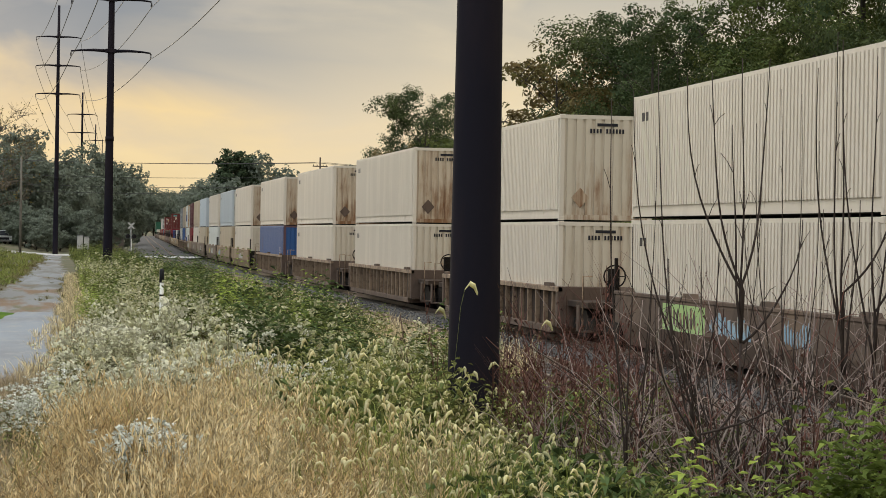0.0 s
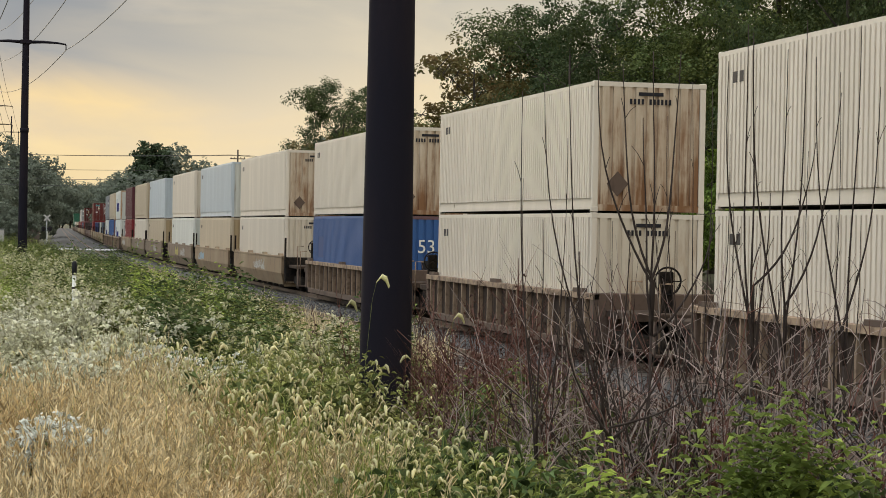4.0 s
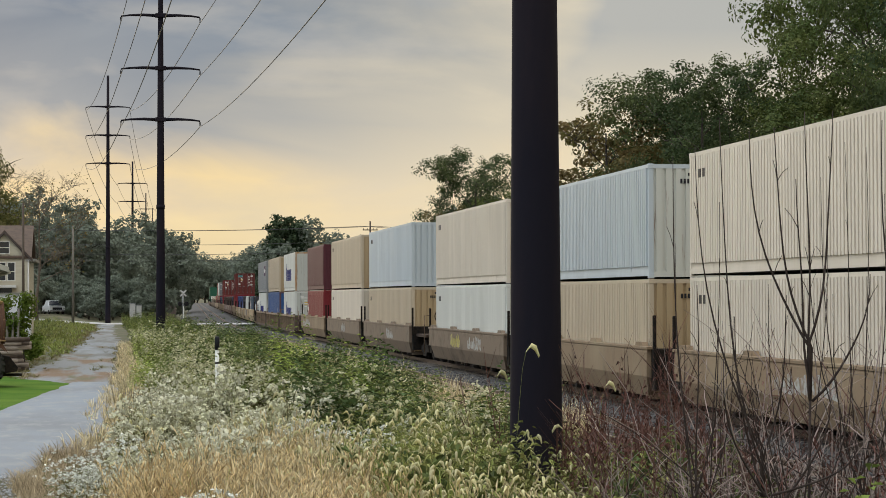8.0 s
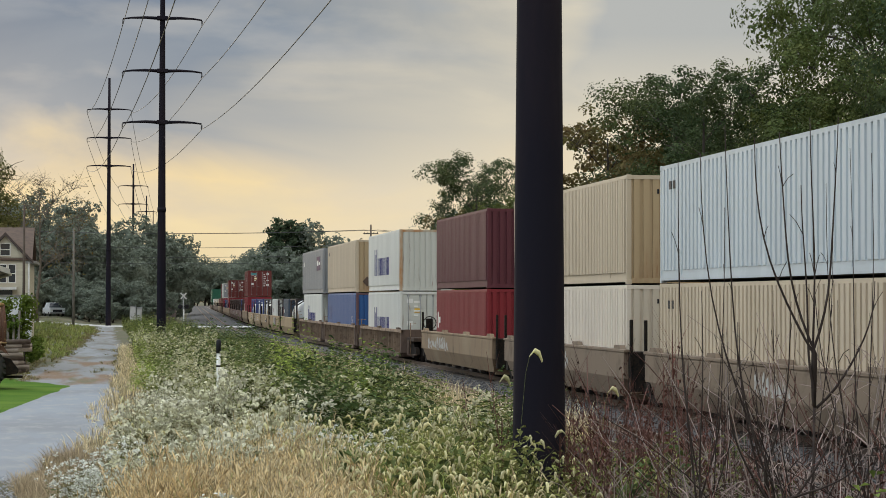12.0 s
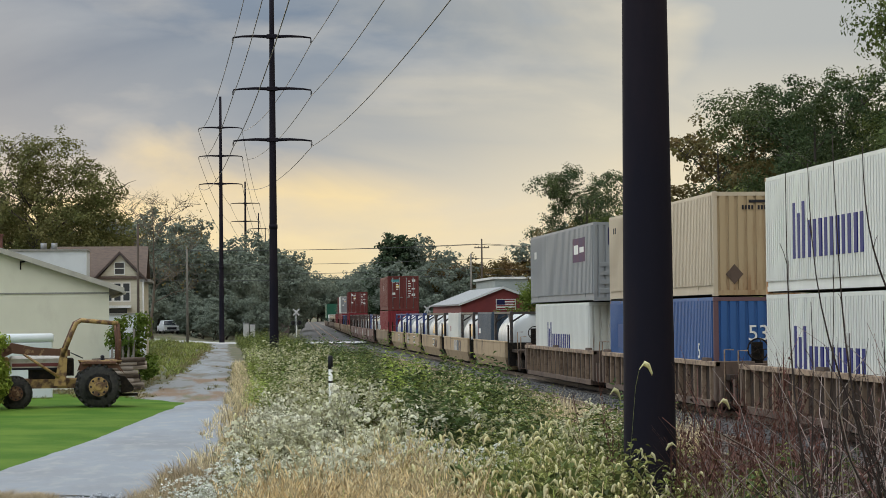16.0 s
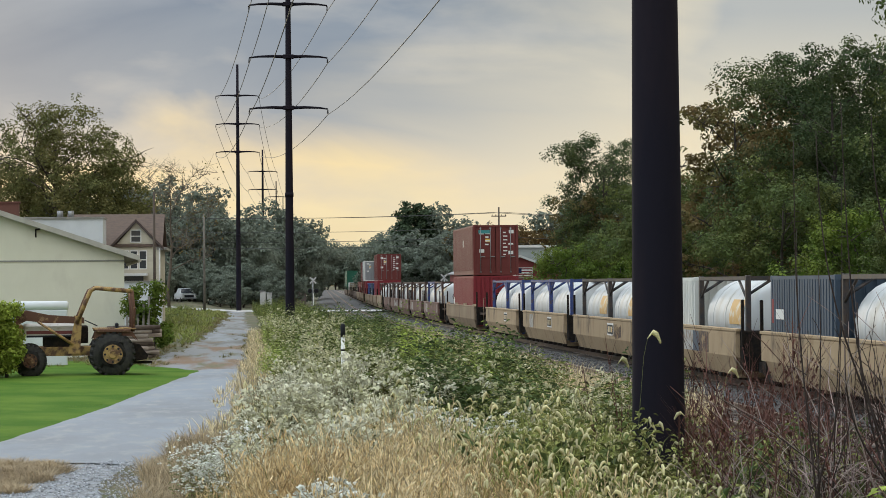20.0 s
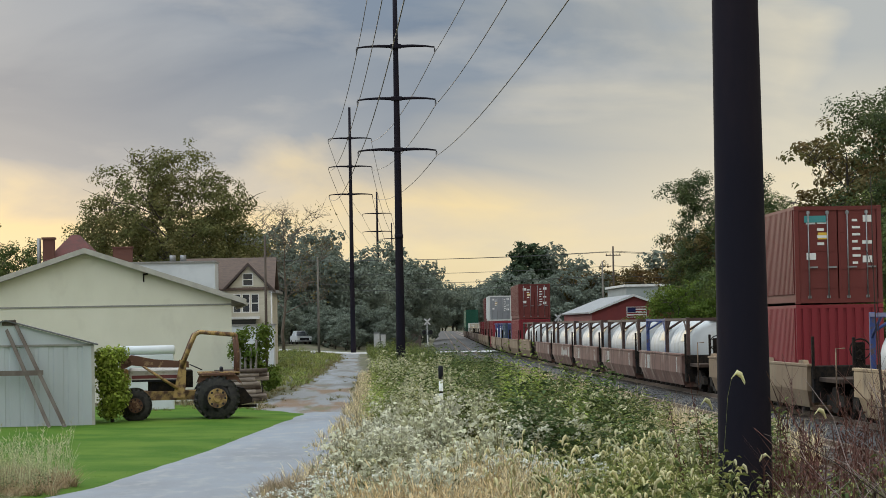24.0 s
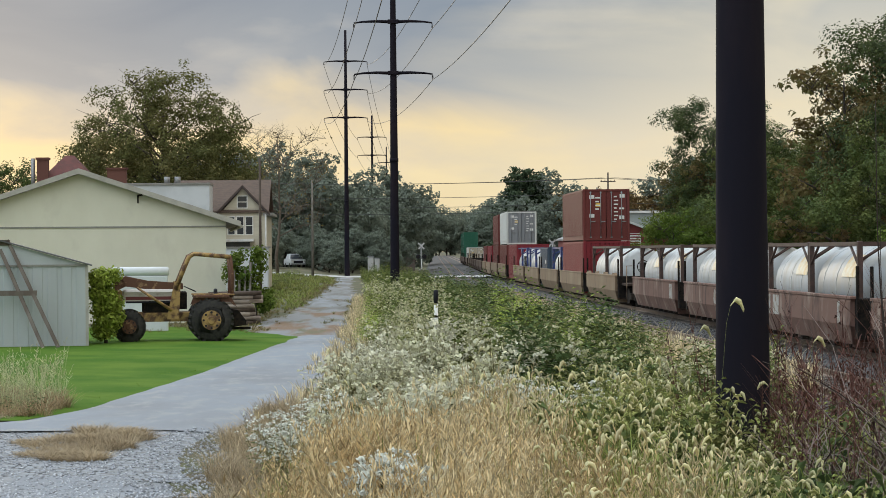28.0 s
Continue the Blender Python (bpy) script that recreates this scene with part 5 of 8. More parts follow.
part("side_wall", box(gx0 + 0.002, gx0 + 0.2, gy0 + 0.2, gy1, -0.2, eave), BEIGE_WALL, ob)
part("back_wall", Shape().prism([(gx0, -0.2), (gx1, -0.2), (gx1, eave), (mid, peak), (gx0, eave)], gy1, gy1 + 0.2), BEIGE_WALL, ob)
for sx in (-1, 1):
    ex = mid + sx * 6.3
    ez = peak - (peak - eave) * 6.3 / 5.715
    part("roof", Shape().prism([(mid, peak + 0.06), (ex, ez + 0.06), (ex, ez + 0.2), (mid, peak + 0.2)], gy0 - 0.35, gy1 + 0.4), ROOF_GREY, ob)
    part("roof_edge", Shape().prism([(mid, peak + 0.0), (ex, ez + 0.0), (ex, ez + 0.21), (mid, peak + 0.21)], gy0 - 0.40, gy0 - 0.352), ROOF_EDGE, ob, "pale roof edge board")
part("gutter", Shape().tube([(gx1 + 0.6, gy0 - 0.3, 3.76), (gx1 + 0.6, gy1, 3.76)], 0.07, 8), ROOF_EDGE, ob)
part("wall_bracket", Shape().tube([(-7.9, gy0 - 0.05, 4.95), (-7.9, gy0 - 0.25, 5.0), (-7.72, gy0 - 0.25, 5.02)], 0.035, 6).tube([(-7.9, gy0 - 0.05, 4.7), (-7.9, gy0 - 0.05, 5.0)], 0.03, 6), DARK_STEEL, ob, "small black bracket")

# grey steel shed with a ladder
ob = thing("steel_shed", "grey corrugated steel shed with a low gable", "shed", m=about(-7.33, 66.0, 6.8))
sx0, sx1, sy0, sy1, se, sp = -12.4, -7.33, 66.0, 69.4, 2.40, 3.12
sm = (sx0 + sx1) / 2
prof = [(b, a) for a, b in corrugated(sy0, sx0, sx1, 0.42, 0.018, -1)]
part("front_wall", Shape().sheet(prof, -0.05, se - 0.02), SHED_STEEL, ob)
part("front_backing", box(sx0, sx1, sy0 + 0.004, sy0 + 0.05, -0.05, se - 0.02), SHED_STEEL, ob)
part("gable", Shape().prism([(sx0, se), (sx1, se), (sm, sp)], sy0 - 0.02, sy0 + 0.04), SHED_STEEL, ob)
part("seam_strip", box(sx0, sx1, sy0 - 0.045, sy0 - 0.02, se - 0.03, se + 0.03), ROOF_GREY, ob)
part("side_wall", box(sx1 - 0.05, sx1 - 0.002, sy0 + 0.05, sy1, -0.05, se), SHED_STEEL, ob)
part("side_wall", box(sx0 + 0.002, sx0 + 0.05, sy0 + 0.05, sy1, -0.05, se), SHED_STEEL, ob)
part("back_wall", box(sx0, sx1, sy1, sy1 + 0.05, -0.05, se), SHED_STEEL, ob)
part("corner_trim", box(sx1 - 0.06, sx1 + 0.03, sy0 - 0.04, sy0 + 0.05, -0.05, se), ROOF_EDGE, ob)
for s_ in (-1, 1):
    e = sm + s_ * 2.68
    ez = sp - (sp - se) * 2.68 / 2.54
    part("roof", Shape().prism([(sm, sp + 0.01), (e, ez + 0.01), (e, ez + 0.05), (sm, sp + 0.05)], sy0 - 0.12, sy1 + 0.15), surface("shed_roof_edge", (0.10, 0.10, 0.10), 0.6), ob, "dark roof edge")
LADDER_WOOD = surface("brown_ladder_wood", (0.13, 0.10, 0.085), 0.9, other=(0.2, 0.17, 0.15), scale=3, stretch=(1, 1, 0.3))
ob = thing("wooden_ladder", "grey weathered wooden ladder leaning by the shed", "ladder", m=pose(0, 0, 0))
for a, b in (((-9.62, 65.75, 3.15), (-8.05, 65.0, 0.0)), ((-9.86, 65.75, 2.95), (-8.5, 65.0, 0.0))):
    part("rail", Shape().tube([a, b], 0.07, 4, smooth=False), LADDER_WOOD, ob)
part("tie_board", box(-10.5, -8.72, 65.33, 65.38, 1.53, 1.68), LADDER_WOOD, ob)
part("head_board", box(-9.95, -9.55, 65.66, 65.78, 3.0, 3.16), DARK_WOOD, ob)

# old house behind the garage
ob = thing("old_house", "cream two-storey house with a brown shingle roof and front gable", "house", m=pose(0, 0, 0))
hy = 150.0
part("wall", box(-11.5, -5.15, hy + 0.3, hy + 9, -0.1, 5.5), CREAM_WALL, ob)
part("front_bay", box(-8.2, -5.15, hy, hy + 0.302, -0.1, 5.35), CREAM_WALL, ob)
part("gable", Shape().prism([(-8.3, 5.35), (-5.2, 5.35), (-6.78, 7.05)], hy + 0.05, hy + 0.35), CREAM_WALL, ob)
part("roof", Shape().slab([(hy - 0.15, 5.5), (hy + 4.5, 7.75), (hy + 9.2, 5.5), (hy + 9.2, 5.4), (hy + 4.5, 7.6), (hy - 0.15, 5.4)], -11.7, -5.0), SHINGLE, ob)
for s_ in (-1, 1):
    part("gable_roof", Shape().prism([(-6.78, 7.1), (-6.78 + s_ * 1.85, 5.2), (-6.78 + s_ * 1.85, 5.36), (-6.78, 7.28)], hy - 0.2, hy + 2.5), SHINGLE, ob)
    part("barge_board", Shape().prism([(-6.78, 7.06), (-6.78 + s_ * 1.85, 5.16), (-6.78 + s_ * 1.85, 5.3), (-6.78, 7.22)], hy - 0.25, hy - 0.203), surface("dark_trim", (0.07, 0.05, 0.045), 0.7), ob, "dark barge board")
window(ob, -7.1, hy + 0.05, 5.75, 0.6, 0.75)
for x in (-7.75, -7.15, -6.55):
    window(ob, x, hy, 3.95, 0.42, 1.15)
part("porch_roof", box(-8.3, -6.0, hy - 1.4, hy - 0.002, 3.45, 3.62), TRIM, ob)
# dark sheet on the wall, painting the shade under the porch roof
part("porch_shade", box(-8.1, -6.3, hy - 0.06, hy - 0.003, 2.9, 3.42), GLASS_DARK, ob)
for x in (-5.55, -5.22):
    part("downpipe", Shape().tube([(x, hy - 0.06, 0), (x, hy - 0.06, 5.3)], 0.05, 6), TRIM, ob)
part("eave_edge", box(-5.4, -4.75, hy - 0.1, hy + 9, 5.2, 5.38), ROOF_GREY, ob)
ob = thing("white_shed_wall", "white low outbuilding beside the old house", "outbuilding", m=pose(0, 0, 0))
part("wall", box(-8.3, -4.95, 145.5, 148.3, -0.1, 3.0), WHITE_WALL, ob)
part("roof", box(-8.4, -4.85, 145.4, 148.4, 3.0, 3.1), ROOF_GREY, ob)
ob = thing("flat_roof_building", "white flat-roofed building with roof vents", "building", m=pose(0, 0, 0))
part("wall", box(-17.5, -8.75, 146, 149.6, -0.1, 7.2), WHITE_WALL, ob)
part("roof_rim", box(-17.6, -8.7, 145.9, 149.65, 7.2, 7.32), ROOF_GREY, ob)
for x in (-11.6, -10.9):
    part("roof_vent", Shape().tube([(x, 147, 7.3), (x, 147, 7.75)], 0.2, 10), GALVANISED, ob)
ob = thing("red_roof_house", "house with a dark red hipped roof and brick chimney", "house", m=pose(0, 0, 0))
part("wall", box(-21.3, -15.0, 152, 160, -0.1, 6.9), CREAM_WALL, ob)
part("roof", Shape().add([(-21.5, 151.7, 6.9), (-16.5, 151.7, 6.9), (-16.5, 160.3, 6.9), (-21.5, 160.3, 6.9), (-19.4, 156, 9.6), (-18.8, 156, 9.6)],
                         [(0, 1, 5, 4), (1, 2, 5), (2, 3, 4, 5), (3, 0, 4), (3, 2, 1, 0)]), RED_ROOF, ob)
part("chimney", box(-21.0, -20.25, 153.2, 153.9, 6.5, 9.2).box(-21.08, -20.17, 153.12, 153.98, 9.2, 9.35), BRICK, ob, "red brick chimney")
part("flue_pipe", Shape().tube([(-21.3, 153.5, 6.6), (-21.3, 153.5, 9.3)], 0.14, 8), GALVANISED, ob)
part("chimney", box(-16.2, -14.9, 153.2, 153.9, 6.5, 8.5).box(-16.28, -14.82, 153.12, 153.98, 8.5, 8.62), BRICK, ob)

# red metal building across the line
ob = thing("red_warehouse", "red metal-sided building with a pale ribbed roof", "warehouse", m=pose(0, 0, 0))
rx0, rx1, ry0, ry1, re, rp = 22.95, 31.0, 210.0, 238.0, 3.72, 5.25
rm = (rx0 + rx1) / 2
part("front_wall", Shape().prism([(rx0, -0.2), (rx1, -0.2), (rx1, re), (rm, rp), (rx0, re)], ry0, ry0 + 0.2), BARN_RED, ob)
part("side_wall", box(rx0 + 0.002, rx0 + 0.2, ry0 + 0.2, ry1, -0.2, re), BARN_RED, ob)
part("side_wall", box(rx1 - 0.2, rx1 - 0.002, ry0 + 0.2, ry1, -0.2, re), BARN_RED, ob)
for s_ in (-1, 1):
    e = rm + s_ * 4.3
    part("roof", Shape().prism([(rm, rp + 0.03), (e, re - 0.07), (e, re + 0.08), (rm, rp + 0.18)], ry0 - 0.2, ry1 + 0.2), GALVANISED, ob, "pale ribbed metal roof")
    part("barge_board", Shape().prism([(rm, rp - 0.02), (e, re - 0.1), (e, re + 0.1), (rm, rp + 0.2)], ry0 - 0.25, ry0 - 0.202), TRIM, ob)
ob = thing("flag_sign", "flag-shaped sign in a white frame on the red wall", "sign", m=pose(26.35, ry0 - 0.06, 3.28))
part("frame", box(-0.06, 1.86, 0.0, 0.05, -0.06, 0.96), TRIM, ob)
for k in range(7):
    part("stripe", box(0.0, 1.8, -0.012, 0.0, k * 0.128, k * 0.128 + 0.124), RED_BOX if k % 2 == 0 else WHITE_INK, ob)
part("canton", box(0.0, 0.8, -0.02, -0.012, 0.42, 0.9), NAVY, ob)
ob = thing("pale_warehouse", "pale grey metal building behind the red one", "warehouse", m=pose(0, 0, 0))
part("wall", box(30.5, 42, 244, 262, -0.1, 6.7), surface("pale_green_siding", (0.34, 0.37, 0.36), 0.7, other=(0.3, 0.33, 0.32), scale=0.5), ob)
part("roof", box(30.2, 42.3, 243.7, 262.3, 6.7, 6.95), TRIM, ob, "white roof edge")
ob = thing("brick_hut", "small brown brick hut by the crossing", "hut", m=pose(0, 0, 0))
part("wall", box(6.9, 9.3, 300, 306, -0.1, 2.3), surface("dull_brown_brick", (0.10, 0.075, 0.065), 0.9, other=(0.13, 0.1, 0.09), scale=4), ob)
part("roof", Shape().prism([(6.7, 2.3), (9.5, 2.3), (8.1, 3.0)], 299.8, 306.2), ROOF_GREY, ob)

# ---- tractor ----
YELLOW_PAINT = surface("worn_yellow_paint", (0.38, 0.24, 0.085), 0.7, other=(0.11, 0.055, 0.032), scale=4.5, low=0.45, high=0.60, bump=0.1, bump_scale=25)
RUST_PLATE = surface("rusty_plate", (0.11, 0.05, 0.03), 0.85, other=(0.30, 0.19, 0.10), scale=6, low=0.55, high=0.68, bump=0.15)
RUBBER = surface("black_tyre_rubber", (0.018, 0.017, 0.017), 0.85, other=(0.04, 0.036, 0.03), scale=8, bump=0.1)
HOOD_WHITE = surface("faded_white_hood", (0.62, 0.58, 0.54), 0.5, other=(0.4, 0.34, 0.28), scale=5, low=0.55, high=0.7)
RED_STRIPE = surface("faded_red_stripe", (0.20, 0.05, 0.05), 0.6)


def tyre_wheel(parent, x, y, r, w, hub):
    prof = [(-w * 0.42, r * 0.50), (-w / 2, r * 0.62), (-w / 2, r * 0.86), (-w * 0.36, r * 0.97), (0, r), (w * 0.36, r * 0.97), (w / 2, r * 0.86), (w / 2, r * 0.62), (w * 0.42, r * 0.50)]
    t = part("tyre", Shape().tube([(x, y + a, r) for a, b in prof], [b for a, b in prof], 32, caps=False), RUBBER, parent, "black treaded tyre")
    lugs = Shape()
    for k in range(22):
        for s_ in (-1, 1):
            a = 2 * math.pi * (k + 0.25 * (s_ + 1)) / 22
            c, s2 = math.cos(a), math.sin(a)
            p = []
            for rr in (r * 0.93, r * 1.045):
                for yy in (s_ * w * 0.02, s_ * w * 0.49):
                    for da in (-0.05, 0.05):
                        q = a + da + (0.10 if abs(yy) > w * 0.2 else 0)
                        p.append((x + math.cos(q) * rr, y + yy, r + math.sin(q) * rr))
            lugs.add(p, [(0, 1, 3, 2), (4, 6, 7, 5), (0, 4, 5, 1), (2, 3, 7, 6), (0, 2, 6, 4), (1, 5, 7, 3)])
    part("tread", lugs, RUBBER, t)
    h = part("rim", Shape().tube([(x, y - w * 0.44, r), (x, y - w * 0.30, r), (x, y + w * 0.3, r), (x, y + w * 0.44, r)], [r * 0.52, r * 0.47, r * 0.47, r * 0.52], 24), hub, parent, "worn yellow wheel rim")
    part("rim_disc", Shape().tube([(x, y - w * 0.525, r), (x, y - w * 0.44, r)], [r * 0.44, r * 0.49], 24), hub, h)
    part("hub_cap", Shape().tube([(x, y - w * 0.62, r), (x, y - w * 0.40, r)], [r * 0.17, r * 0.26], 16), hub, h)
    for k in range(8):
        a = 2 * math.pi * k / 8
        part("rim_hole", Shape().tube([(x + math.cos(a) * r * 0.36, y - w * 0.535, r + math.sin(a) * r * 0.36), (x + math.cos(a) * r * 0.36, y - w * 0.30, r + math.sin(a) * r * 0.36)], r * 0.055, 8), INK, h)


ob = thing("yellow_tractor", "old yellow industrial tractor with a roll frame parked on the lawn", "tractor", m=pose(-3.88, 68.8, 0.0, 0, 0, 6))
for y in (-0.05, 1.35):
    tyre_wheel(ob, 0.0, y, 0.665, 0.42, YELLOW_PAINT)
    tyre_wheel(ob, -2.5, y + 0.05, 0.49, 0.28, RUST_PLATE)
part("rear_axle_box", box(-0.45, 0.35, 0.2, 1.15, 0.5, 1.05, b=0.08), YELLOW_PAINT, ob)
part("chassis", box(-2.75, -0.3, 0.38, 0.98, 0.62, 0.92, b=0.04), YELLOW_PAINT, ob)
part("front_axle", box(-2.62, -2.38, 0.1, 1.25, 0.42, 0.62, b=0.03), RUST_PLATE, ob)
part("engine", box(-2.1, -1.1, 0.40, 0.95, 0.9, 1.25, b=0.05), DARK_STEEL, ob)
part("hood", box(-2.72, -1.0, 0.35, 1.0, 1.24, 1.62, b=0.08), HOOD_WHITE, ob, "faded white engine hood")
part("hood_stripe", box(-2.6, -1.05, 0.335, 0.35, 1.3, 1.40), RED_STRIPE, ob)
part("grille", box(-2.86, -2.7, 0.35, 1.0, 0.85, 1.6, b=0.04), YELLOW_PAINT, ob)
part("loader_arm", Shape().prism([(-2.95, 1.55), (-2.95, 1.85), (-2.6, 2.03), (-1.9, 1.88), (-0.85, 1.80), (-0.85, 1.62), (-2.0, 1.64), (-2.6, 1.72)], 0.05, 0.16), RUST_PLATE, ob, "rusty loader arm")
part("loader_arm", Shape().prism([(-2.95, 1.55), (-2.95, 1.85), (-2.6, 2.03), (-1.9, 1.88), (-0.85, 1.80), (-0.85, 1.62), (-2.0, 1.64), (-2.6, 1.72)], 1.2, 1.31), RUST_PLATE, ob)
part("loader_cross_tube", Shape().tube([(-2.75, 0.05, 1.8), (-2.75, 1.31, 1.8)], 0.14, 12), RUST_PLATE, ob)
part("loader_front_leg", Shape().prism([(-2.98, 1.7), (-2.85, 1.7), (-2.78, 1.0), (-2.9, 0.95)], 0.05, 0.16), RUST_PLATE, ob)
for y in (0.0, 1.26):
    part("loader_tower", Shape().prism([(-1.35, 0.7), (-0.98, 0.7), (-0.92, 1.85), (-1.12, 1.85)], y, y + 0.1), YELLOW_PAINT, ob)
    part("lift_cylinder", Shape().tube([(-2.25, y - 0.02, 1.68), (-1.2, y - 0.02, 0.98)], [0.035, 0.05], 8), YELLOW_PAINT, ob)
part("dashboard", box(-1.0, -0.72, 0.4, 0.95, 1.0, 1.55, b=0.04), DARK_STEEL, ob)
w = Shape().tube([(math.cos(2 * math.pi * k / 14) * 0.2, math.sin(2 * math.pi * k / 14) * 0.2, 0) for k in range(15)], 0.018, 6, caps=False)
part("steering_wheel", w, INK, ob, m=pose(-0.62, 0.68, 1.62, 0, 25, 0))
part("seat", box(-0.25, 0.2, 0.42, 0.94, 1.12, 1.22, b=0.04).box(0.12, 0.22, 0.42, 0.94, 1.2, 1.62, b=0.03), INK, ob)
for y in (-0.22, 1.2):
    part("fender", box(-0.52, 0.55, y, y + 0.38, 1.36, 1.44, b=0.02), RUST_PLATE, ob, "rusty flat fender")
for y in (0.02, 1.28):
    part("roll_post", Shape().tube([(-1.08, y, 1.62), (-0.78, y, 2.35), (-0.66, y, 2.62), (-0.5, y, 2.71), (0.62, y, 2.60)], 0.068, 8), YELLOW_PAINT if y < 1 else RUST_PLATE, ob, "bent roll-frame tube")
    part("rear_post", Shape().tube([(0.60, y, 2.62), (0.66, y, 2.0), (0.64, y, 1.35)], 0.06, 8), RUST_PLATE, ob, "rusty rear post of the roll frame")
    part("fender_skirt", Shape().prism([(-0.60, 1.10), (-0.50, 1.36), (0.62, 1.36), (0.80, 1.05), (0.62, 1.22), (-0.42, 1.22)], y - 0.14, y - 0.10), RUST_PLATE, ob, "rusty fender side")
    part("fender_lip", box(-0.56, 0.72, y - 0.18, y + 0.1, 1.43, 1.47, b=0.01), YELLOW_PAINT, ob)
part("hood_lower_stripe", box(-2.6, -1.05, 0.330, 0.348, 1.20, 1.26), INK, ob, "black stripe along the hood")
part("roll_cross_tube", Shape().tube([(-0.6, 0.02, 2.66), (-0.6, 1.28, 2.66)], 0.045, 8), RUST_PLATE, ob)
part("counterweight", Shape().prism([(0.62, 0.42), (1.08, 0.5), (1.1, 0.62), (0.85, 0.95), (0.62, 1.0)], 0.15, 1.2), DARK_STEEL, ob, "dark rear counterweight")
part("hitch_bar", box(0.3, 1.25, 0.6, 0.72, 0.34, 0.42), DARK_STEEL, ob)

ob = thing("white_storage_tank", "white cylindrical storage tank on a pale stand", "tank", m=pose(-6.9, 78, 0))
part("tank_shell", Shape().tube([(-1.0, 0, 2.09), (-0.94, 0, 2.09), (0.94, 0, 2.09), (1.0, 0, 2.09)], [0.11, 0.17, 0.17, 0.11], 20), WHITE_WALL, ob)
part("stand", box(-0.95, 0.95, -0.14, 0.14, -0.05, 1.94, b=0.02), WHITE_WALL, ob)

# stacked logs and planks
SPLIT_WOOD = surface("weathered_split_wood", (0.44, 0.38, 0.33), 0.9, other=(0.2, 0.16, 0.13), scale=4, stretch=(0.3, 1, 1), per="object", spread=0.3)
ob = thing("timber_pile", "stack of grey split rails and logs beside the lane", "log pile", m=pose(-3.98, 84.3, 0, 0, 0, 8))
rs = random.Random(4)
for row in range(8):
    for k in range(3):
        z = 0.09 + row * 0.155
        o = rs.uniform(-0.18, 0.18)
        part("log", Shape().tube([(-0.85 + o, k * 0.26 + rs.uniform(-.05, .05), z), (0.8 + o + rs.uniform(-.15, .2), k * 0.26 + rs.uniform(-.05, .05), z + rs.uniform(-.03, .03))], [rs.uniform(.07, .095), rs.uniform(.06, .09)], 9),
             SPLIT_WOOD if rs.random() < 0.75 else DARK_WOOD, ob)
ob = thing("fence_stakes", "grey upright stakes beside the garage corner", "fence", m=pose(-4.0, 86.6, 0))
for k in range(5):
    part("stake", Shape().tube([(k * 0.2 - 0.3, rs.uniform(-.2, .2), -0.05), (k * 0.2 - 0.3 + rs.uniform(-.08, .08), 0, rs.uniform(1.6, 2.5))], 0.05, 6), GREY_WOOD, ob)

# parked car
CAR_WHITE = surface("white_car_paint", (0.68, 0.69, 0.70), 0.3)
ob = thing("parked_car", "white pickup parked among the weeds", "car", m=pose(-6.55, 283, land(-6.55, 283), 0, 0, 12))
body = Shape().prism([(-0.95, 0.35), (0.95, 0.35), (0.97, 0.75), (0.92, 1.05), (-0.92, 1.05), (-0.97, 0.75)], -2.4, 2.6)
part("body", body, CAR_WHITE, ob)
cab = Shape().add([(-0.88, -1.0, 1.05), (0.88, -1.0, 1.05), (0.88, 1.9, 1.05), (-0.88, 1.9, 1.05), (-0.7, -0.35, 1.72), (0.7, -0.35, 1.72), (0.7, 1.5, 1.72), (-0.7, 1.5, 1.72)],
                  [(0, 1, 5, 4), (1, 2, 6, 5), (2, 3, 7, 6), (3, 0, 4, 7), (4, 5, 6, 7)])
part("cab", cab, CAR_WHITE, ob)
part("windscreen", Shape().add([(-0.78, -0.99, 1.12), (0.78, -0.99, 1.12), (0.64, -0.45, 1.66), (-0.64, -0.45, 1.66)], [(0, 1, 2, 3)]), GLASS_DARK, ob, m=pose(0, -0.03, 0))
part("grille", box(-0.6, 0.6, -2.43, -2.4, 0.55, 0.85), INK, ob)
part("bumper", box(-0.95, 0.95, -2.5, -2.4, 0.36, 0.52, b=0.02), GALVANISED, ob)
for x in (-0.85, 0.61):
    part("headlight", box(x, x + 0.24, -2.425, -2.4, 0.68, 0.84), WHITE_INK, ob)
for x in (-0.85, 0.85):
    for y in (-1.55, 1.55):
        part("wheel", Shape().tube([(x - 0.11, y, 0.35), (x + 0.11, y, 0.35)], 0.35, 18), RUBBER, ob)


# ---- trees ----
def foliage(name, base, other, spread=0.35, glow=0.3):
    return surface(name, base, 0.7, other=other, scale=0.35, low=0.4, high=0.62, per="island", spread=spread, through_light=glow, gloss=0.2)


LEAF_DARK = foliage("dark_green_leaves", (0.050, 0.078, 0.032), (0.085, 0.105, 0.036))
LEAF_GREEN = foliage("mid_green_leaves", (0.085, 0.122, 0.038), (0.135, 0.150, 0.042))
LEAF_OLIVE = foliage("olive_leaves", (0.14, 0.15, 0.052), (0.18, 0.16, 0.06), 0.35, 0.4)
LEAF_AUTUMN = foliage("turning_leaves", (0.20, 0.14, 0.060), (0.135, 0.130, 0.045), 0.35, 0.45)
# paled towards grey: the haze over the far woods is mixed in here
LEAF_HAZED = foliage("haze_paled_leaves", (0.22, 0.25, 0.20), (0.17, 0.20, 0.155), 0.25, 0.4)
LEAF_RUSSET = foliage("russet_leaves", (0.16, 0.09, 0.035), (0.10, 0.085, 0.03))
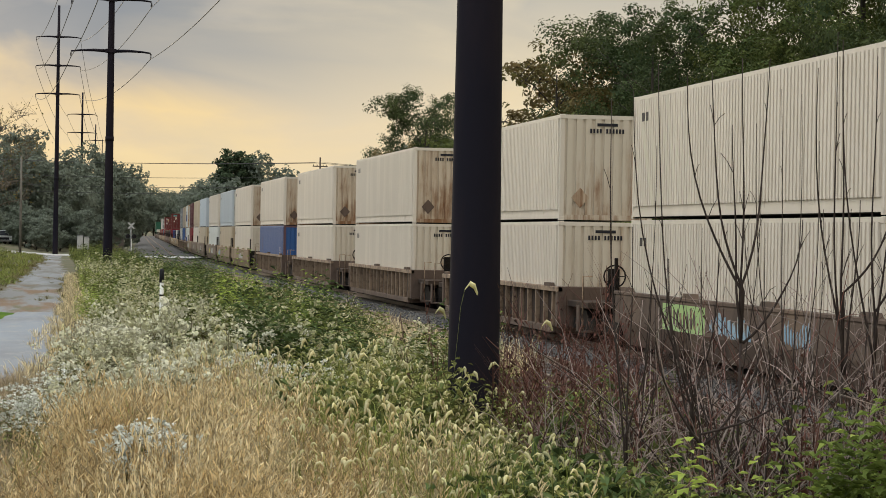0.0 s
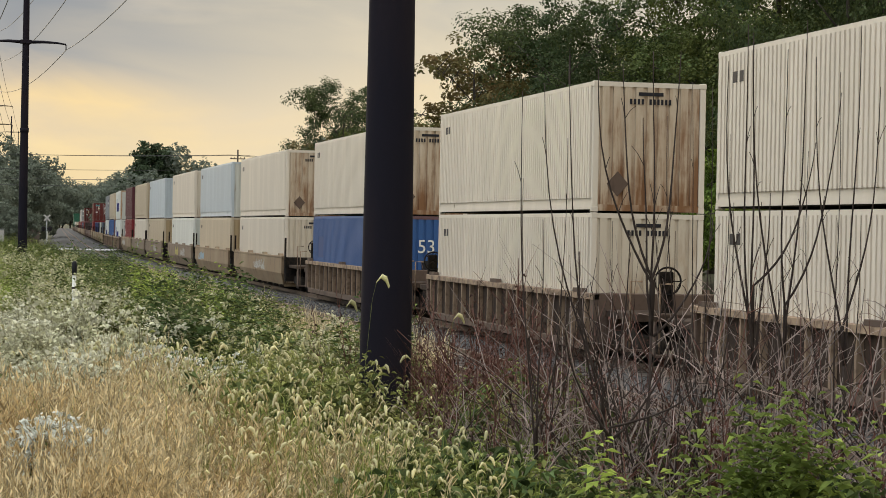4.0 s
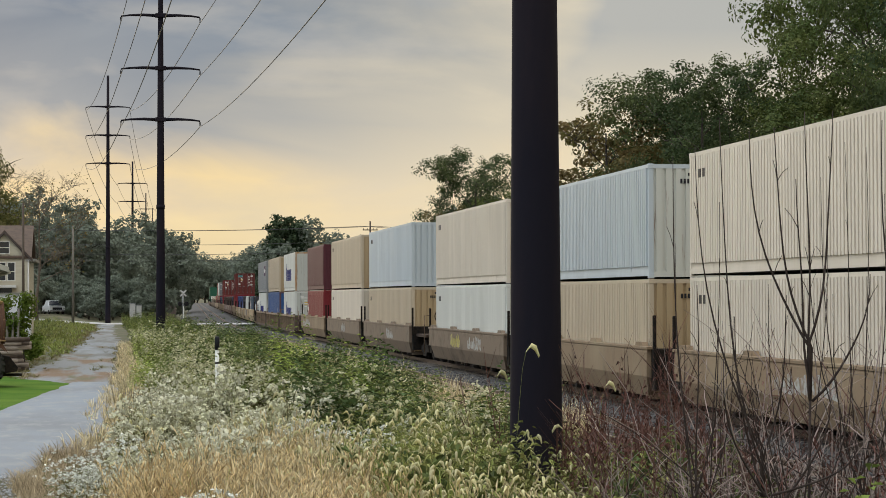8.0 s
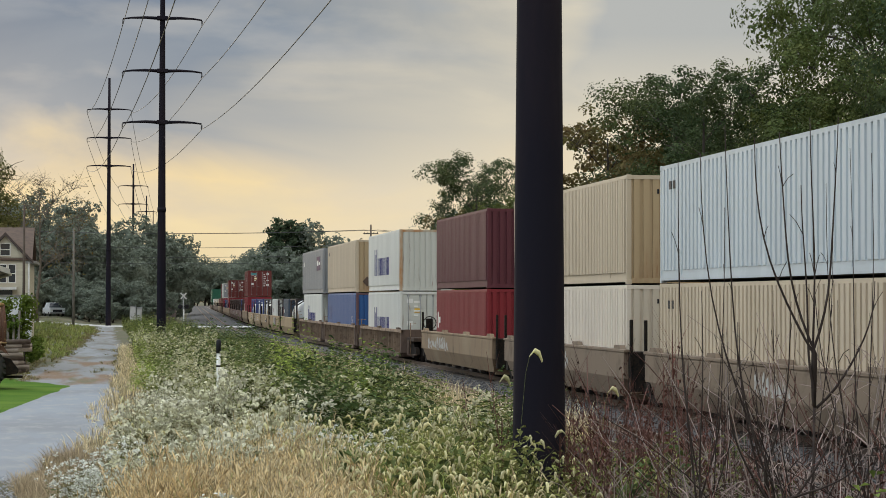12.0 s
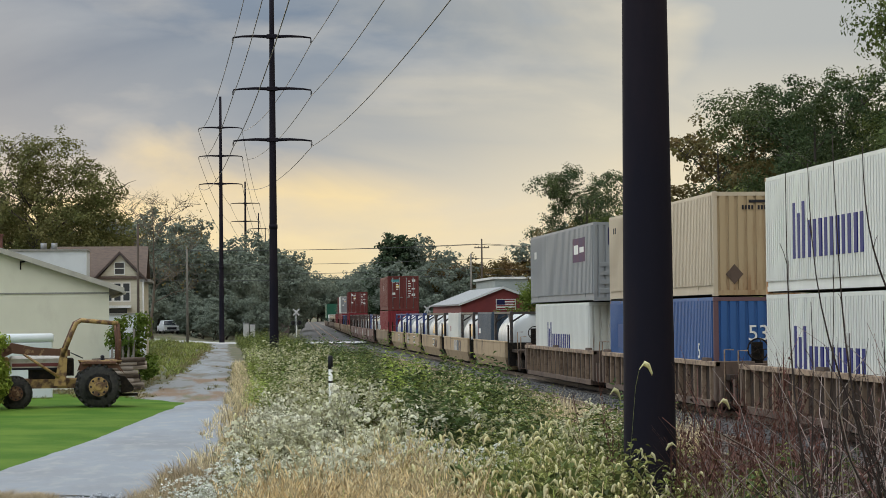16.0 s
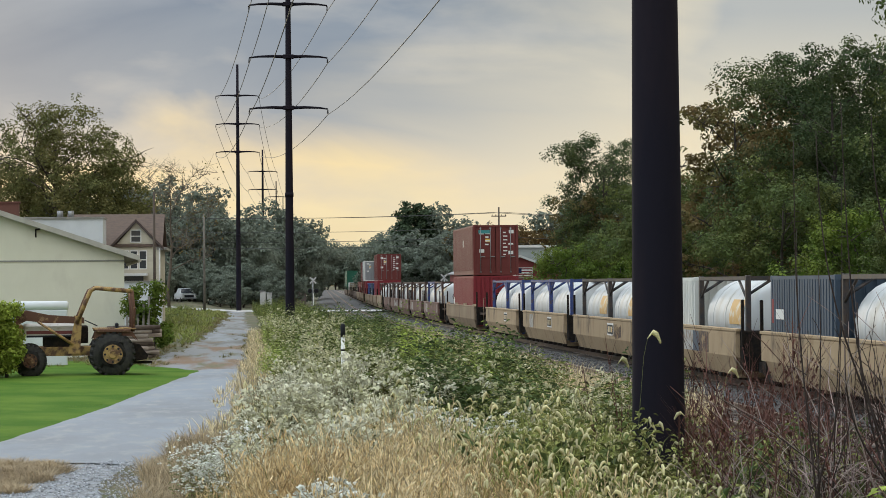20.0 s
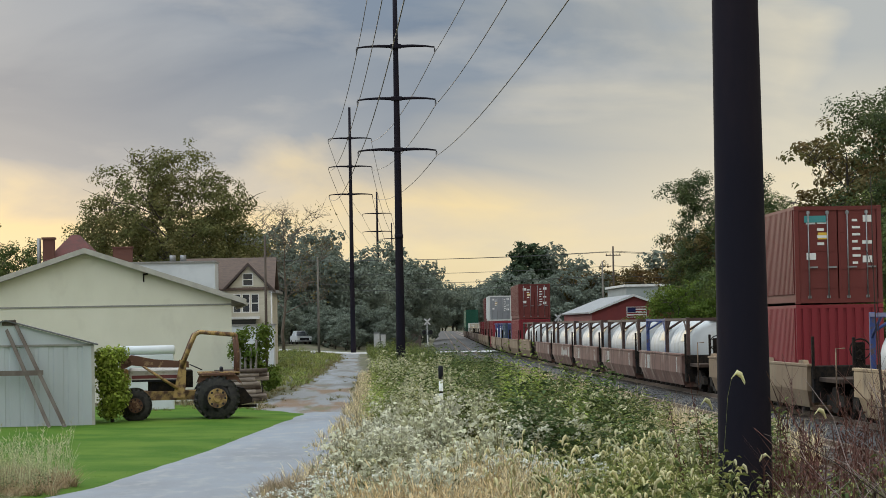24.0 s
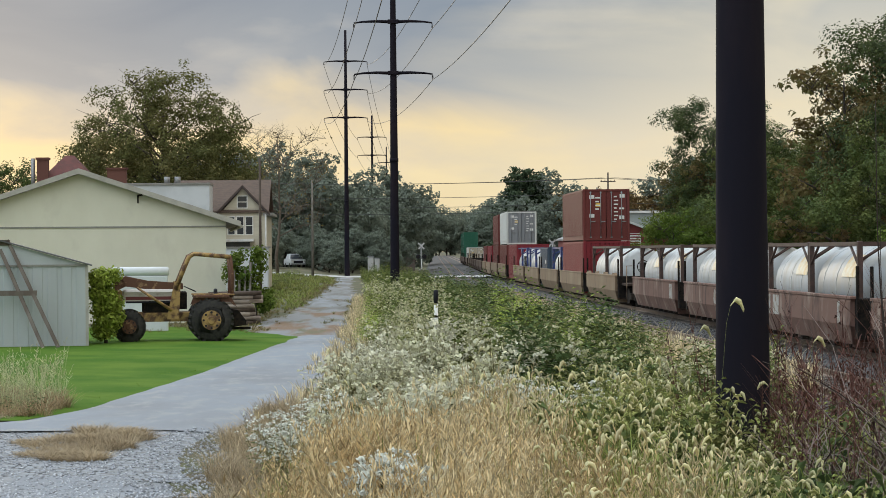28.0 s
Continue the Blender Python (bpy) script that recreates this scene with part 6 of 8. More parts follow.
LEAF_BRIGHT = foliage("bright_green_leaves", (0.10, 0.16, 0.025), (0.15, 0.19, 0.03))
LEAF_SHRUB = foliage("yellow_green_shrub_leaves", (0.34, 0.40, 0.07), (0.18, 0.25, 0.04), 0.4)
LEAF_PINE = foliage("pine_needles", (0.055, 0.085, 0.045), (0.070, 0.098, 0.050), 0.3, 0.2)
BARK = surface("grey_brown_bark", (0.075, 0.06, 0.048), 0.95, other=(0.045, 0.036, 0.03), scale=5, stretch=(1, 1, 0.25), bump=0.5, bump_scale=12)
TWIG = surface("pale_twigs", (0.16, 0.125, 0.095), 0.9, other=(0.10, 0.08, 0.06), scale=4)


def leaf_cloud(name, centres, spreads, count, size, material, seed, flat=0.75, hearts=None):
    """count small bent leaf sprays scattered round the centres; they face away from the hearts of their boughs, as leaves do towards the light."""
    rs = np.random.RandomState(seed)
    c = np.asarray(centres, float)
    s = np.asarray(spreads, float)
    k = rs.choice(len(c), count, p=s ** 2 / (s ** 2).sum())
    d = rs.normal(size=(count, 3))
    d /= np.linalg.norm(d, axis=1)[:, None]
    p = c[k] + d * (s[k] * rs.rand(count) ** 0.45)[:, None] * [1, 1, flat]
    out = d * 0.55 + rs.normal(size=(count, 3)) * 0.45 + [0, 0, 0.35]
    if hearts is not None:
        h = p - np.asarray(hearts, float)[k]
        out += h / (np.linalg.norm(h, axis=1)[:, None] + 1e-6) * 0.9
    n = out / np.linalg.norm(out, axis=1)[:, None]
    a = rs.normal(size=(count, 3))
    a -= n * (a * n).sum(1)[:, None]
    a /= np.linalg.norm(a, axis=1)[:, None]
    b = np.cross(n, a)
    z = (size * rs.uniform(0.55, 1.35, count))[:, None]
    quad = np.stack([p - a * z * 0.6, p + b * z * 0.38 + n * z * 0.16, p + a * z * 0.6, p - b * z * 0.38 + n * z * 0.16], 1)
    me = bpy.data.meshes.new(name)
    me.vertices.add(count * 4)
    me.vertices.foreach_set("co", quad.reshape(-1))
    tri = (np.arange(count)[:, None, None] * 4 + np.array([[0, 1, 2], [0, 2, 3]])[None]).reshape(-1, 3)
    me.loops.add(len(tri) * 3)
    me.loops.foreach_set("vertex_index", tri.ravel())
    me.polygons.add(len(tri))
    me.polygons.foreach_set("loop_start", np.arange(len(tri)) * 3)
    me.update(calc_edges=True)
    me.materials.append(material)
    return me


def grow(seed, h, r, clear=0.25, limbs=11, twigs=4, lean=0.0, bark_r=0.22):
    """Trunk and limbs of a broad-leaved tree; returns the wood and the ends of its twigs."""
    rs = random.Random(seed)
    wood = Shape()
    pts = [Vector((0, 0, -0.2))]
    for k in range(1, 7):
        pts.append(Vector((rs.uniform(-.25, .25) + lean * k / 6, rs.uniform(-.25, .25), h * 0.86 * k / 6)))
    wood.tube(pts, [bark_r * (1.15 - 0.95 * k / 6) for k in range(7)], 9)
    ends = []
    for i in range(limbs):
        a = i * 2.4 + rs.uniform(-.4, .4)
        f = clear + (0.97 - clear) * (i + 0.5) / limbs
        root = pts[0].lerp(pts[-1], 0) if f <= 0 else pts[int(f * 5.99)].lerp(pts[min(6, int(f * 5.99) + 1)], f * 5.99 - int(f * 5.99))
        reach = r * (0.55 + 0.5 * math.sin(math.pi * min(1, (f - clear) / (1 - clear) * 0.85 + 0.12))) * rs.uniform(0.75, 1.15)
        tip = root + Vector((math.cos(a) * reach, math.sin(a) * reach, reach * rs.uniform(0.25, 0.75)))
        mid = root.lerp(tip, 0.5) + Vector((0, 0, reach * 0.08))
        wood.tube([root, mid, tip], [bark_r * 0.42 * (1.2 - f), bark_r * 0.27 * (1.2 - f) + 0.01, 0.018], 6, caps=False)
        ends.append((tip, reach * 0.42))
        for j in range(twigs):
            q = root.lerp(tip, rs.uniform(0.35, 0.95))
            e = q + Vector((rs.uniform(-1, 1), rs.uniform(-1, 1), rs.uniform(-0.2, 0.9))) * reach * 0.45
            wood.tube([q, q.lerp(e, 0.5) + Vector((0, 0, 0.1)), e], [0.035, 0.022, 0.008], 5, caps=False)
            ends.append((e, reach * rs.uniform(0.22, 0.38)))
    ends.append((pts[-1] + Vector((0, 0, h * 0.05)), r * 0.3))
    return wood, ends


def clumps(ends, rs, n):
    """Breaks each leafy end into small sprays with gaps between them."""
    out = []
    for c, s in ends:
        for k in range(n):
            d = Vector((rs.gauss(0, 1), rs.gauss(0, 1), rs.gauss(0, 0.8))).normalized()
            out.append((c + d * s * rs.uniform(0.35, 1.0), s * rs.uniform(0.34, 0.54), c - Vector((0, 0, s * 0.35))))
    return out


def dome_ends(seed, n, r, z0, z1):
    """Leafy boughs over a broad dome that is flat below, loosely filled inside."""
    rs = random.Random(seed)
    out = []
    for k in range(n):
        up, a = rs.uniform(-0.25, 1.0), rs.uniform(0, 2 * math.pi)
        f = rs.uniform(0.80, 1.0) if k % 3 else rs.uniform(0.35, 0.75)
        w = math.sqrt(max(0.0, 1 - max(0.0, up) ** 2)) * f * r
        out.append((Vector((math.cos(a) * w, math.sin(a) * w, z0 + (z1 - z0) * up * f)), rs.uniform(1.1, 1.7)))
    return out


def tree(seed, h, r, leaves, count, size, label, clear=0.25, limbs=11, twigs=4, lean=0.0, bark_r=0.22, category="tree", keep=1.0, clumped=6, boughs=None):
    wood, ends = grow(seed, h, r, clear, limbs, twigs, lean, bark_r)
    ob = thing("tree", label, category, "trees along the line")
    part("trunk", wood, BARK, ob)
    rs = random.Random(seed + 1)
    ends = boughs or [e for e in ends if rs.random() < keep]
    ends = clumps(ends, rs, clumped)
    part("crown", leaf_cloud("crown", [e[0] for e in ends], [e[1] for e in ends], count, size, leaves, seed, hearts=[e[2] for e in ends]), None, ob)
    return ob


def put(ob, x, y, turn=0, scale=1.0, tall=1.0):
    return copy_thing(ob, Matrix.Translation((x, y, land(x, y) - 0.1)) @ Matrix.Rotation(radians(turn), 4, "Z") @ Matrix.Diagonal((scale, scale, scale * tall, 1)))


def pine(seed, h, r, label):
    rs = random.Random(seed)
    wood = Shape().tube([(0, 0, -0.2), (0, 0, h * 0.5), (0, 0, h)], [0.28, 0.17, 0.03], 8)
    ends = []
    for i in range(60):
        f = 0.10 + 0.88 * i / 60
        a = i * 2.4
        reach = r * (max(0.02, 1.02 - f)) ** 0.42 * rs.uniform(0.72, 1.08) + 0.3
        tip = Vector((math.cos(a) * reach, math.sin(a) * reach, h * f + reach * 0.18))
        wood.tube([(0, 0, h * f), tip], [0.05, 0.012], 5, caps=False)
        for j in range(3):
            ends.append((Vector((0, 0, h * f)).lerp(tip, 0.4 + 0.3 * j), 0.25 + reach * 0.2))
    ob = thing("tree", label, "tree", "trees along the line")
    part("trunk", wood, BARK, ob)
    part("crown", leaf_cloud("crown", [e[0] for e in ends], [e[1] for e in ends], 15000, 0.42, LEAF_PINE, seed, 0.8), None, ob)
    return ob


# kinds, grown once; the first of each kind stands in its own place
OAK = tree(11, 17.0, 6.2, LEAF_GREEN, 52000, 0.165, "large leafy deciduous tree in dull green", 0.12, 15, 6, bark_r=0.3, clumped=5)
MAPLE = tree(23, 15.0, 5.2, LEAF_DARK, 44000, 0.155, "dense dark green deciduous tree", 0.10, 14, 6, clumped=5)
ASH = tree(37, 15.0, 4.2, LEAF_AUTUMN, 9000, 0.25, "open tree with thinning bronze-green leaves", 0.15, 15, 7, keep=0.72, clumped=3)
BUSHY = tree(41, 8.5, 4.0, LEAF_GREEN, 26000, 0.15, "rounded leafy green thicket tree", 0.02, 12, 5, bark_r=0.14)
BRIGHT = tree(53, 6.0, 3.0, LEAF_BRIGHT, 15000, 0.14, "light green leafy shrub tree", 0.02, 11, 5, bark_r=0.1)
BACKWOOD = tree(59, 14.0, 5.6, LEAF_DARK, 7000, 0.42, "dark green tree deep in the woods", 0.06, 12, 5)
# two far kinds whose leaf colour carries the distance haze
HAZED_TALL = tree(83, 14.0, 5.0, LEAF_HAZED, 13000, 0.33, "tree in the far woods, its leaves paled grey-green for haze", 0.06, 14, 6)
HAZED_LOW = tree(89, 9.0, 4.2, LEAF_HAZED, 9000, 0.33, "low tree in the far woods, its leaves paled grey-green for haze", 0.02, 12, 5, bark_r=0.15)
RUSSET = tree(61, 10.0, 4.4, LEAF_RUSSET, 7000, 0.32, "russet brown autumn tree behind the line", 0.08, 11, 5, bark_r=0.16)
DOME = tree(101, 15.5, 5.6, LEAF_OLIVE, 52000, 0.18, "broad olive-green shade tree with gaps in its crown", 0.22, 22, 8, bark_r=0.34, clumped=6, boughs=dome_ends(7, 190, 6.5, 8.2, 16.0))
PINE = pine(71, 15.2, 5.2, "tall dark pine with a dense rounded crown")


def stand(ob, x, y, turn=0, scale=1.0, tall=1.0):
    ob.matrix_basis = Matrix.Translation((x, y, land(x, y) - 0.1)) @ Matrix.Rotation(radians(turn), 4, "Z") @ Matrix.Diagonal((scale, scale, scale * tall, 1))


# right of the line, near
stand(OAK, 40.4, 114, 40, 1.0)
stand(MAPLE, 33.2, 121, 80, 1.05)
stand(ASH, 28.3, 124, 10, 0.95)
stand(BUSHY, 28.0, 112, 0, 0.95)
stand(BRIGHT, 29.6, 103, 0, 1.05)
stand(HAZED_TALL, -24, 330, 0, 1.0)
stand(HAZED_LOW, 12.5, 452, 0, 1.2)
stand(RUSSET, 41, 300, 0, 1.0)
stand(PINE, 26.8, 332, 0, 1.0)
stand(DOME, -13.8, 172, 0, 1.05)
stand(BACKWOOD, 70, 165, 0, 1.1)
for kind, x, y, a, s_, t_ in ((OAK, 46, 122, 200, 1.15, 1.3), (MAPLE, 43, 104, 30, 1.0, 1.35), (BUSHY, 34.5, 104, 120, 0.95, 1), (BUSHY, 39, 98, 200, 1.1, 1), (MAPLE, 53, 112, 250, 1.2, 1.25), (OAK, 62, 130, 90, 1.2, 1.3),
                             (BUSHY, 46, 94, 60, 1.2, 1.1), (BUSHY, 26.3, 131, 60, 1.0, 1), (MAPLE, 37, 136, 10, 1.0, 1), (BRIGHT, 35, 94, 40, 1.1, 1.1), (BUSHY, 31, 98.5, 210, 0.7, 1),
                             # beyond the red building
                             (MAPLE, 33.4, 200, 130, 0.98, 1.02), (ASH, 31.2, 198, 60, 0.8, 1), (OAK, 38.6, 204, 300, 0.85, 1), (BUSHY, 31.5, 194, 20, 0.9, 1), (BUSHY, 36, 190, 90, 0.95, 1), (BUSHY, 42, 185, 90, 1.1, 1),
                             (MAPLE, 45, 170, 90, 0.95, 1), (BUSHY, 39, 160, 10, 1.1, 1), (BUSHY, 33, 145, 130, 0.9, 1), (BUSHY, 34, 160, 230, 0.9, 1), (MAPLE, 41, 146, 230, 0.95, 1), (OAK, 52, 150, 20, 1.05, 1),
                             (BRIGHT, 22.6, 152, 0, 0.85, 1), (BRIGHT, 25.8, 155, 100, 0.82, 0.9), (BRIGHT, 28.5, 150, 200, 0.85, 1),
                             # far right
                             (HAZED_TALL, 31.5, 480, 50, 0.95, 1), (HAZED_TALL, 36, 470, 50, 0.98, 1), (HAZED_LOW, 33, 455, 150, 1.2, 1), (HAZED_LOW, 29.8, 336, 190, 1.25, 1), (PINE, 33.5, 345, 150, 0.75, 1), (RUSSET, 34, 318, 30, 1.0, 1),
                             (RUSSET, 38, 326, 130, 1.05, 1), (RUSSET, 46, 318, 90, 1.1, 1), (HAZED_LOW, 51, 310, 40, 1.3, 1), (HAZED_LOW, 57, 305, 80, 1.4, 1), (RUSSET, 62, 312, 70, 1.2, 1), (HAZED_LOW, 69, 300, 70, 1.5, 1), (HAZED_TALL, 78, 300, 70, 1.0, 1),
                             (HAZED_LOW, 28, 322, 60, 0.9, 1), (HAZED_LOW, 33, 312, 70, 0.9, 1),
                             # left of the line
                             (BUSHY, -27.6, 181, 120, 1.2, 1.05), (HAZED_TALL, -13.5, 322, 70, 1.0, 0.98), (HAZED_TALL, -8.8, 330, 20, 0.82, 1.0), (HAZED_TALL, -4.6, 318, 150, 0.88, 1), (HAZED_LOW, -16, 300, 80, 1.3, 1.1), (HAZED_TALL, -20, 310, 10, 1.0, 1),
                             (HAZED_TALL, 2.6, 348, 40, 0.8, 0.95), (HAZED_LOW, 6.2, 338, 140, 1.2, 1.1), (HAZED_LOW, 9.0, 352, 40, 1.15, 1.05), (HAZED_TALL, 11.0, 432, 240, 0.85, 1), (HAZED_LOW, 14.5, 474, 40, 1.35, 1.05), (HAZED_TALL, 6.5, 440, 140, 0.95, 1),
                             (HAZED_TALL, -10.5, 305, 60, 0.85, 1), (HAZED_LOW, -6.5, 308, 60, 1.3, 1.1), (HAZED_LOW, -3.2, 300, 160, 1.2, 1), (HAZED_LOW, -0.8, 312, 60, 1.05, 1), (HAZED_LOW, 2.0, 322, 260, 0.95, 1), (HAZED_LOW, -13.8, 296, 30, 1.2, 1.1),
                             (HAZED_TALL, -17.5, 320, 20, 0.95, 1), (HAZED_TALL, -2.5, 330, 100, 0.8, 1)):
    put(kind, x, y, a, s_, t_)
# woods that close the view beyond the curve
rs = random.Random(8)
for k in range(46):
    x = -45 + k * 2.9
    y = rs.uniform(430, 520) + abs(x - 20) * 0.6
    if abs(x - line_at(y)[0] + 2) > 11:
        put(rs.choice((HAZED_LOW, HAZED_TALL)), x, y, rs.uniform(0, 360), rs.uniform(0.75, 1.05), rs.uniform(0.8, 1.0))
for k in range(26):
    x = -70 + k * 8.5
    put(rs.choice((HAZED_LOW, HAZED_TALL)), x, rs.uniform(1230, 1300), rs.uniform(0, 360), rs.uniform(1.6, 2.1), rs.uniform(0.8, 1.0))
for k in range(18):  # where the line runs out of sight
    put(rs.choice((HAZED_LOW, HAZED_TALL)), 12 + k * 4.2, rs.uniform(1212, 1224), rs.uniform(0, 360), rs.uniform(1.5, 1.9), rs.uniform(0.85, 1.0))
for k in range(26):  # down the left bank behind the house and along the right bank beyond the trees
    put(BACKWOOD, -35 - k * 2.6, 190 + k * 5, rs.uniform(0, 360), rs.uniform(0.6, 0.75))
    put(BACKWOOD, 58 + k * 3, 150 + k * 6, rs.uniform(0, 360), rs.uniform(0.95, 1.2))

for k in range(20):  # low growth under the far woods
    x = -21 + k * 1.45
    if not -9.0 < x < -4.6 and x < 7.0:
        put(HAZED_LOW, x, rs.uniform(258, 292), rs.uniform(0, 360), rs.uniform(0.34, 0.62), rs.uniform(0.8, 1.1))
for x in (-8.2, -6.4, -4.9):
    put(HAZED_LOW, x, rs.uniform(292, 297), rs.uniform(0, 360), rs.uniform(0.55, 0.7), 0.9)

# bare tree behind the house
wood, ends = grow(91, 15.6, 4.8, 0.3, 16, 10, 0, 0.17)
extra = random.Random(3)
for tip, reach in ends:
    for j in range(4):
        e = tip + Vector((extra.uniform(-1, 1), extra.uniform(-1, 1), extra.uniform(-.1, 1))) * 1.3
        wood.tube([tip, e], [0.016, 0.006], 4, caps=False)
ob = thing("bare_tree", "bare pale-twigged tree with hardly any leaves", "tree", "trees along the line", m=pose(-7.0, 231, 0))
part("trunk", wood, TWIG, ob)
part("crown", leaf_cloud("crown", [e[0] for e in ends], [e[1] for e in ends], 700, 0.22, LEAF_AUTUMN, 5), None, ob, "few last leaves")

# clipped evergreen by the shed, vines by the garage
rs = random.Random(14)
cs = [(Vector((rs.uniform(-.30, .30), rs.uniform(-.28, .28), rs.uniform(0.3, 2.15))), rs.uniform(0.22, 0.34)) for k in range(40)]
ob = thing("evergreen_shrub", "dense yellow-green clipped shrub beside the steel shed", "shrub", m=pose(-6.98, 67.6, -0.02))
part("stem", Shape().tube([(0, 0, -0.1), (0.03, 0, 1.6)], [0.06, 0.03], 8), BARK, ob)
part("foliage", leaf_cloud("foliage", [c[0] for c in cs], [c[1] for c in cs], 7000, 0.10, LEAF_SHRUB, 14, 1.0), None, ob)
cs = [(Vector((rs.uniform(-.7, .5), rs.uniform(-.3, .3), rs.uniform(1.2, 2.7))), rs.uniform(0.25, 0.42)) for k in range(16)] + [(Vector((rs.uniform(0.3, 1.0), rs.uniform(-.3, .3), rs.uniform(0.3, 1.6))), 0.35) for k in range(8)]
ob = thing("climbing_vine", "tangled green vine over grey stakes at the garage corner", "vine", m=pose(-3.62, 86.9, -0.02))
part("stem", Shape().tube([(-.5, 0, -0.05), (-.4, 0, 1.2), (0, 0, 2.2)], [0.05, 0.04, 0.02], 7).tube([(0.4, 0, -0.05), (0.3, 0, 1.5)], 0.03, 6), BARK, ob)
part("foliage", leaf_cloud("foliage", [c[0] for c in cs], [c[1] for c in cs], 3400, 0.12, LEAF_BRIGHT, 15, 1.0), None, ob)


# ---- weeds ----
def plant(name, base, other, spread=0.35, glow=0.3, rough=0.75):
    return surface(name, base, rough, other=other, scale=0.6, low=0.42, high=0.6, per="island", spread=spread, through_light=glow, gloss=0.15)


STRAW = plant("dry_golden_grass", (0.60, 0.46, 0.25), (0.40, 0.28, 0.14), 0.55)
STRAW_DULL = plant("flattened_dull_straw", (0.44, 0.35, 0.23), (0.34, 0.265, 0.17), 0.4)
STRAW_PALE = plant("pale_seed_heads", (0.70, 0.59, 0.38), (0.52, 0.41, 0.23), 0.6)
GRASS_GREEN = plant("green_grass_blades", (0.209, 0.253, 0.066), (0.27, 0.27, 0.09), 0.5)
WEED_GREEN = plant("weed_leaves", (0.126, 0.166, 0.050), (0.21, 0.225, 0.07), 0.65)
WEED_DEEP = plant("deep_green_leaves", (0.084, 0.126, 0.048), (0.12, 0.145, 0.05), 0.65)
WEED_LIGHT = plant("light_green_leaves", (0.439, 0.527, 0.124), (0.15, 0.20, 0.05), 0.45, 0.4)
ASTER_WHITE = plant("white_aster_petals", (0.74, 0.75, 0.70), (0.60, 0.61, 0.53), 0.25, 0.2)
ASTER_CREAM = plant("cream_aster_heads", (0.619, 0.602, 0.473), (0.56, 0.55, 0.38), 0.35, 0.2)
# dark green that carries the shade in the gaps of the aster drift
WEED_SHADE = plant("gap_shade_leaves", (0.045, 0.062, 0.024), (0.07, 0.08, 0.03), 0.5)
WEED_OLIVE = plant("olive_weed_leaves", (0.185, 0.211, 0.065), (0.26, 0.255, 0.095), 0.65)
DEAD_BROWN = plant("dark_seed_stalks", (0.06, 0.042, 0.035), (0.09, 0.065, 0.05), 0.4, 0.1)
GOLDENROD = plant("faded_goldenrod", (0.430, 0.430, 0.243), (0.56, 0.53, 0.36))
DEAD_RED = plant("dead_reddish_stems", (0.155, 0.070, 0.056), (0.10, 0.060, 0.052), 0.45, 0.1)
STICK = surface("grey_brown_sticks", (0.373, 0.283, 0.259), 0.85, other=(0.27, 0.23, 0.205), scale=2.5, low=0.45, high=0.62, per="island", spread=0.4)
FOXTAIL = plant("foxtail_heads", (0.62, 0.59, 0.34), (0.70, 0.63, 0.38), 0.3)
STEM_GREEN = plant("green_brown_stems", (0.12, 0.12, 0.045), (0.16, 0.12, 0.06), 0.3, 0.0)


def blade(points, widths, side):
    """A bent strip: points along it, its width at each, and the way it is wide."""
    v, f = [], []
    for p, w in zip(points, widths):
        v += [np.subtract(p, np.multiply(side, w / 2)), np.add(p, np.multiply(side, w / 2))]
    for i in range(len(points) - 1):
        f += [(2 * i, 2 * i + 1, 2 * i + 3), (2 * i, 2 * i + 3, 2 * i + 2)]
    return v, f


def join(pieces):
    v, f, n = [], [], 0
    for a, b in pieces:
        v += [tuple(p) for p in a]
        f += [tuple(i + n for i in t) for t in b]
        n += len(a)
    return v, f


def tuft(seed, blades, h, w, lean):
    rs = np.random.RandomState(seed)
    out = []
    for k in range(blades):
        a = rs.rand() * 6.28
        d = np.array([math.cos(a), math.sin(a), 0])
        s = np.array([-d[1], d[0], 0])
        hh = h * rs.uniform(0.6, 1.1)
        ln = lean * rs.uniform(0.3, 1.3) * hh
        root = d * rs.uniform(0, 0.06)
        pts = [root, root + d * ln * 0.25 + [0, 0, hh * 0.5], root + d * ln * 0.65 + [0, 0, hh * 0.85], root + d * ln * 1.15 + [0, 0, hh * rs.uniform(0.85, 1.0)]]
        out.append(blade(pts, [w, w * 0.9, w * 0.6, w * 0.1], s))
    return join(out)


def plume(seed, stems, h):
    """Dry grass stems that carry loose narrow seed heads."""
    rs = np.random.RandomState(seed)
    out = []
    for k in range(stems):
        a = rs.rand() * 6.28
        d = np.array([math.cos(a), math.sin(a), 0])
        s = np.array([-d[1], d[0], 0])
        hh = h * rs.uniform(0.65, 1.1)
        ln = rs.uniform(0.05, 0.3) * hh
        root = d * rs.uniform(0, 0.1)
        top = root + d * ln + [0, 0, hh]
        mid = root + d * ln * 0.3 + [0, 0, hh * 0.6]
        out.append(blade([root, mid, top], [0.005, 0.004, 0.003], s))
        for j in range(5):
            q = mid + (top - mid) * (0.45 + 0.13 * j)
            e = q + np.array([rs.uniform(-1, 1), rs.uniform(-1, 1), rs.uniform(0.4, 1.4)]) * 0.05
            out.append(blade([q, (q + e) / 2, e], [0.003, 0.015, 0.002], s if j % 2 else d))
        e = root + d * hh * 0.3 + [0, 0, hh * 0.45]
        out.append(blade([root, root + d * hh * 0.12 + [0, 0, hh * 0.4], e], [0.006, 0.006, 0.001], s))
    return join(out)


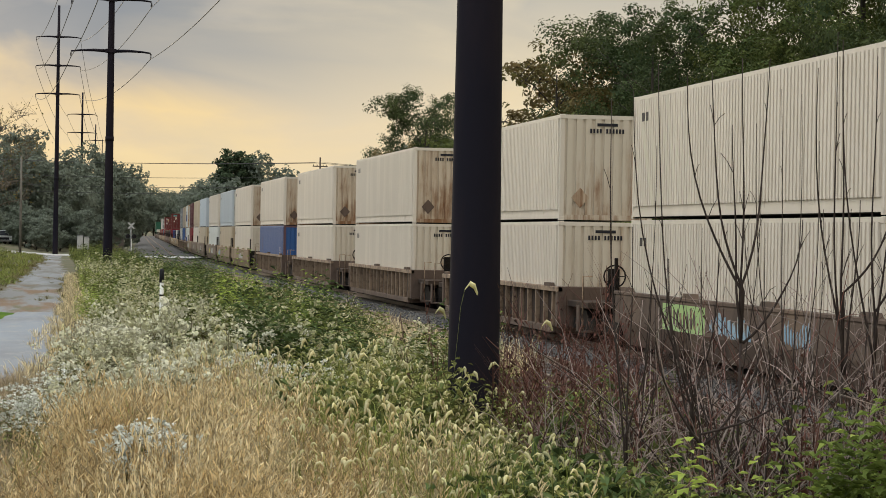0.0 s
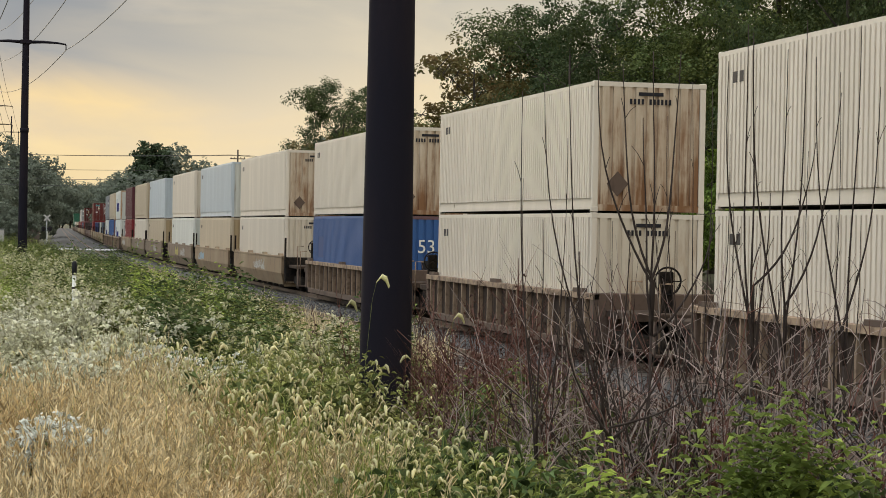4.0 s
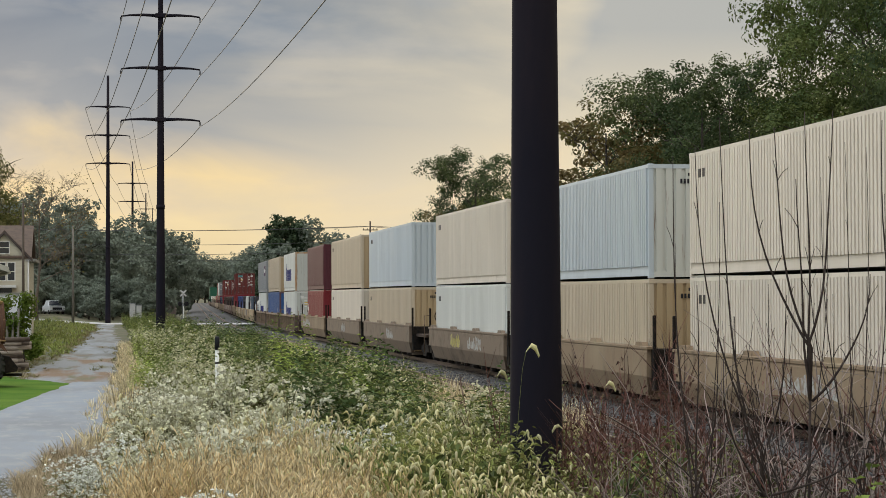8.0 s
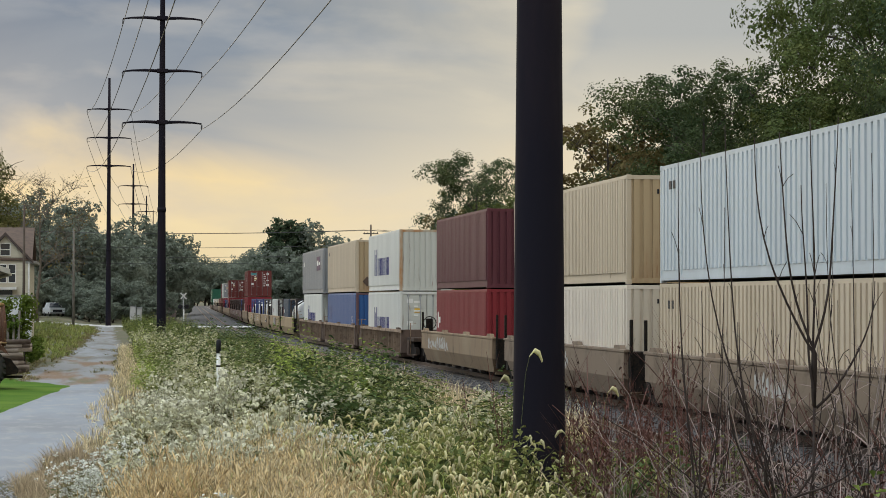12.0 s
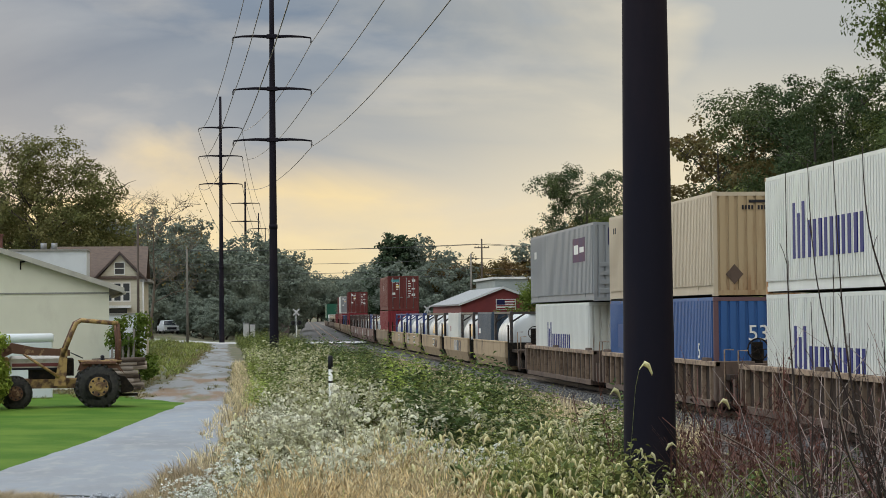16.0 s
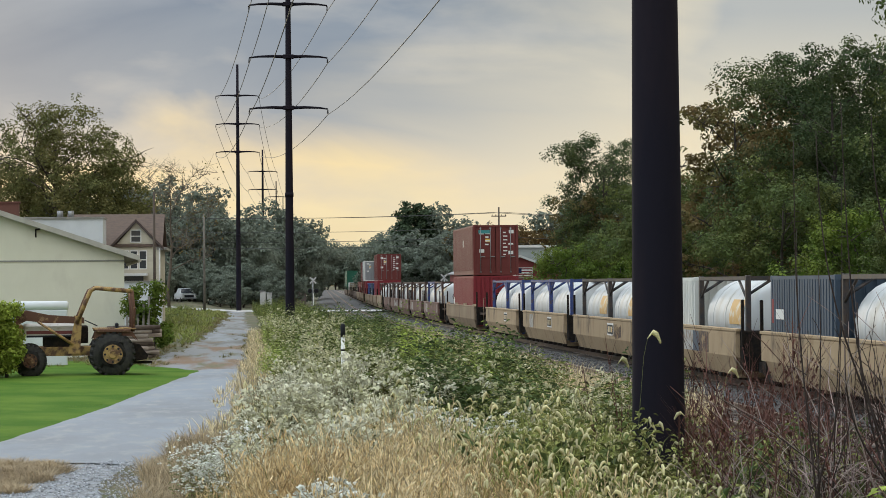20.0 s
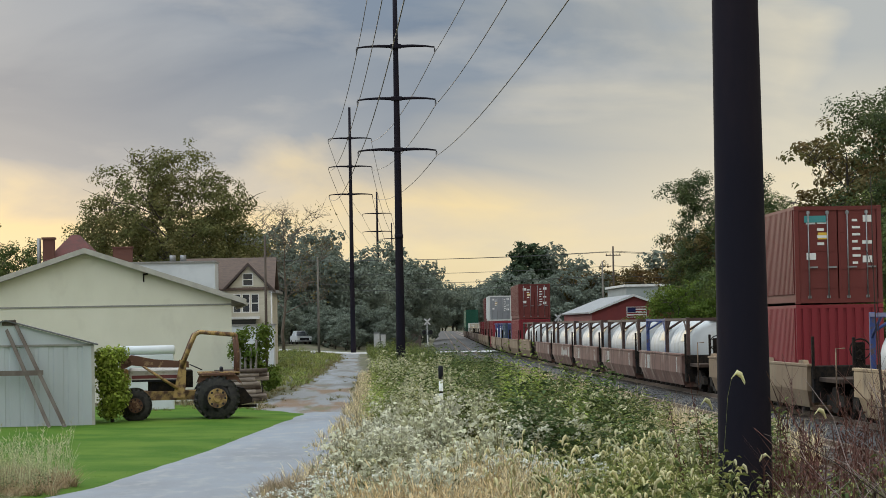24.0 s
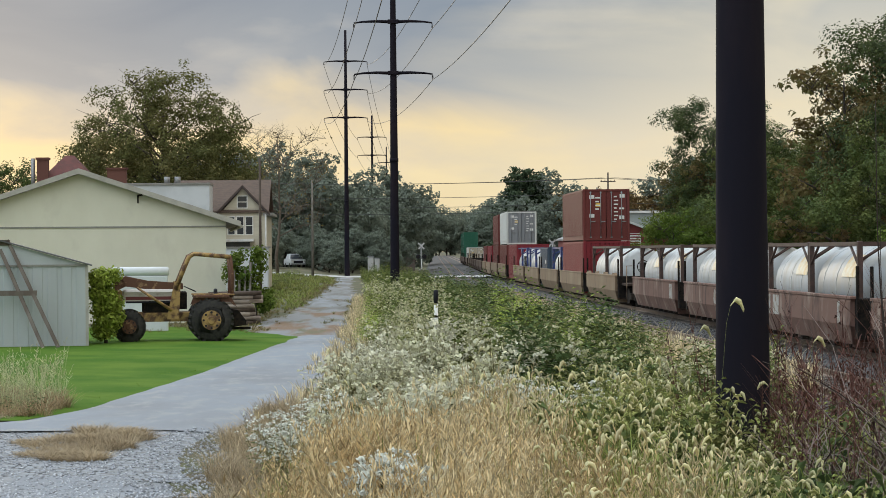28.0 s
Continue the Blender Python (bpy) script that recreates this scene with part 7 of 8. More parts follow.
def leafy(seed, h, leaves, size, droop=0.2):
    """An upright weed: a stem set with pointed leaves, smaller towards the tip."""
    rs = np.random.RandomState(seed)
    out = []
    for k in range(leaves):
        f = (k + 0.6) / leaves
        a = k * 2.4 + rs.uniform(-.4, .4)
        d = np.array([math.cos(a), math.sin(a), rs.uniform(-droop, 0.6)])
        d /= np.linalg.norm(d)
        s = np.array([-math.sin(a), math.cos(a), 0])
        z = size * (1.15 - 0.65 * f) * rs.uniform(0.7, 1.2)
        root = np.array([0.03 * math.sin(seed + f * 3) * h, 0.03 * math.cos(seed + f * 2) * h, h * f]) + d * size * 0.25 * rs.rand()
        n = np.cross(d, s)
        tip = root + d * z - [0, 0, z * droop]
        m = root + d * z * 0.5
        out.append(([root, m + s * z * 0.26 + n * z * 0.07, tip, m - s * z * 0.26 + n * z * 0.07], [(0, 1, 2), (0, 2, 3)]))
    return join(out)


def stem_only(seed, h, branches, w):
    rs = np.random.RandomState(seed)
    out = [blade([(0, 0, 0), (0.02, 0.01, h * 0.5), (0.0, 0.03, h)], [w, w * 0.8, w * 0.4], (1, 0, 0)), blade([(0, 0, 0), (0.02, 0.01, h * 0.5), (0.0, 0.03, h)], [w, w * 0.8, w * 0.4], (0, 1, 0))]
    for k in range(branches):
        a, f = rs.rand() * 6.28, rs.uniform(0.4, 0.95)
        d = np.array([math.cos(a), math.sin(a), 1.1])
        p = np.array([0.015, 0.01, h * f])
        out.append(blade([p, p + d * h * 0.09, p + d * h * 0.16], [w * 0.6, w * 0.5, w * 0.3], (-d[1], d[0], 0)))
    return join(out)


def blooms(seed, h, n, spread, size, petals=5, heads=8):
    """Round heads of small starry flowers on the side shoots near the top of a stem."""
    rs = np.random.RandomState(seed)
    out = []
    for j in range(heads):
        a, r = rs.rand() * 6.28, spread * math.sqrt(rs.rand())
        mid = np.array([math.cos(a) * r, math.sin(a) * r, h * rs.uniform(0.66, 1.0) - r * 0.3])
        for k in range(max(1, n // heads)):
            d = rs.normal(size=3) * [1, 1, 0.5]
            c = mid + d / np.linalg.norm(d) * size * 2.2 * rs.rand() ** 0.5
            t = rs.normal(size=3) * 0.5 + [0, -0.5, 0.9]
            t /= np.linalg.norm(t)
            u = np.cross(t, [0.3, 0.9, 0.2])
            u /= np.linalg.norm(u)
            w = np.cross(t, u)
            z = size * rs.uniform(0.6, 1.2)
            ring = [c + (u * math.cos(6.283 * i / petals) + w * math.sin(6.283 * i / petals)) * z for i in range(petals)]
            out.append(([c + t * z * 0.35] + ring, [(0, 1 + i, 1 + (i + 1) % petals) for i in range(petals)]))
    return join(out)


def foxtail(seed, h):
    """A bent stem with a drooping furry head."""
    rs = np.random.RandomState(seed)
    arc = [np.array([0, 0, 0]), np.array([0.02, 0, h * 0.5]), np.array([0.06, 0, h * 0.88]), np.array([0.085, 0, h * 0.97]), np.array([0.115, 0, h]), np.array([0.145, 0, h * 0.985]), np.array([0.165, 0, h * 0.945])]
    stem = blade(arc[:4], [0.006, 0.005, 0.004, 0.004], (0, 1, 0))
    v, f = [], []
    rad = [0.005, 0.012, 0.014, 0.008]
    for p, r in zip(arc[3:], rad):
        v += [p + np.array([math.cos(6.283 * k / 6) * 0.35 * r, math.sin(6.283 * k / 6) * r, math.cos(6.283 * k / 6) * r]) for k in range(6)]
    for i in range(3):
        for k in range(6):
            a, b, c, d = i * 6 + k, i * 6 + (k + 1) % 6, i * 6 + 6 + (k + 1) % 6, i * 6 + 6 + k
            f += [(a, b, c), (a, c, d)]
    leafs = blade([(0, 0, h * 0.25), (0.08, 0.05, h * 0.5), (0.22, 0.12, h * 0.5)], [0.014, 0.013, 0.002], (-0.5, 0.8, 0))
    return join([stem, leafs]), (v, f)


def spots(n, y0, y1, x_low, x_high, seed, near=1.6, clump=0.0, clump_scale=0.5, edge=None):
    """Random standing places between two edges, thicker towards the camera; with clump they gather into patches."""
    rs = np.random.RandomState(seed)
    out = []
    while len(out) < n:
        y = y0 + (y1 - y0) * rs.rand() ** near
        a, b = x_low(y), x_high(y)
        x = a + (b - a) * rs.rand()
        if clump and noise.noise((x * clump_scale, y * clump_scale * 0.55, seed)) < clump - 0.5:
            continue
        out.append((x, y))
    return np.array(out)


def places(xy, size, seed, lean=0.12, tall=(0.75, 1.25), sink=0.03):
    rs = np.random.RandomState(seed)
    n = len(xy)
    z = np.array([max(land(x, y), -0.3) for x, y in xy]) - sink
    mound = np.array([1 + 0.55 * noise.noise((x * 0.6, y * 0.22, 4.2)) + 0.25 * noise.noise((x * 1.7, y * 0.7, 8.8)) for x, y in xy])  # they grow up in humps
    return np.stack([xy[:, 0], xy[:, 1], z, rs.rand(n) * 6.28, np.abs(rs.normal(0, lean, n)), rs.rand(n) * 6.28, size * rs.uniform(0.75, 1.2, n), rs.uniform(*tall, n) * mound], 1)


def verge_low(y):
    """Left edge of the low straw along the lane."""
    return float(np.interp(y, (14, 25, 32, 34, 38, 42, 47, 54, 64, 84, 138, 230), (-1.0, -1.2, -1.4, -1.25, -1.05, -0.6, -0.3, -0.1, 0.3, 0.85, 1.2, 1.1))) + 0.12 * math.sin(y * 1.3) - (0.45 if y > 50 else 0)


def verge_left(y):
    """Left edge of the tall weeds along the lane."""
    return float(np.interp(y, (14, 20, 24.5, 28, 32, 37, 43, 57, 94, 155, 230), (-0.5, -0.55, -0.5, -0.2, 0.0, 0.15, 0.45, 0.85, 1.1, 1.2, 1.1))) + 0.12 * math.sin(y * 1.7)


def verge_right(y):
    return line_at(y)[0] - 6.5 - 0.4 * math.sin(y * 0.4)


def mid_edge(y):
    """Where the golden grass gives way to green towards the line."""
    return float(np.interp(y, (14, 18, 21, 24, 28, 30, 32, 34), (3.3, 3.25, 2.95, 2.7, 2.3, 1.9, 1.2, 0.4))) + 0.25 * math.sin(y * 2.1)


def patch(n, x, y, rx, ry, seed):
    """Standing places in a ragged round patch."""
    rs = np.random.RandomState(seed)
    a, r = rs.rand(n) * 6.283, np.sqrt(rs.rand(n))
    k = 1 + 0.25 * np.sin(a * 3 + seed) + 0.12 * np.sin(a * 7)
    return np.stack([x + np.cos(a) * r * rx * k, y + np.sin(a) * r * ry * k], 1)


def straw_left(y):
    """Left edge of the tall straw; nearer the lane it lies flat."""
    return float(np.interp(y, (14, 22, 26, 30, 33), (-0.35, -0.25, 0.1, 0.3, 0.3))) + 0.2 * math.sin(y * 1.9)


# dry golden grass in front: pale heads over tan stems
xy = spots(1750, 15.5, 27.0, straw_left, mid_edge, 1, 1.0, 0.50, 1.3)
scatter("golden_grass", [plume(k, 8, 0.74) for k in range(8)], places(xy, 1.0, 1, 0.16, (0.6, 1.2)), STRAW, "tall dry golden grass with loose seed heads", "dry grass")
xy = spots(1300, 15.5, 28.5, straw_left, lambda y: mid_edge(y) + 0.3, 101, 1.0, 0.5, 0.9)
scatter("pale_seed_grass", [plume(k + 10, 6, 0.84) for k in range(8)], places(xy, 1.0, 101, 0.2, (0.7, 1.2)), STRAW_PALE, "pale nodding seed heads over the dry grass", "dry grass")
xy = spots(3000, 15.5, 38.0, verge_low, lambda y: mid_edge(y) if y < 33 else verge_left(y) + 0.5, 2, 1.0)
scatter("dry_grass_tufts", [tuft(k, 12, 0.36, 0.009, 0.9) for k in range(6)], places(xy, 1.0, 2, 0.3, (0.5, 1.2)), STRAW_DULL, "tan dry grass tufts along the lane", "dry grass")
xy = spots(900, 36, 130.0, verge_low, lambda y: verge_left(y) + 0.3, 102, 1.0)
scatter("verge_straw", [tuft(k + 12, 10, 0.38, 0.014, 0.6) for k in range(6)], places(xy, 1.0, 102, 0.25, (0.6, 1.2)), STRAW_PALE, "straw-coloured grass at the lane's edge", "dry grass")
xy = spots(950, 17, 34.0, verge_left, lambda y: max(mid_edge(y) + 1.0, verge_left(y) + 1.5), 3, 1.0, 0.55, 0.7)
scatter("green_grass_tufts", [tuft(k + 20, 9, 0.6, 0.010, 0.6) for k in range(6)], places(xy, 1.0, 3, 0.2), GRASS_GREEN, "green grass tufts among the dry stems", "grass")
# straw patches on the gravel and beside the lawn
xy = np.concatenate([spots(1500, 30.0, 34.9, lambda y: -4.4 + abs(y - 32.5) * 0.3 + 0.2 * math.sin(y * 3), lambda y: -2.65 - abs(y - 33) * 0.15 + 0.15 * math.sin(y * 4), 4, 1.0), spots(700, 37.6, 41.5, lambda y: -8.5, lambda y: -5.35 + (y - 38) * 0.2, 5, 1.0),
                     spots(250, 31, 35, lambda y: -9, lambda y: -4.9, 6, 1.0)])
scatter("straw_patches", [tuft(k + 30, 16, 0.13, 0.008, 1.7) for k in range(6)], places(xy, 1.0, 4, 0.4), STRAW_DULL, "flattened tan straw on the gravel", "dry grass")
xy = spots(900, 38.4, 44.5, lambda y: -8.6, lambda y: -4.85 - 0.45 * max(0, y - 41.5) + 0.2 * math.sin(y * 3), 105, 1.0)
scatter("lawn_edge_straw", [tuft(k + 36, 14, 0.36, 0.009, 0.9) for k in range(6)], places(xy, 1.0, 105, 0.35, (0.4, 1.1)), plant("rusty_straw", (0.38, 0.27, 0.16), (0.30, 0.22, 0.13), 0.4), "tan and rusty dead grass at the lawn's corner", "dry grass")
xy = spots(110, 39.0, 42, lambda y: -6.9, lambda y: -4.9, 7, 1.0)
scatter("tall_lawn_edge_grass", [plume(k + 50, 5, 1.0) for k in range(4)], places(xy, 1.0, 7, 0.2), GOLDENROD, "tall yellow-green grass at the lawn's edge", "grass")
xy = spots(160, 38.0, 41, lambda y: -8.0, lambda y: -5.0, 8, 1.0)
scatter("lawn_edge_weeds", [leafy(k + 60, 0.35, 12, 0.09) for k in range(4)], places(xy, 1.0, 8, 0.2), WEED_DEEP, "low green weeds at the lawn's edge", "weeds")
# lawn blades
xy = spots(15000, 37.6, 80.0, lambda y: -12.5, lambda y: lane_edge(LANE_LEFT, y) - 0.05 if y < 72.5 else -1.5 - (y - 72.5) * 0.35, 9, 1.2)
scatter("lawn_grass", [tuft(k + 70, 7, 0.05, 0.012, 0.8) for k in range(5)], places(xy, 1.0, 9, 0.2), plant("lawn_blades", (0.10, 0.185, 0.03), (0.13, 0.21, 0.035), 0.15, 0.35, 1.0), "short bright green lawn grass", "lawn grass")

# white asters: a low drift beside the lane, a broad drift behind the straw, and close white bushes
low_drift = np.concatenate([patch(150, -0.22, 27.8, 0.5, 2.6, 11), patch(50, 0.15, 30.5, 0.4, 1.2, 12)])
broad = np.concatenate([spots(330, 25.5, 34, lambda y: verge_left(y) + 0.15, lambda y: np.interp(y, (25, 30, 34), (1.7, 2.6, 3.0)), 113, 1.0, 0.52, 1.1), spots(480, 33, 47, lambda y: verge_left(y) + 0.1, lambda y: verge_left(y) + np.interp(y, (33, 38, 47), (1.6, 2.6, 2.6)), 13, 1.1, 0.56, 0.9), patch(70, 0.9, 36, 0.7, 2.2, 14), patch(60, 2.7, 45, 0.5, 2.0, 15),
                        patch(36, 1.5, 42, 0.5, 1.2, 16), patch(30, 3.4, 38, 0.45, 1.0, 17), patch(24, 1.9, 33.2, 0.35, 0.6, 18)])
close_bush = patch(100, 0.72, 18.2, 0.13, 0.2, 20)
bush = np.concatenate([patch(90, 2.55, 28.8, 0.5, 1.1, 19), patch(14, 3.6, 31.5, 0.3, 0.5, 21)])
for xy, seed, n, size, tall, white in ((low_drift, 31, 48, 0.016, (0.62, 0.9), ASTER_WHITE), (broad, 32, 48, 0.026, (0.75, 1.2), ASTER_CREAM), (bush, 33, 72, 0.016, (0.75, 1.05), ASTER_WHITE), (close_bush, 34, 96, 0.016, (0.85, 1.0), ASTER_WHITE)):
    pl = places(xy, 1.0, seed, 0.16, tall)
    state = np.random.get_state()
    scatter("white_asters", [blooms(k + seed, 0.98, n, 0.20, size) for k in range(7)], pl, white, "white wild asters in loose sprays", "flowers")
    scatter("aster_stems", [stem_only(k, 0.92, 9, 0.007) for k in range(5)], pl, STEM_GREEN, "thin stems of the wild asters", "stems")
    scatter("aster_leaves", [leafy(k + 80, 0.80, 30, 0.085) for k in range(6)], pl, WEED_GREEN, "narrow leaves of the wild asters", "leaves")
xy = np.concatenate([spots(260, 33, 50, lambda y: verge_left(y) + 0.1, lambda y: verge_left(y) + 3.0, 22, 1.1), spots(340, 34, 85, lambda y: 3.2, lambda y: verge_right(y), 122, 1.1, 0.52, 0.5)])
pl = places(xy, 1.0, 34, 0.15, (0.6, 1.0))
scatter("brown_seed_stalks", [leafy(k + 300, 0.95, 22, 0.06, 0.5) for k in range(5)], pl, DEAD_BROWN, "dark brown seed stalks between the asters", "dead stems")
# filler leaves, dark in colour to deepen the gaps under the flowers
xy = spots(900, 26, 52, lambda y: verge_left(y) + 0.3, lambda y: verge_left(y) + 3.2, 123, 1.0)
scatter("low_dark_weeds", [leafy(k + 320, 0.62, 22, 0.12) for k in range(5)], places(xy, 1.0, 36, 0.2, (0.6, 1.1)), WEED_SHADE, "low leaves coloured dark green for the shade between the asters", "weeds")
# faded goldenrod and mixed weeds behind
xy = np.concatenate([spots(700, 44, 120, lambda y: verge_left(y) + 0.1, lambda y: verge_left(y) + 2.6, 15, 1.7, 0.4, 0.5), spots(560, 36, 110, lambda y: verge_left(y) + 2.0, lambda y: verge_right(y) - 0.4, 115, 1.8, 0.56, 0.45)])
pl = places(xy, 1.0, 15, 0.18)
scatter("goldenrod_heads", [blooms(k + 20, 1.12, 36, 0.20, 0.026, 5) for k in range(6)], pl, GOLDENROD, "faded yellow-green goldenrod heads", "flowers")
scatter("goldenrod_leaves", [leafy(k + 90, 0.98, 36, 0.14) for k in range(6)], pl, WEED_OLIVE, "leafy goldenrod stems", "weeds")
xy = np.concatenate([patch(40, 0.95, 68, 0.4, 2.5, 23), patch(40, 1.6, 100, 0.6, 5, 24)])
scatter("yellow_green_weeds", [leafy(k + 310, 1.2, 34, 0.15, 0.1) for k in range(5)], places(xy, 1.0, 35, 0.12), WEED_LIGHT, "upright yellow-green weeds at the lane's edge", "weeds")
xy = spots(3800, 40, 128, lambda y: verge_left(y) + 0.3, verge_right, 16, 1.8, 0.45, 0.4)
scatter("green_weeds", [leafy(k + 110, 0.9, 24, 0.21) for k in range(7)], places(xy, 1.0, 16, 0.2, (0.6, 1.35)), WEED_GREEN, "leafy green weeds beside the line", "weeds")
xy = spots(1700, 33, 128, lambda y: max(verge_left(y) + 0.8, 3.0 if y < 45 else 0), lambda y: verge_right(y) - 0.5, 17, 1.8, 0.5, 0.35)
scatter("deep_green_weeds", [leafy(k + 130, 1.1, 28, 0.22) for k in range(6)], places(xy, 1.0, 17, 0.18, (0.7, 1.4)), WEED_DEEP, "deep green bushy weeds", "weeds")
xy = spots(1500, 60, 232, lambda y: verge_left(y) + 0.6, lambda y: min(verge_right(y), 7.5), 18, 1.0, 0.3, 0.3)
scatter("far_weeds", [leafy(k + 150, 0.95, 34, 0.22) for k in range(5)], places(xy, 1.0, 18, 0.2, (0.6, 1.4)), WEED_GREEN, "far green weeds towards the crossing", "weeds")
xy = spots(1700, 44, 112, lambda y: verge_right(y) - 1.8, lambda y: verge_right(y) + 1.1, 19, 1.5)
scatter("trackside_grass", [tuft(k + 90, 14, 0.8, 0.012, 0.5) for k in range(5)], places(xy, 1.0, 19, 0.2), STRAW_PALE, "tan dry grass along the ballast", "dry grass")
xy = spots(620, 42, 112, lambda y: max(2.6, verge_left(y) + 1.2), verge_right, 152, 1.3, 0.58, 0.32)
scatter("tan_weed_tufts", [tuft(k + 180, 14, 0.95, 0.012, 0.4) for k in range(5)], places(xy, 1.0, 152, 0.2, (0.7, 1.2)), STRAW_DULL, "tan dry grass standing between the green weeds", "dry grass")
xy = np.concatenate([spots(620, 86, 232, lambda y: -9 - y * 0.02, lambda y: lane_edge(LANE_LEFT, y) - 2.6 + 0.8 * math.sin(y * 0.21), 20, 1.0, 0.42, 0.4), spots(50, 84, 100, lambda y: -5.0, lambda y: -3.9, 21, 1.0)])
scatter("bank_weeds", [leafy(k + 170, 1.0, 34, 0.24) for k in range(5)], places(xy, 1.0, 20, 0.2, (0.22, 0.85)), WEED_GREEN, "rank green weeds beside the lane", "weeds")
xy = spots(1400, 106, 232, lambda y: -8, lambda y: lane_edge(LANE_LEFT, y) - 0.1 + 0.4 * math.sin(y * 0.35), 22, 1.0)
scatter("bank_grass", [tuft(k + 120, 14, 0.3, 0.03, 0.9) for k in range(5)], places(xy, 1.0, 22, 0.2), GRASS_GREEN, "rough green grass beside the lane", "grass")

xy = np.concatenate([spots(420, 76, 104, lambda y: -7.0, lambda y: -2.6 + 0.4 * math.sin(y * 0.9), 141, 1.0), spots(110, 84, 125, lambda y: lane_edge(LANE_RIGHT, y) - 0.6 + 0.5 * math.sin(y * 0.5), lambda y: lane_edge(LANE_RIGHT, y) + 0.6, 142, 1.0),
                     spots(520, 104, 230, lambda y: lane_edge(LANE_LEFT, y) - 0.6, lambda y: lane_edge(LANE_LEFT, y) + 0.5 + 0.3 * math.sin(y * 0.3), 143, 1.0)])
scatter("lane_edge_grass", [tuft(k + 160, 12, 0.22, 0.02, 1.0) for k in range(5)], places(xy, 1.0, 141, 0.3, (0.4, 1.2)), plant("rough_olive_grass", (0.17, 0.17, 0.06), (0.24, 0.19, 0.10), 0.4), "short olive grass creeping over the lane", "grass")

# round the near pole: foxtails, broad leaves, dead stems
xy = spots(1500, 15.5, 36, lambda y: mid_edge(min(y, 31)) + 0.2, lambda y: np.interp(y, (15, 22, 30, 36), (6.0, 6.2, 7.2, 7.4)), 25, 1.0)
scatter("near_weeds", [leafy(k + 190, 0.80, 24, 0.15, 0.3) for k in range(7)], places(xy, 1.0, 25, 0.2, (0.6, 1.3)), plant("fresh_weed_leaves", (0.25, 0.285, 0.085), (0.33, 0.32, 0.12), 0.45), "tangled green weeds round the pole", "weeds")
xy = np.concatenate([spots(1100, 15.5, 31, lambda y: mid_edge(y) + 0.2, lambda y: 8.2, 26, 1.0, 0.45, 0.7), spots(420, 16.5, 22, lambda y: 3.6, lambda y: 6.2, 126, 1.0)])
scatter("near_deep_weeds", [leafy(k + 210, 0.75, 18, 0.24, 0.5) for k in range(7)], places(xy, 1.0, 26, 0.25, (0.6, 1.25)), WEED_DEEP, "broad deep green leaves of low brambles", "weeds")
xy = spots(1300, 16.0, 31, lambda y: mid_edge(y) - 0.5, lambda y: 6.2, 27, 1.0)
scatter("near_grass", [tuft(k + 140, 10, 0.8, 0.011, 0.7) for k in range(6)], places(xy, 1.0, 27, 0.2), GRASS_GREEN, "long arching green grass", "grass")
xy = np.concatenate([patch(75, 4.9, 23.9, 0.8, 0.6, 41), patch(60, 5.9, 24.3, 0.8, 0.9, 42), patch(55, 3.9, 24.0, 0.6, 0.8, 43)])
scatter("pole_foot_weeds", [leafy(k + 330, 1.05, 34, 0.14, 0.3) for k in range(7)], places(xy, 1.0, 41, 0.18, (0.65, 1.1)), WEED_OLIVE, "tall rank weeds round the pole's foot", "weeds")
xy = np.concatenate([patch(26, 4.9, 23.7, 0.8, 0.5, 44), patch(40, 6.0, 24.0, 0.9, 0.9, 45)])
scatter("pole_foot_leaves", [leafy(k + 340, 0.95, 24, 0.18, 0.5) for k in range(5)], places(xy, 1.0, 42, 0.18, (0.65, 1.1)), WEED_DEEP, "broad green leaves round the pole's foot", "weeds")
fox = [foxtail(k, 1.0) for k in range(5)]
xy = spots(1350, 16.5, 34, lambda y: max(mid_edge(y) - 1.0, verge_left(y)), lambda y: np.interp(y, (16, 22, 26), (4.2, 4.6, 5.6)), 28, 1.0)
pl = places(xy, 1.0, 28, 0.12, (0.75, 1.12))
rsave = np.random.get_state()
scatter("foxtail_stems", [f[0] for f in fox], pl, GRASS_GREEN, "bent stems of foxtail grass", "grass")
np.random.set_state(rsave)
scatter("foxtail_heads", [f[1] for f in fox], pl, FOXTAIL, "drooping pale foxtail seed heads", "grass heads")
tall_fox = np.array([(4.40, 24.6, -0.05, 0.1, 0, 0, 1.9, 1.18), (4.05, 24.4, -0.05, 0.3, 0, 0, 1.7, 1.15), (5.40, 24.9, -0.05, 0.2, 0, 0, 1.7, 1.06), (5.0, 24.2, -0.05, 2.9, 0.05, 1, 1.5, 0.9), (3.6, 24.4, -0.05, 2.6, 0.08, 2, 1.5, 0.95)])
state = np.random.get_state()
scatter("tall_foxtail_stems", [f[0] for f in fox], tall_fox, GRASS_GREEN, "tall bent stems of foxtail grass before the pole", "grass")
np.random.set_state(state)
scatter("tall_foxtail_heads", [f[1] for f in fox], tall_fox, FOXTAIL, "large drooping foxtail heads before the pole", "grass heads")
xy = np.concatenate([spots(120, 18.5, 29, lambda y: 4.5, lambda y: 8.6, 30, 1.0), spots(110, 24, 32, lambda y: y * 0.22 - 0.4, lambda y: y * 0.26 + 0.6, 130, 1.0)])
pl = places(xy, 1.0, 30, 0.2, (0.7, 1.25))
scatter("dead_stems", [stem_only(k + 30, 1.45, 13, 0.013) for k in range(6)], pl, DEAD_RED, "dead reddish-brown branching stems", "dead stems")
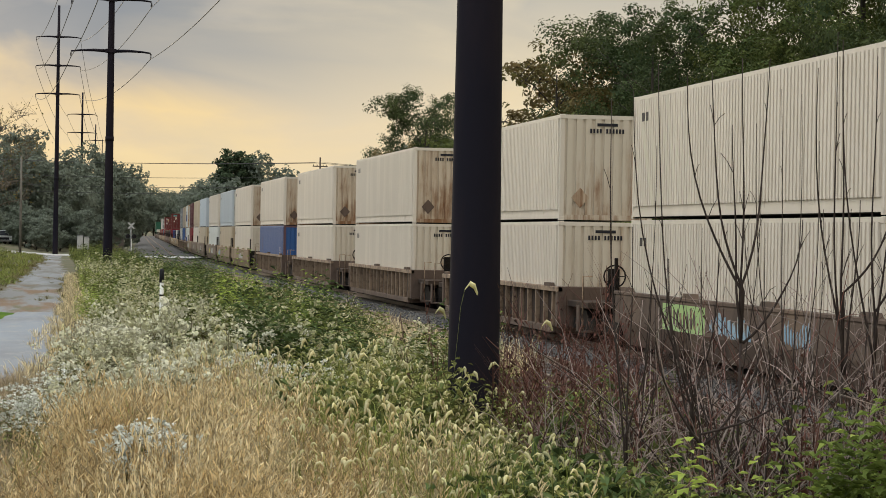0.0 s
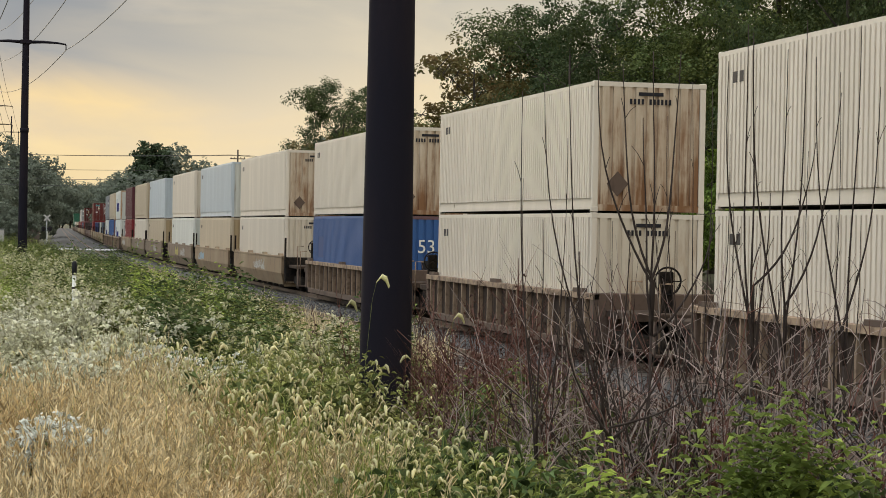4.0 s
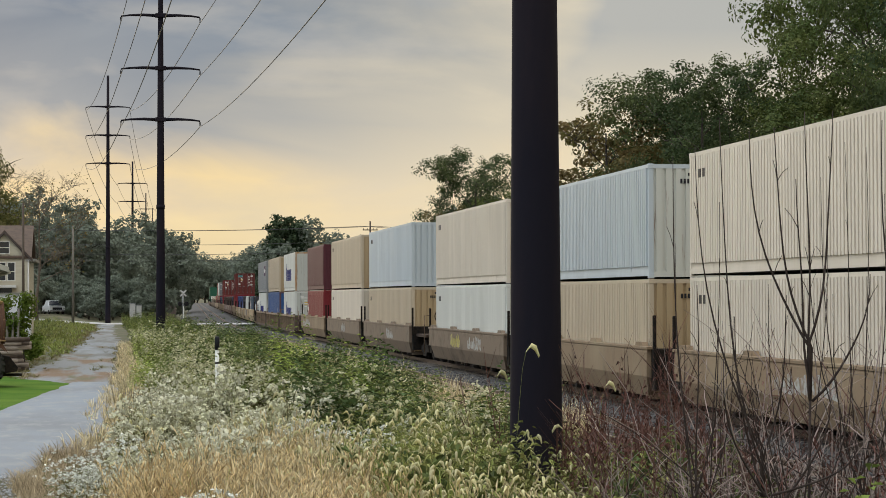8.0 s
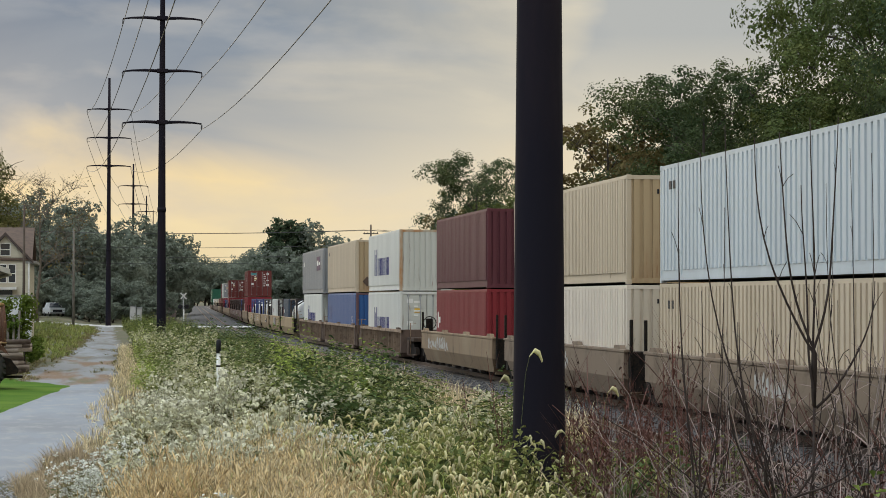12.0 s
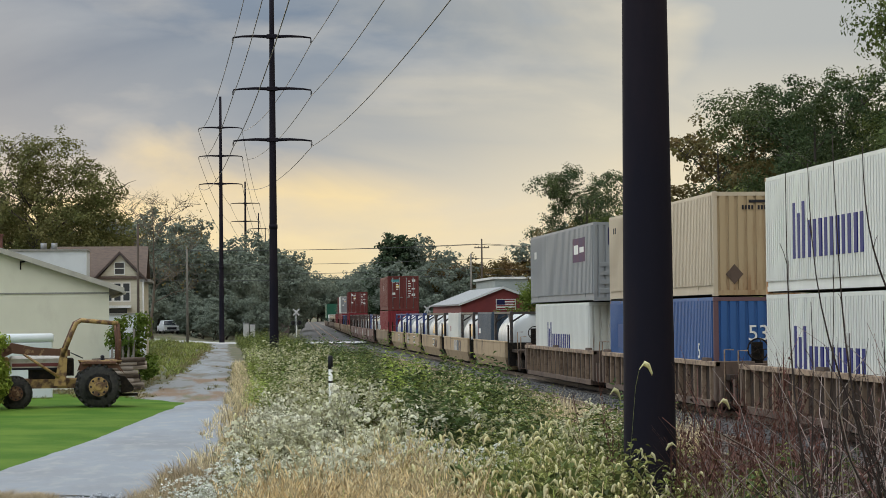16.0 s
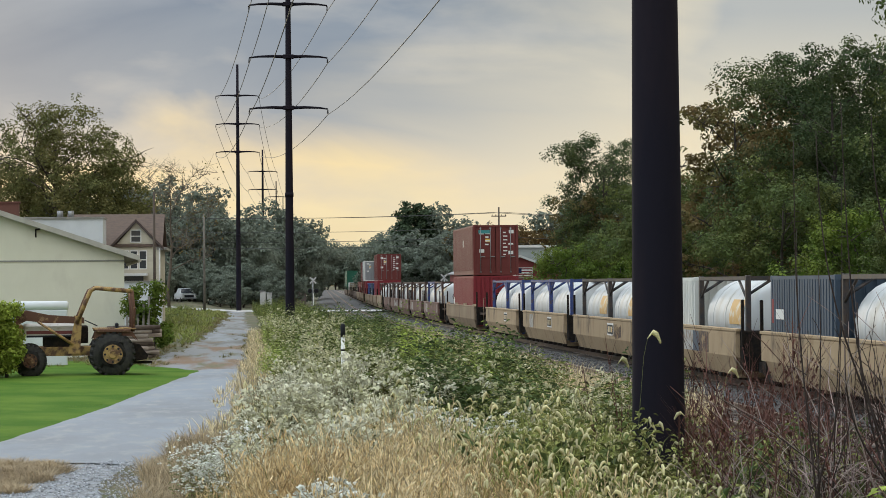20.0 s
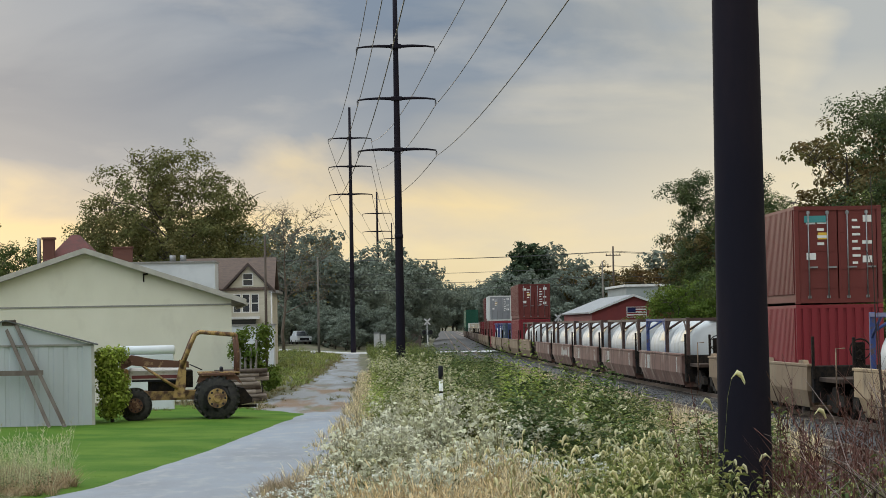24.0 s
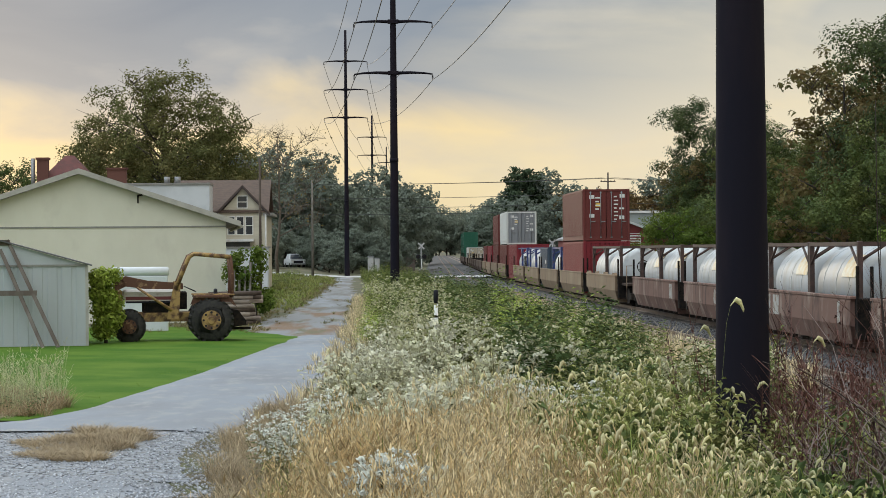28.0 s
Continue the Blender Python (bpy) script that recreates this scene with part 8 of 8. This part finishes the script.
scatter("dead_leaves", [leafy(k + 230, 1.4, 22, 0.085, 0.8) for k in range(6)], pl, DEAD_RED, "shrivelled reddish-brown leaves", "dead leaves")
xy = np.concatenate([patch(62, 6.95, 18.3, 0.42, 0.3, 31), patch(7, 5.35, 17.8, 0.16, 0.2, 37), patch(5, 6.0, 17.8, 0.12, 0.2, 32), patch(12, 7.6, 18.4, 0.2, 0.3, 38)])
scatter("bright_sapling_leaves", [leafy(k + 250, 1.3, 24, 0.20, 0.3) for k in range(5)], places(xy, 1.0, 31, 0.2, (0.75, 1.15)), WEED_LIGHT, "bright yellow-green young leaves", "leaves")
xy = np.concatenate([patch(46, 4.85, 60, 0.55, 1.5, 33), patch(26, 5.6, 52, 0.6, 1.0, 34), patch(20, 4.3, 40, 0.4, 0.8, 36)])
scatter("tall_bush_leaves", [leafy(k + 270, 1.55, 44, 0.17) for k in range(4)], places(xy, 1.0, 33, 0.15, (0.7, 1.15)), WEED_LIGHT, "taller leafy green bush among the weeds", "bush")


# bare saplings before the train
def sapling(x, y, shoots, r, seed, label="bare dark sapling with long upswept shoots"):
    """shoots: how far each swings to the side, its height, and where it leaves the stem."""
    rs = random.Random(seed)
    ob = thing("bare_sapling", label, "sapling", "bare saplings", m=pose(x, y, -0.05))
    fork = min(s_[2] for s_ in shoots)
    part("stem", Shape().tube([(0, 0, 0), (rs.uniform(-.03, .03), 0, fork * 0.5), (0, 0, fork + 0.04)], [r * 0.95, r * 0.85, r * 0.9], 8), STICK_DARK, ob)
    for k, (dx, h, z0) in enumerate(shoots):
        pts, dy = [], rs.uniform(-.25, .25)
        if z0 > fork:
            pts.append((0, 0, fork))
        for j in range(11):
            a = j / 10
            bx = 2 * a * (1 - a) * dx * 0.95 + a * a * dx
            bz = z0 + (h - z0) * (2 * a * (1 - a) * 0.36 + a * a)
            pts.append((bx + 0.02 * math.sin(a * 7 + k * 2) * (1 - a * 0.5), dy * a, bz))
        n = len(pts)
        shoot = part("shoot", Shape().tube(pts, [r * (0.95 - 0.68 * j / (n - 1)) for j in range(n)], 7), STICK_DARK, ob)
        for j in range(3):
            p = Vector(pts[rs.randint(3, n - 3)])
            d = Vector((rs.uniform(-.4, .4), rs.uniform(-.3, .3), rs.uniform(0.4, 1.0))) * rs.uniform(0.12, 0.35)
            part("twig", Shape().tube([p, p + d * 0.5 + Vector((0, 0, .02)), p + d], [r * 0.3, r * 0.22, 0.003], 5, caps=False), STICK_DARK, shoot)
    return ob


STICK_DARK = surface("dark_sapling_bark", (0.045, 0.033, 0.029), 0.9, gloss=0.15, other=(0.085, 0.067, 0.06), scale=3, low=0.5, high=0.7)
sapling(5.22, 19.8, [(-0.16, 4.1, 0.6), (0.06, 2.9, 0.5), (0.2, 2.5, 0.9)], 0.0126, 1)
sapling(5.92, 20.0, [(-0.58, 4.2, 1.3), (-0.40, 4.45, 1.1), (0.2, 2.8, 1.2), (-0.2, 2.6, 0.9)], 0.0133, 2)
sapling(6.42, 20.1, [(-0.58, 4.35, 2.3), (-0.32, 4.4, 2.3), (0.02, 4.55, 1.9), (0.25, 4.55, 2.35), (0.62, 3.0, 1.8), (-0.1, 3.9, 2.0)], 0.0155, 3)
sapling(7.45, 20.1, [(-0.38, 4.45, 1.8), (-0.2, 4.8, 1.6), (-0.05, 4.75, 2.0), (0.55, 3.7, 2.3), (0.1, 3.2, 1.5)], 0.0148, 4)
sapling(7.85, 20.3, [(-0.34, 4.7, 1.6), (-0.12, 4.6, 1.9), (0.12, 4.9, 1.7), (0.45, 4.2, 2.1)], 0.0141, 5)
sapling(5.55, 20.6, [(-0.3, 3.3, 0.5), (0.12, 3.7, 0.6), (0.3, 2.6, 0.8)], 0.0089, 11)
sapling(6.1, 19.5, [(-0.25, 2.9, 0.5), (0.25, 3.4, 0.7), (0.5, 2.4, 0.6), (-0.5, 2.2, 0.6)], 0.0089, 12)
sapling(6.78, 19.7, [(-0.35, 3.9, 0.8), (0.15, 4.2, 0.9), (0.4, 3.1, 0.7)], 0.0096, 13)
sapling(7.1, 20.6, [(-0.5, 3.5, 0.9), (-0.1, 4.3, 0.7), (0.35, 3.8, 1.0)], 0.0096, 14)
sapling(8.2, 19.9, [(-0.4, 3.6, 0.8), (0.1, 4.4, 0.9), (0.3, 3.0, 0.7)], 0.0096, 15)
sapling(8.6, 20.6, [(-0.3, 4.6, 1.7), (0.05, 4.9, 1.5), (0.3, 4.3, 1.9)], 0.0141, 6)
sapling(5.62, 18.7, [(-0.5, 2.25, 0.95), (0.55, 1.95, 0.95), (0.8, 1.5, 1.05)], 0.0141, 7, "dark forked sapling with bare shoots")
rs = np.random.RandomState(77)
for batch in range(5):
    s = Shape()
    for k in range(135):
        x, y = rs.uniform(4.9, 8.9), rs.uniform(19.0, 23.5)
        h = (0.6 + 2.3 * rs.rand() ** 1.6) * (0.55 + 0.45 * (x > 5.9))
        p, a, lean = Vector((x, y, -0.1)), rs.rand() * 6.28, rs.uniform(0.05, 0.9) * (1.6 if batch == 4 else 1.0)
        pts = [p]
        for j in range(5):  # crooked, now and then bowed over
            a += rs.uniform(-.5, .5)
            d = Vector((math.cos(a) * lean, math.sin(a) * lean * 0.5, 1.0 - 0.22 * j * lean)).normalized()
            p = p + d * h / 5
            pts.append(p)
        r = rs.uniform(.006, .012)
        s.tube(pts, [r * (1 - 0.14 * j) for j in range(6)], 5, caps=False)
        for j in (2, 3, 4):
            if rs.rand() < 0.75:
                b = rs.rand() * 6.28
                d = Vector((math.cos(b), math.sin(b) * 0.5, rs.uniform(0.1, 1.1))) * rs.uniform(0.15, 0.6)
                s.tube([pts[j], pts[j] + d * 0.5 + Vector((0, 0, 0.03)), pts[j] + d], [r * 0.6, r * 0.45, 0.003], 4, caps=False)
    single("stick_thicket", s, (STICK_DARK, DEAD_RED, STICK, STICK, STICK)[batch], "tangle of thin reddish bare sticks" if batch == 1 else "tangle of thin crooked bare sticks", "dead sticks", kind="stuff")


# ---- what moves ----
def motions():
    for ob, u, z in MOVING:
        rows = []
        for k in range(15):
            t = 2.0 * k
            y = u - SPEED * t
            x, turn = line_at(y + 6.0)
            x0 = line_at(y)[0]
            rows.append((t, pose(x0, y, z, 0, 0, turn)))
        walk(ob, rows)


motions()
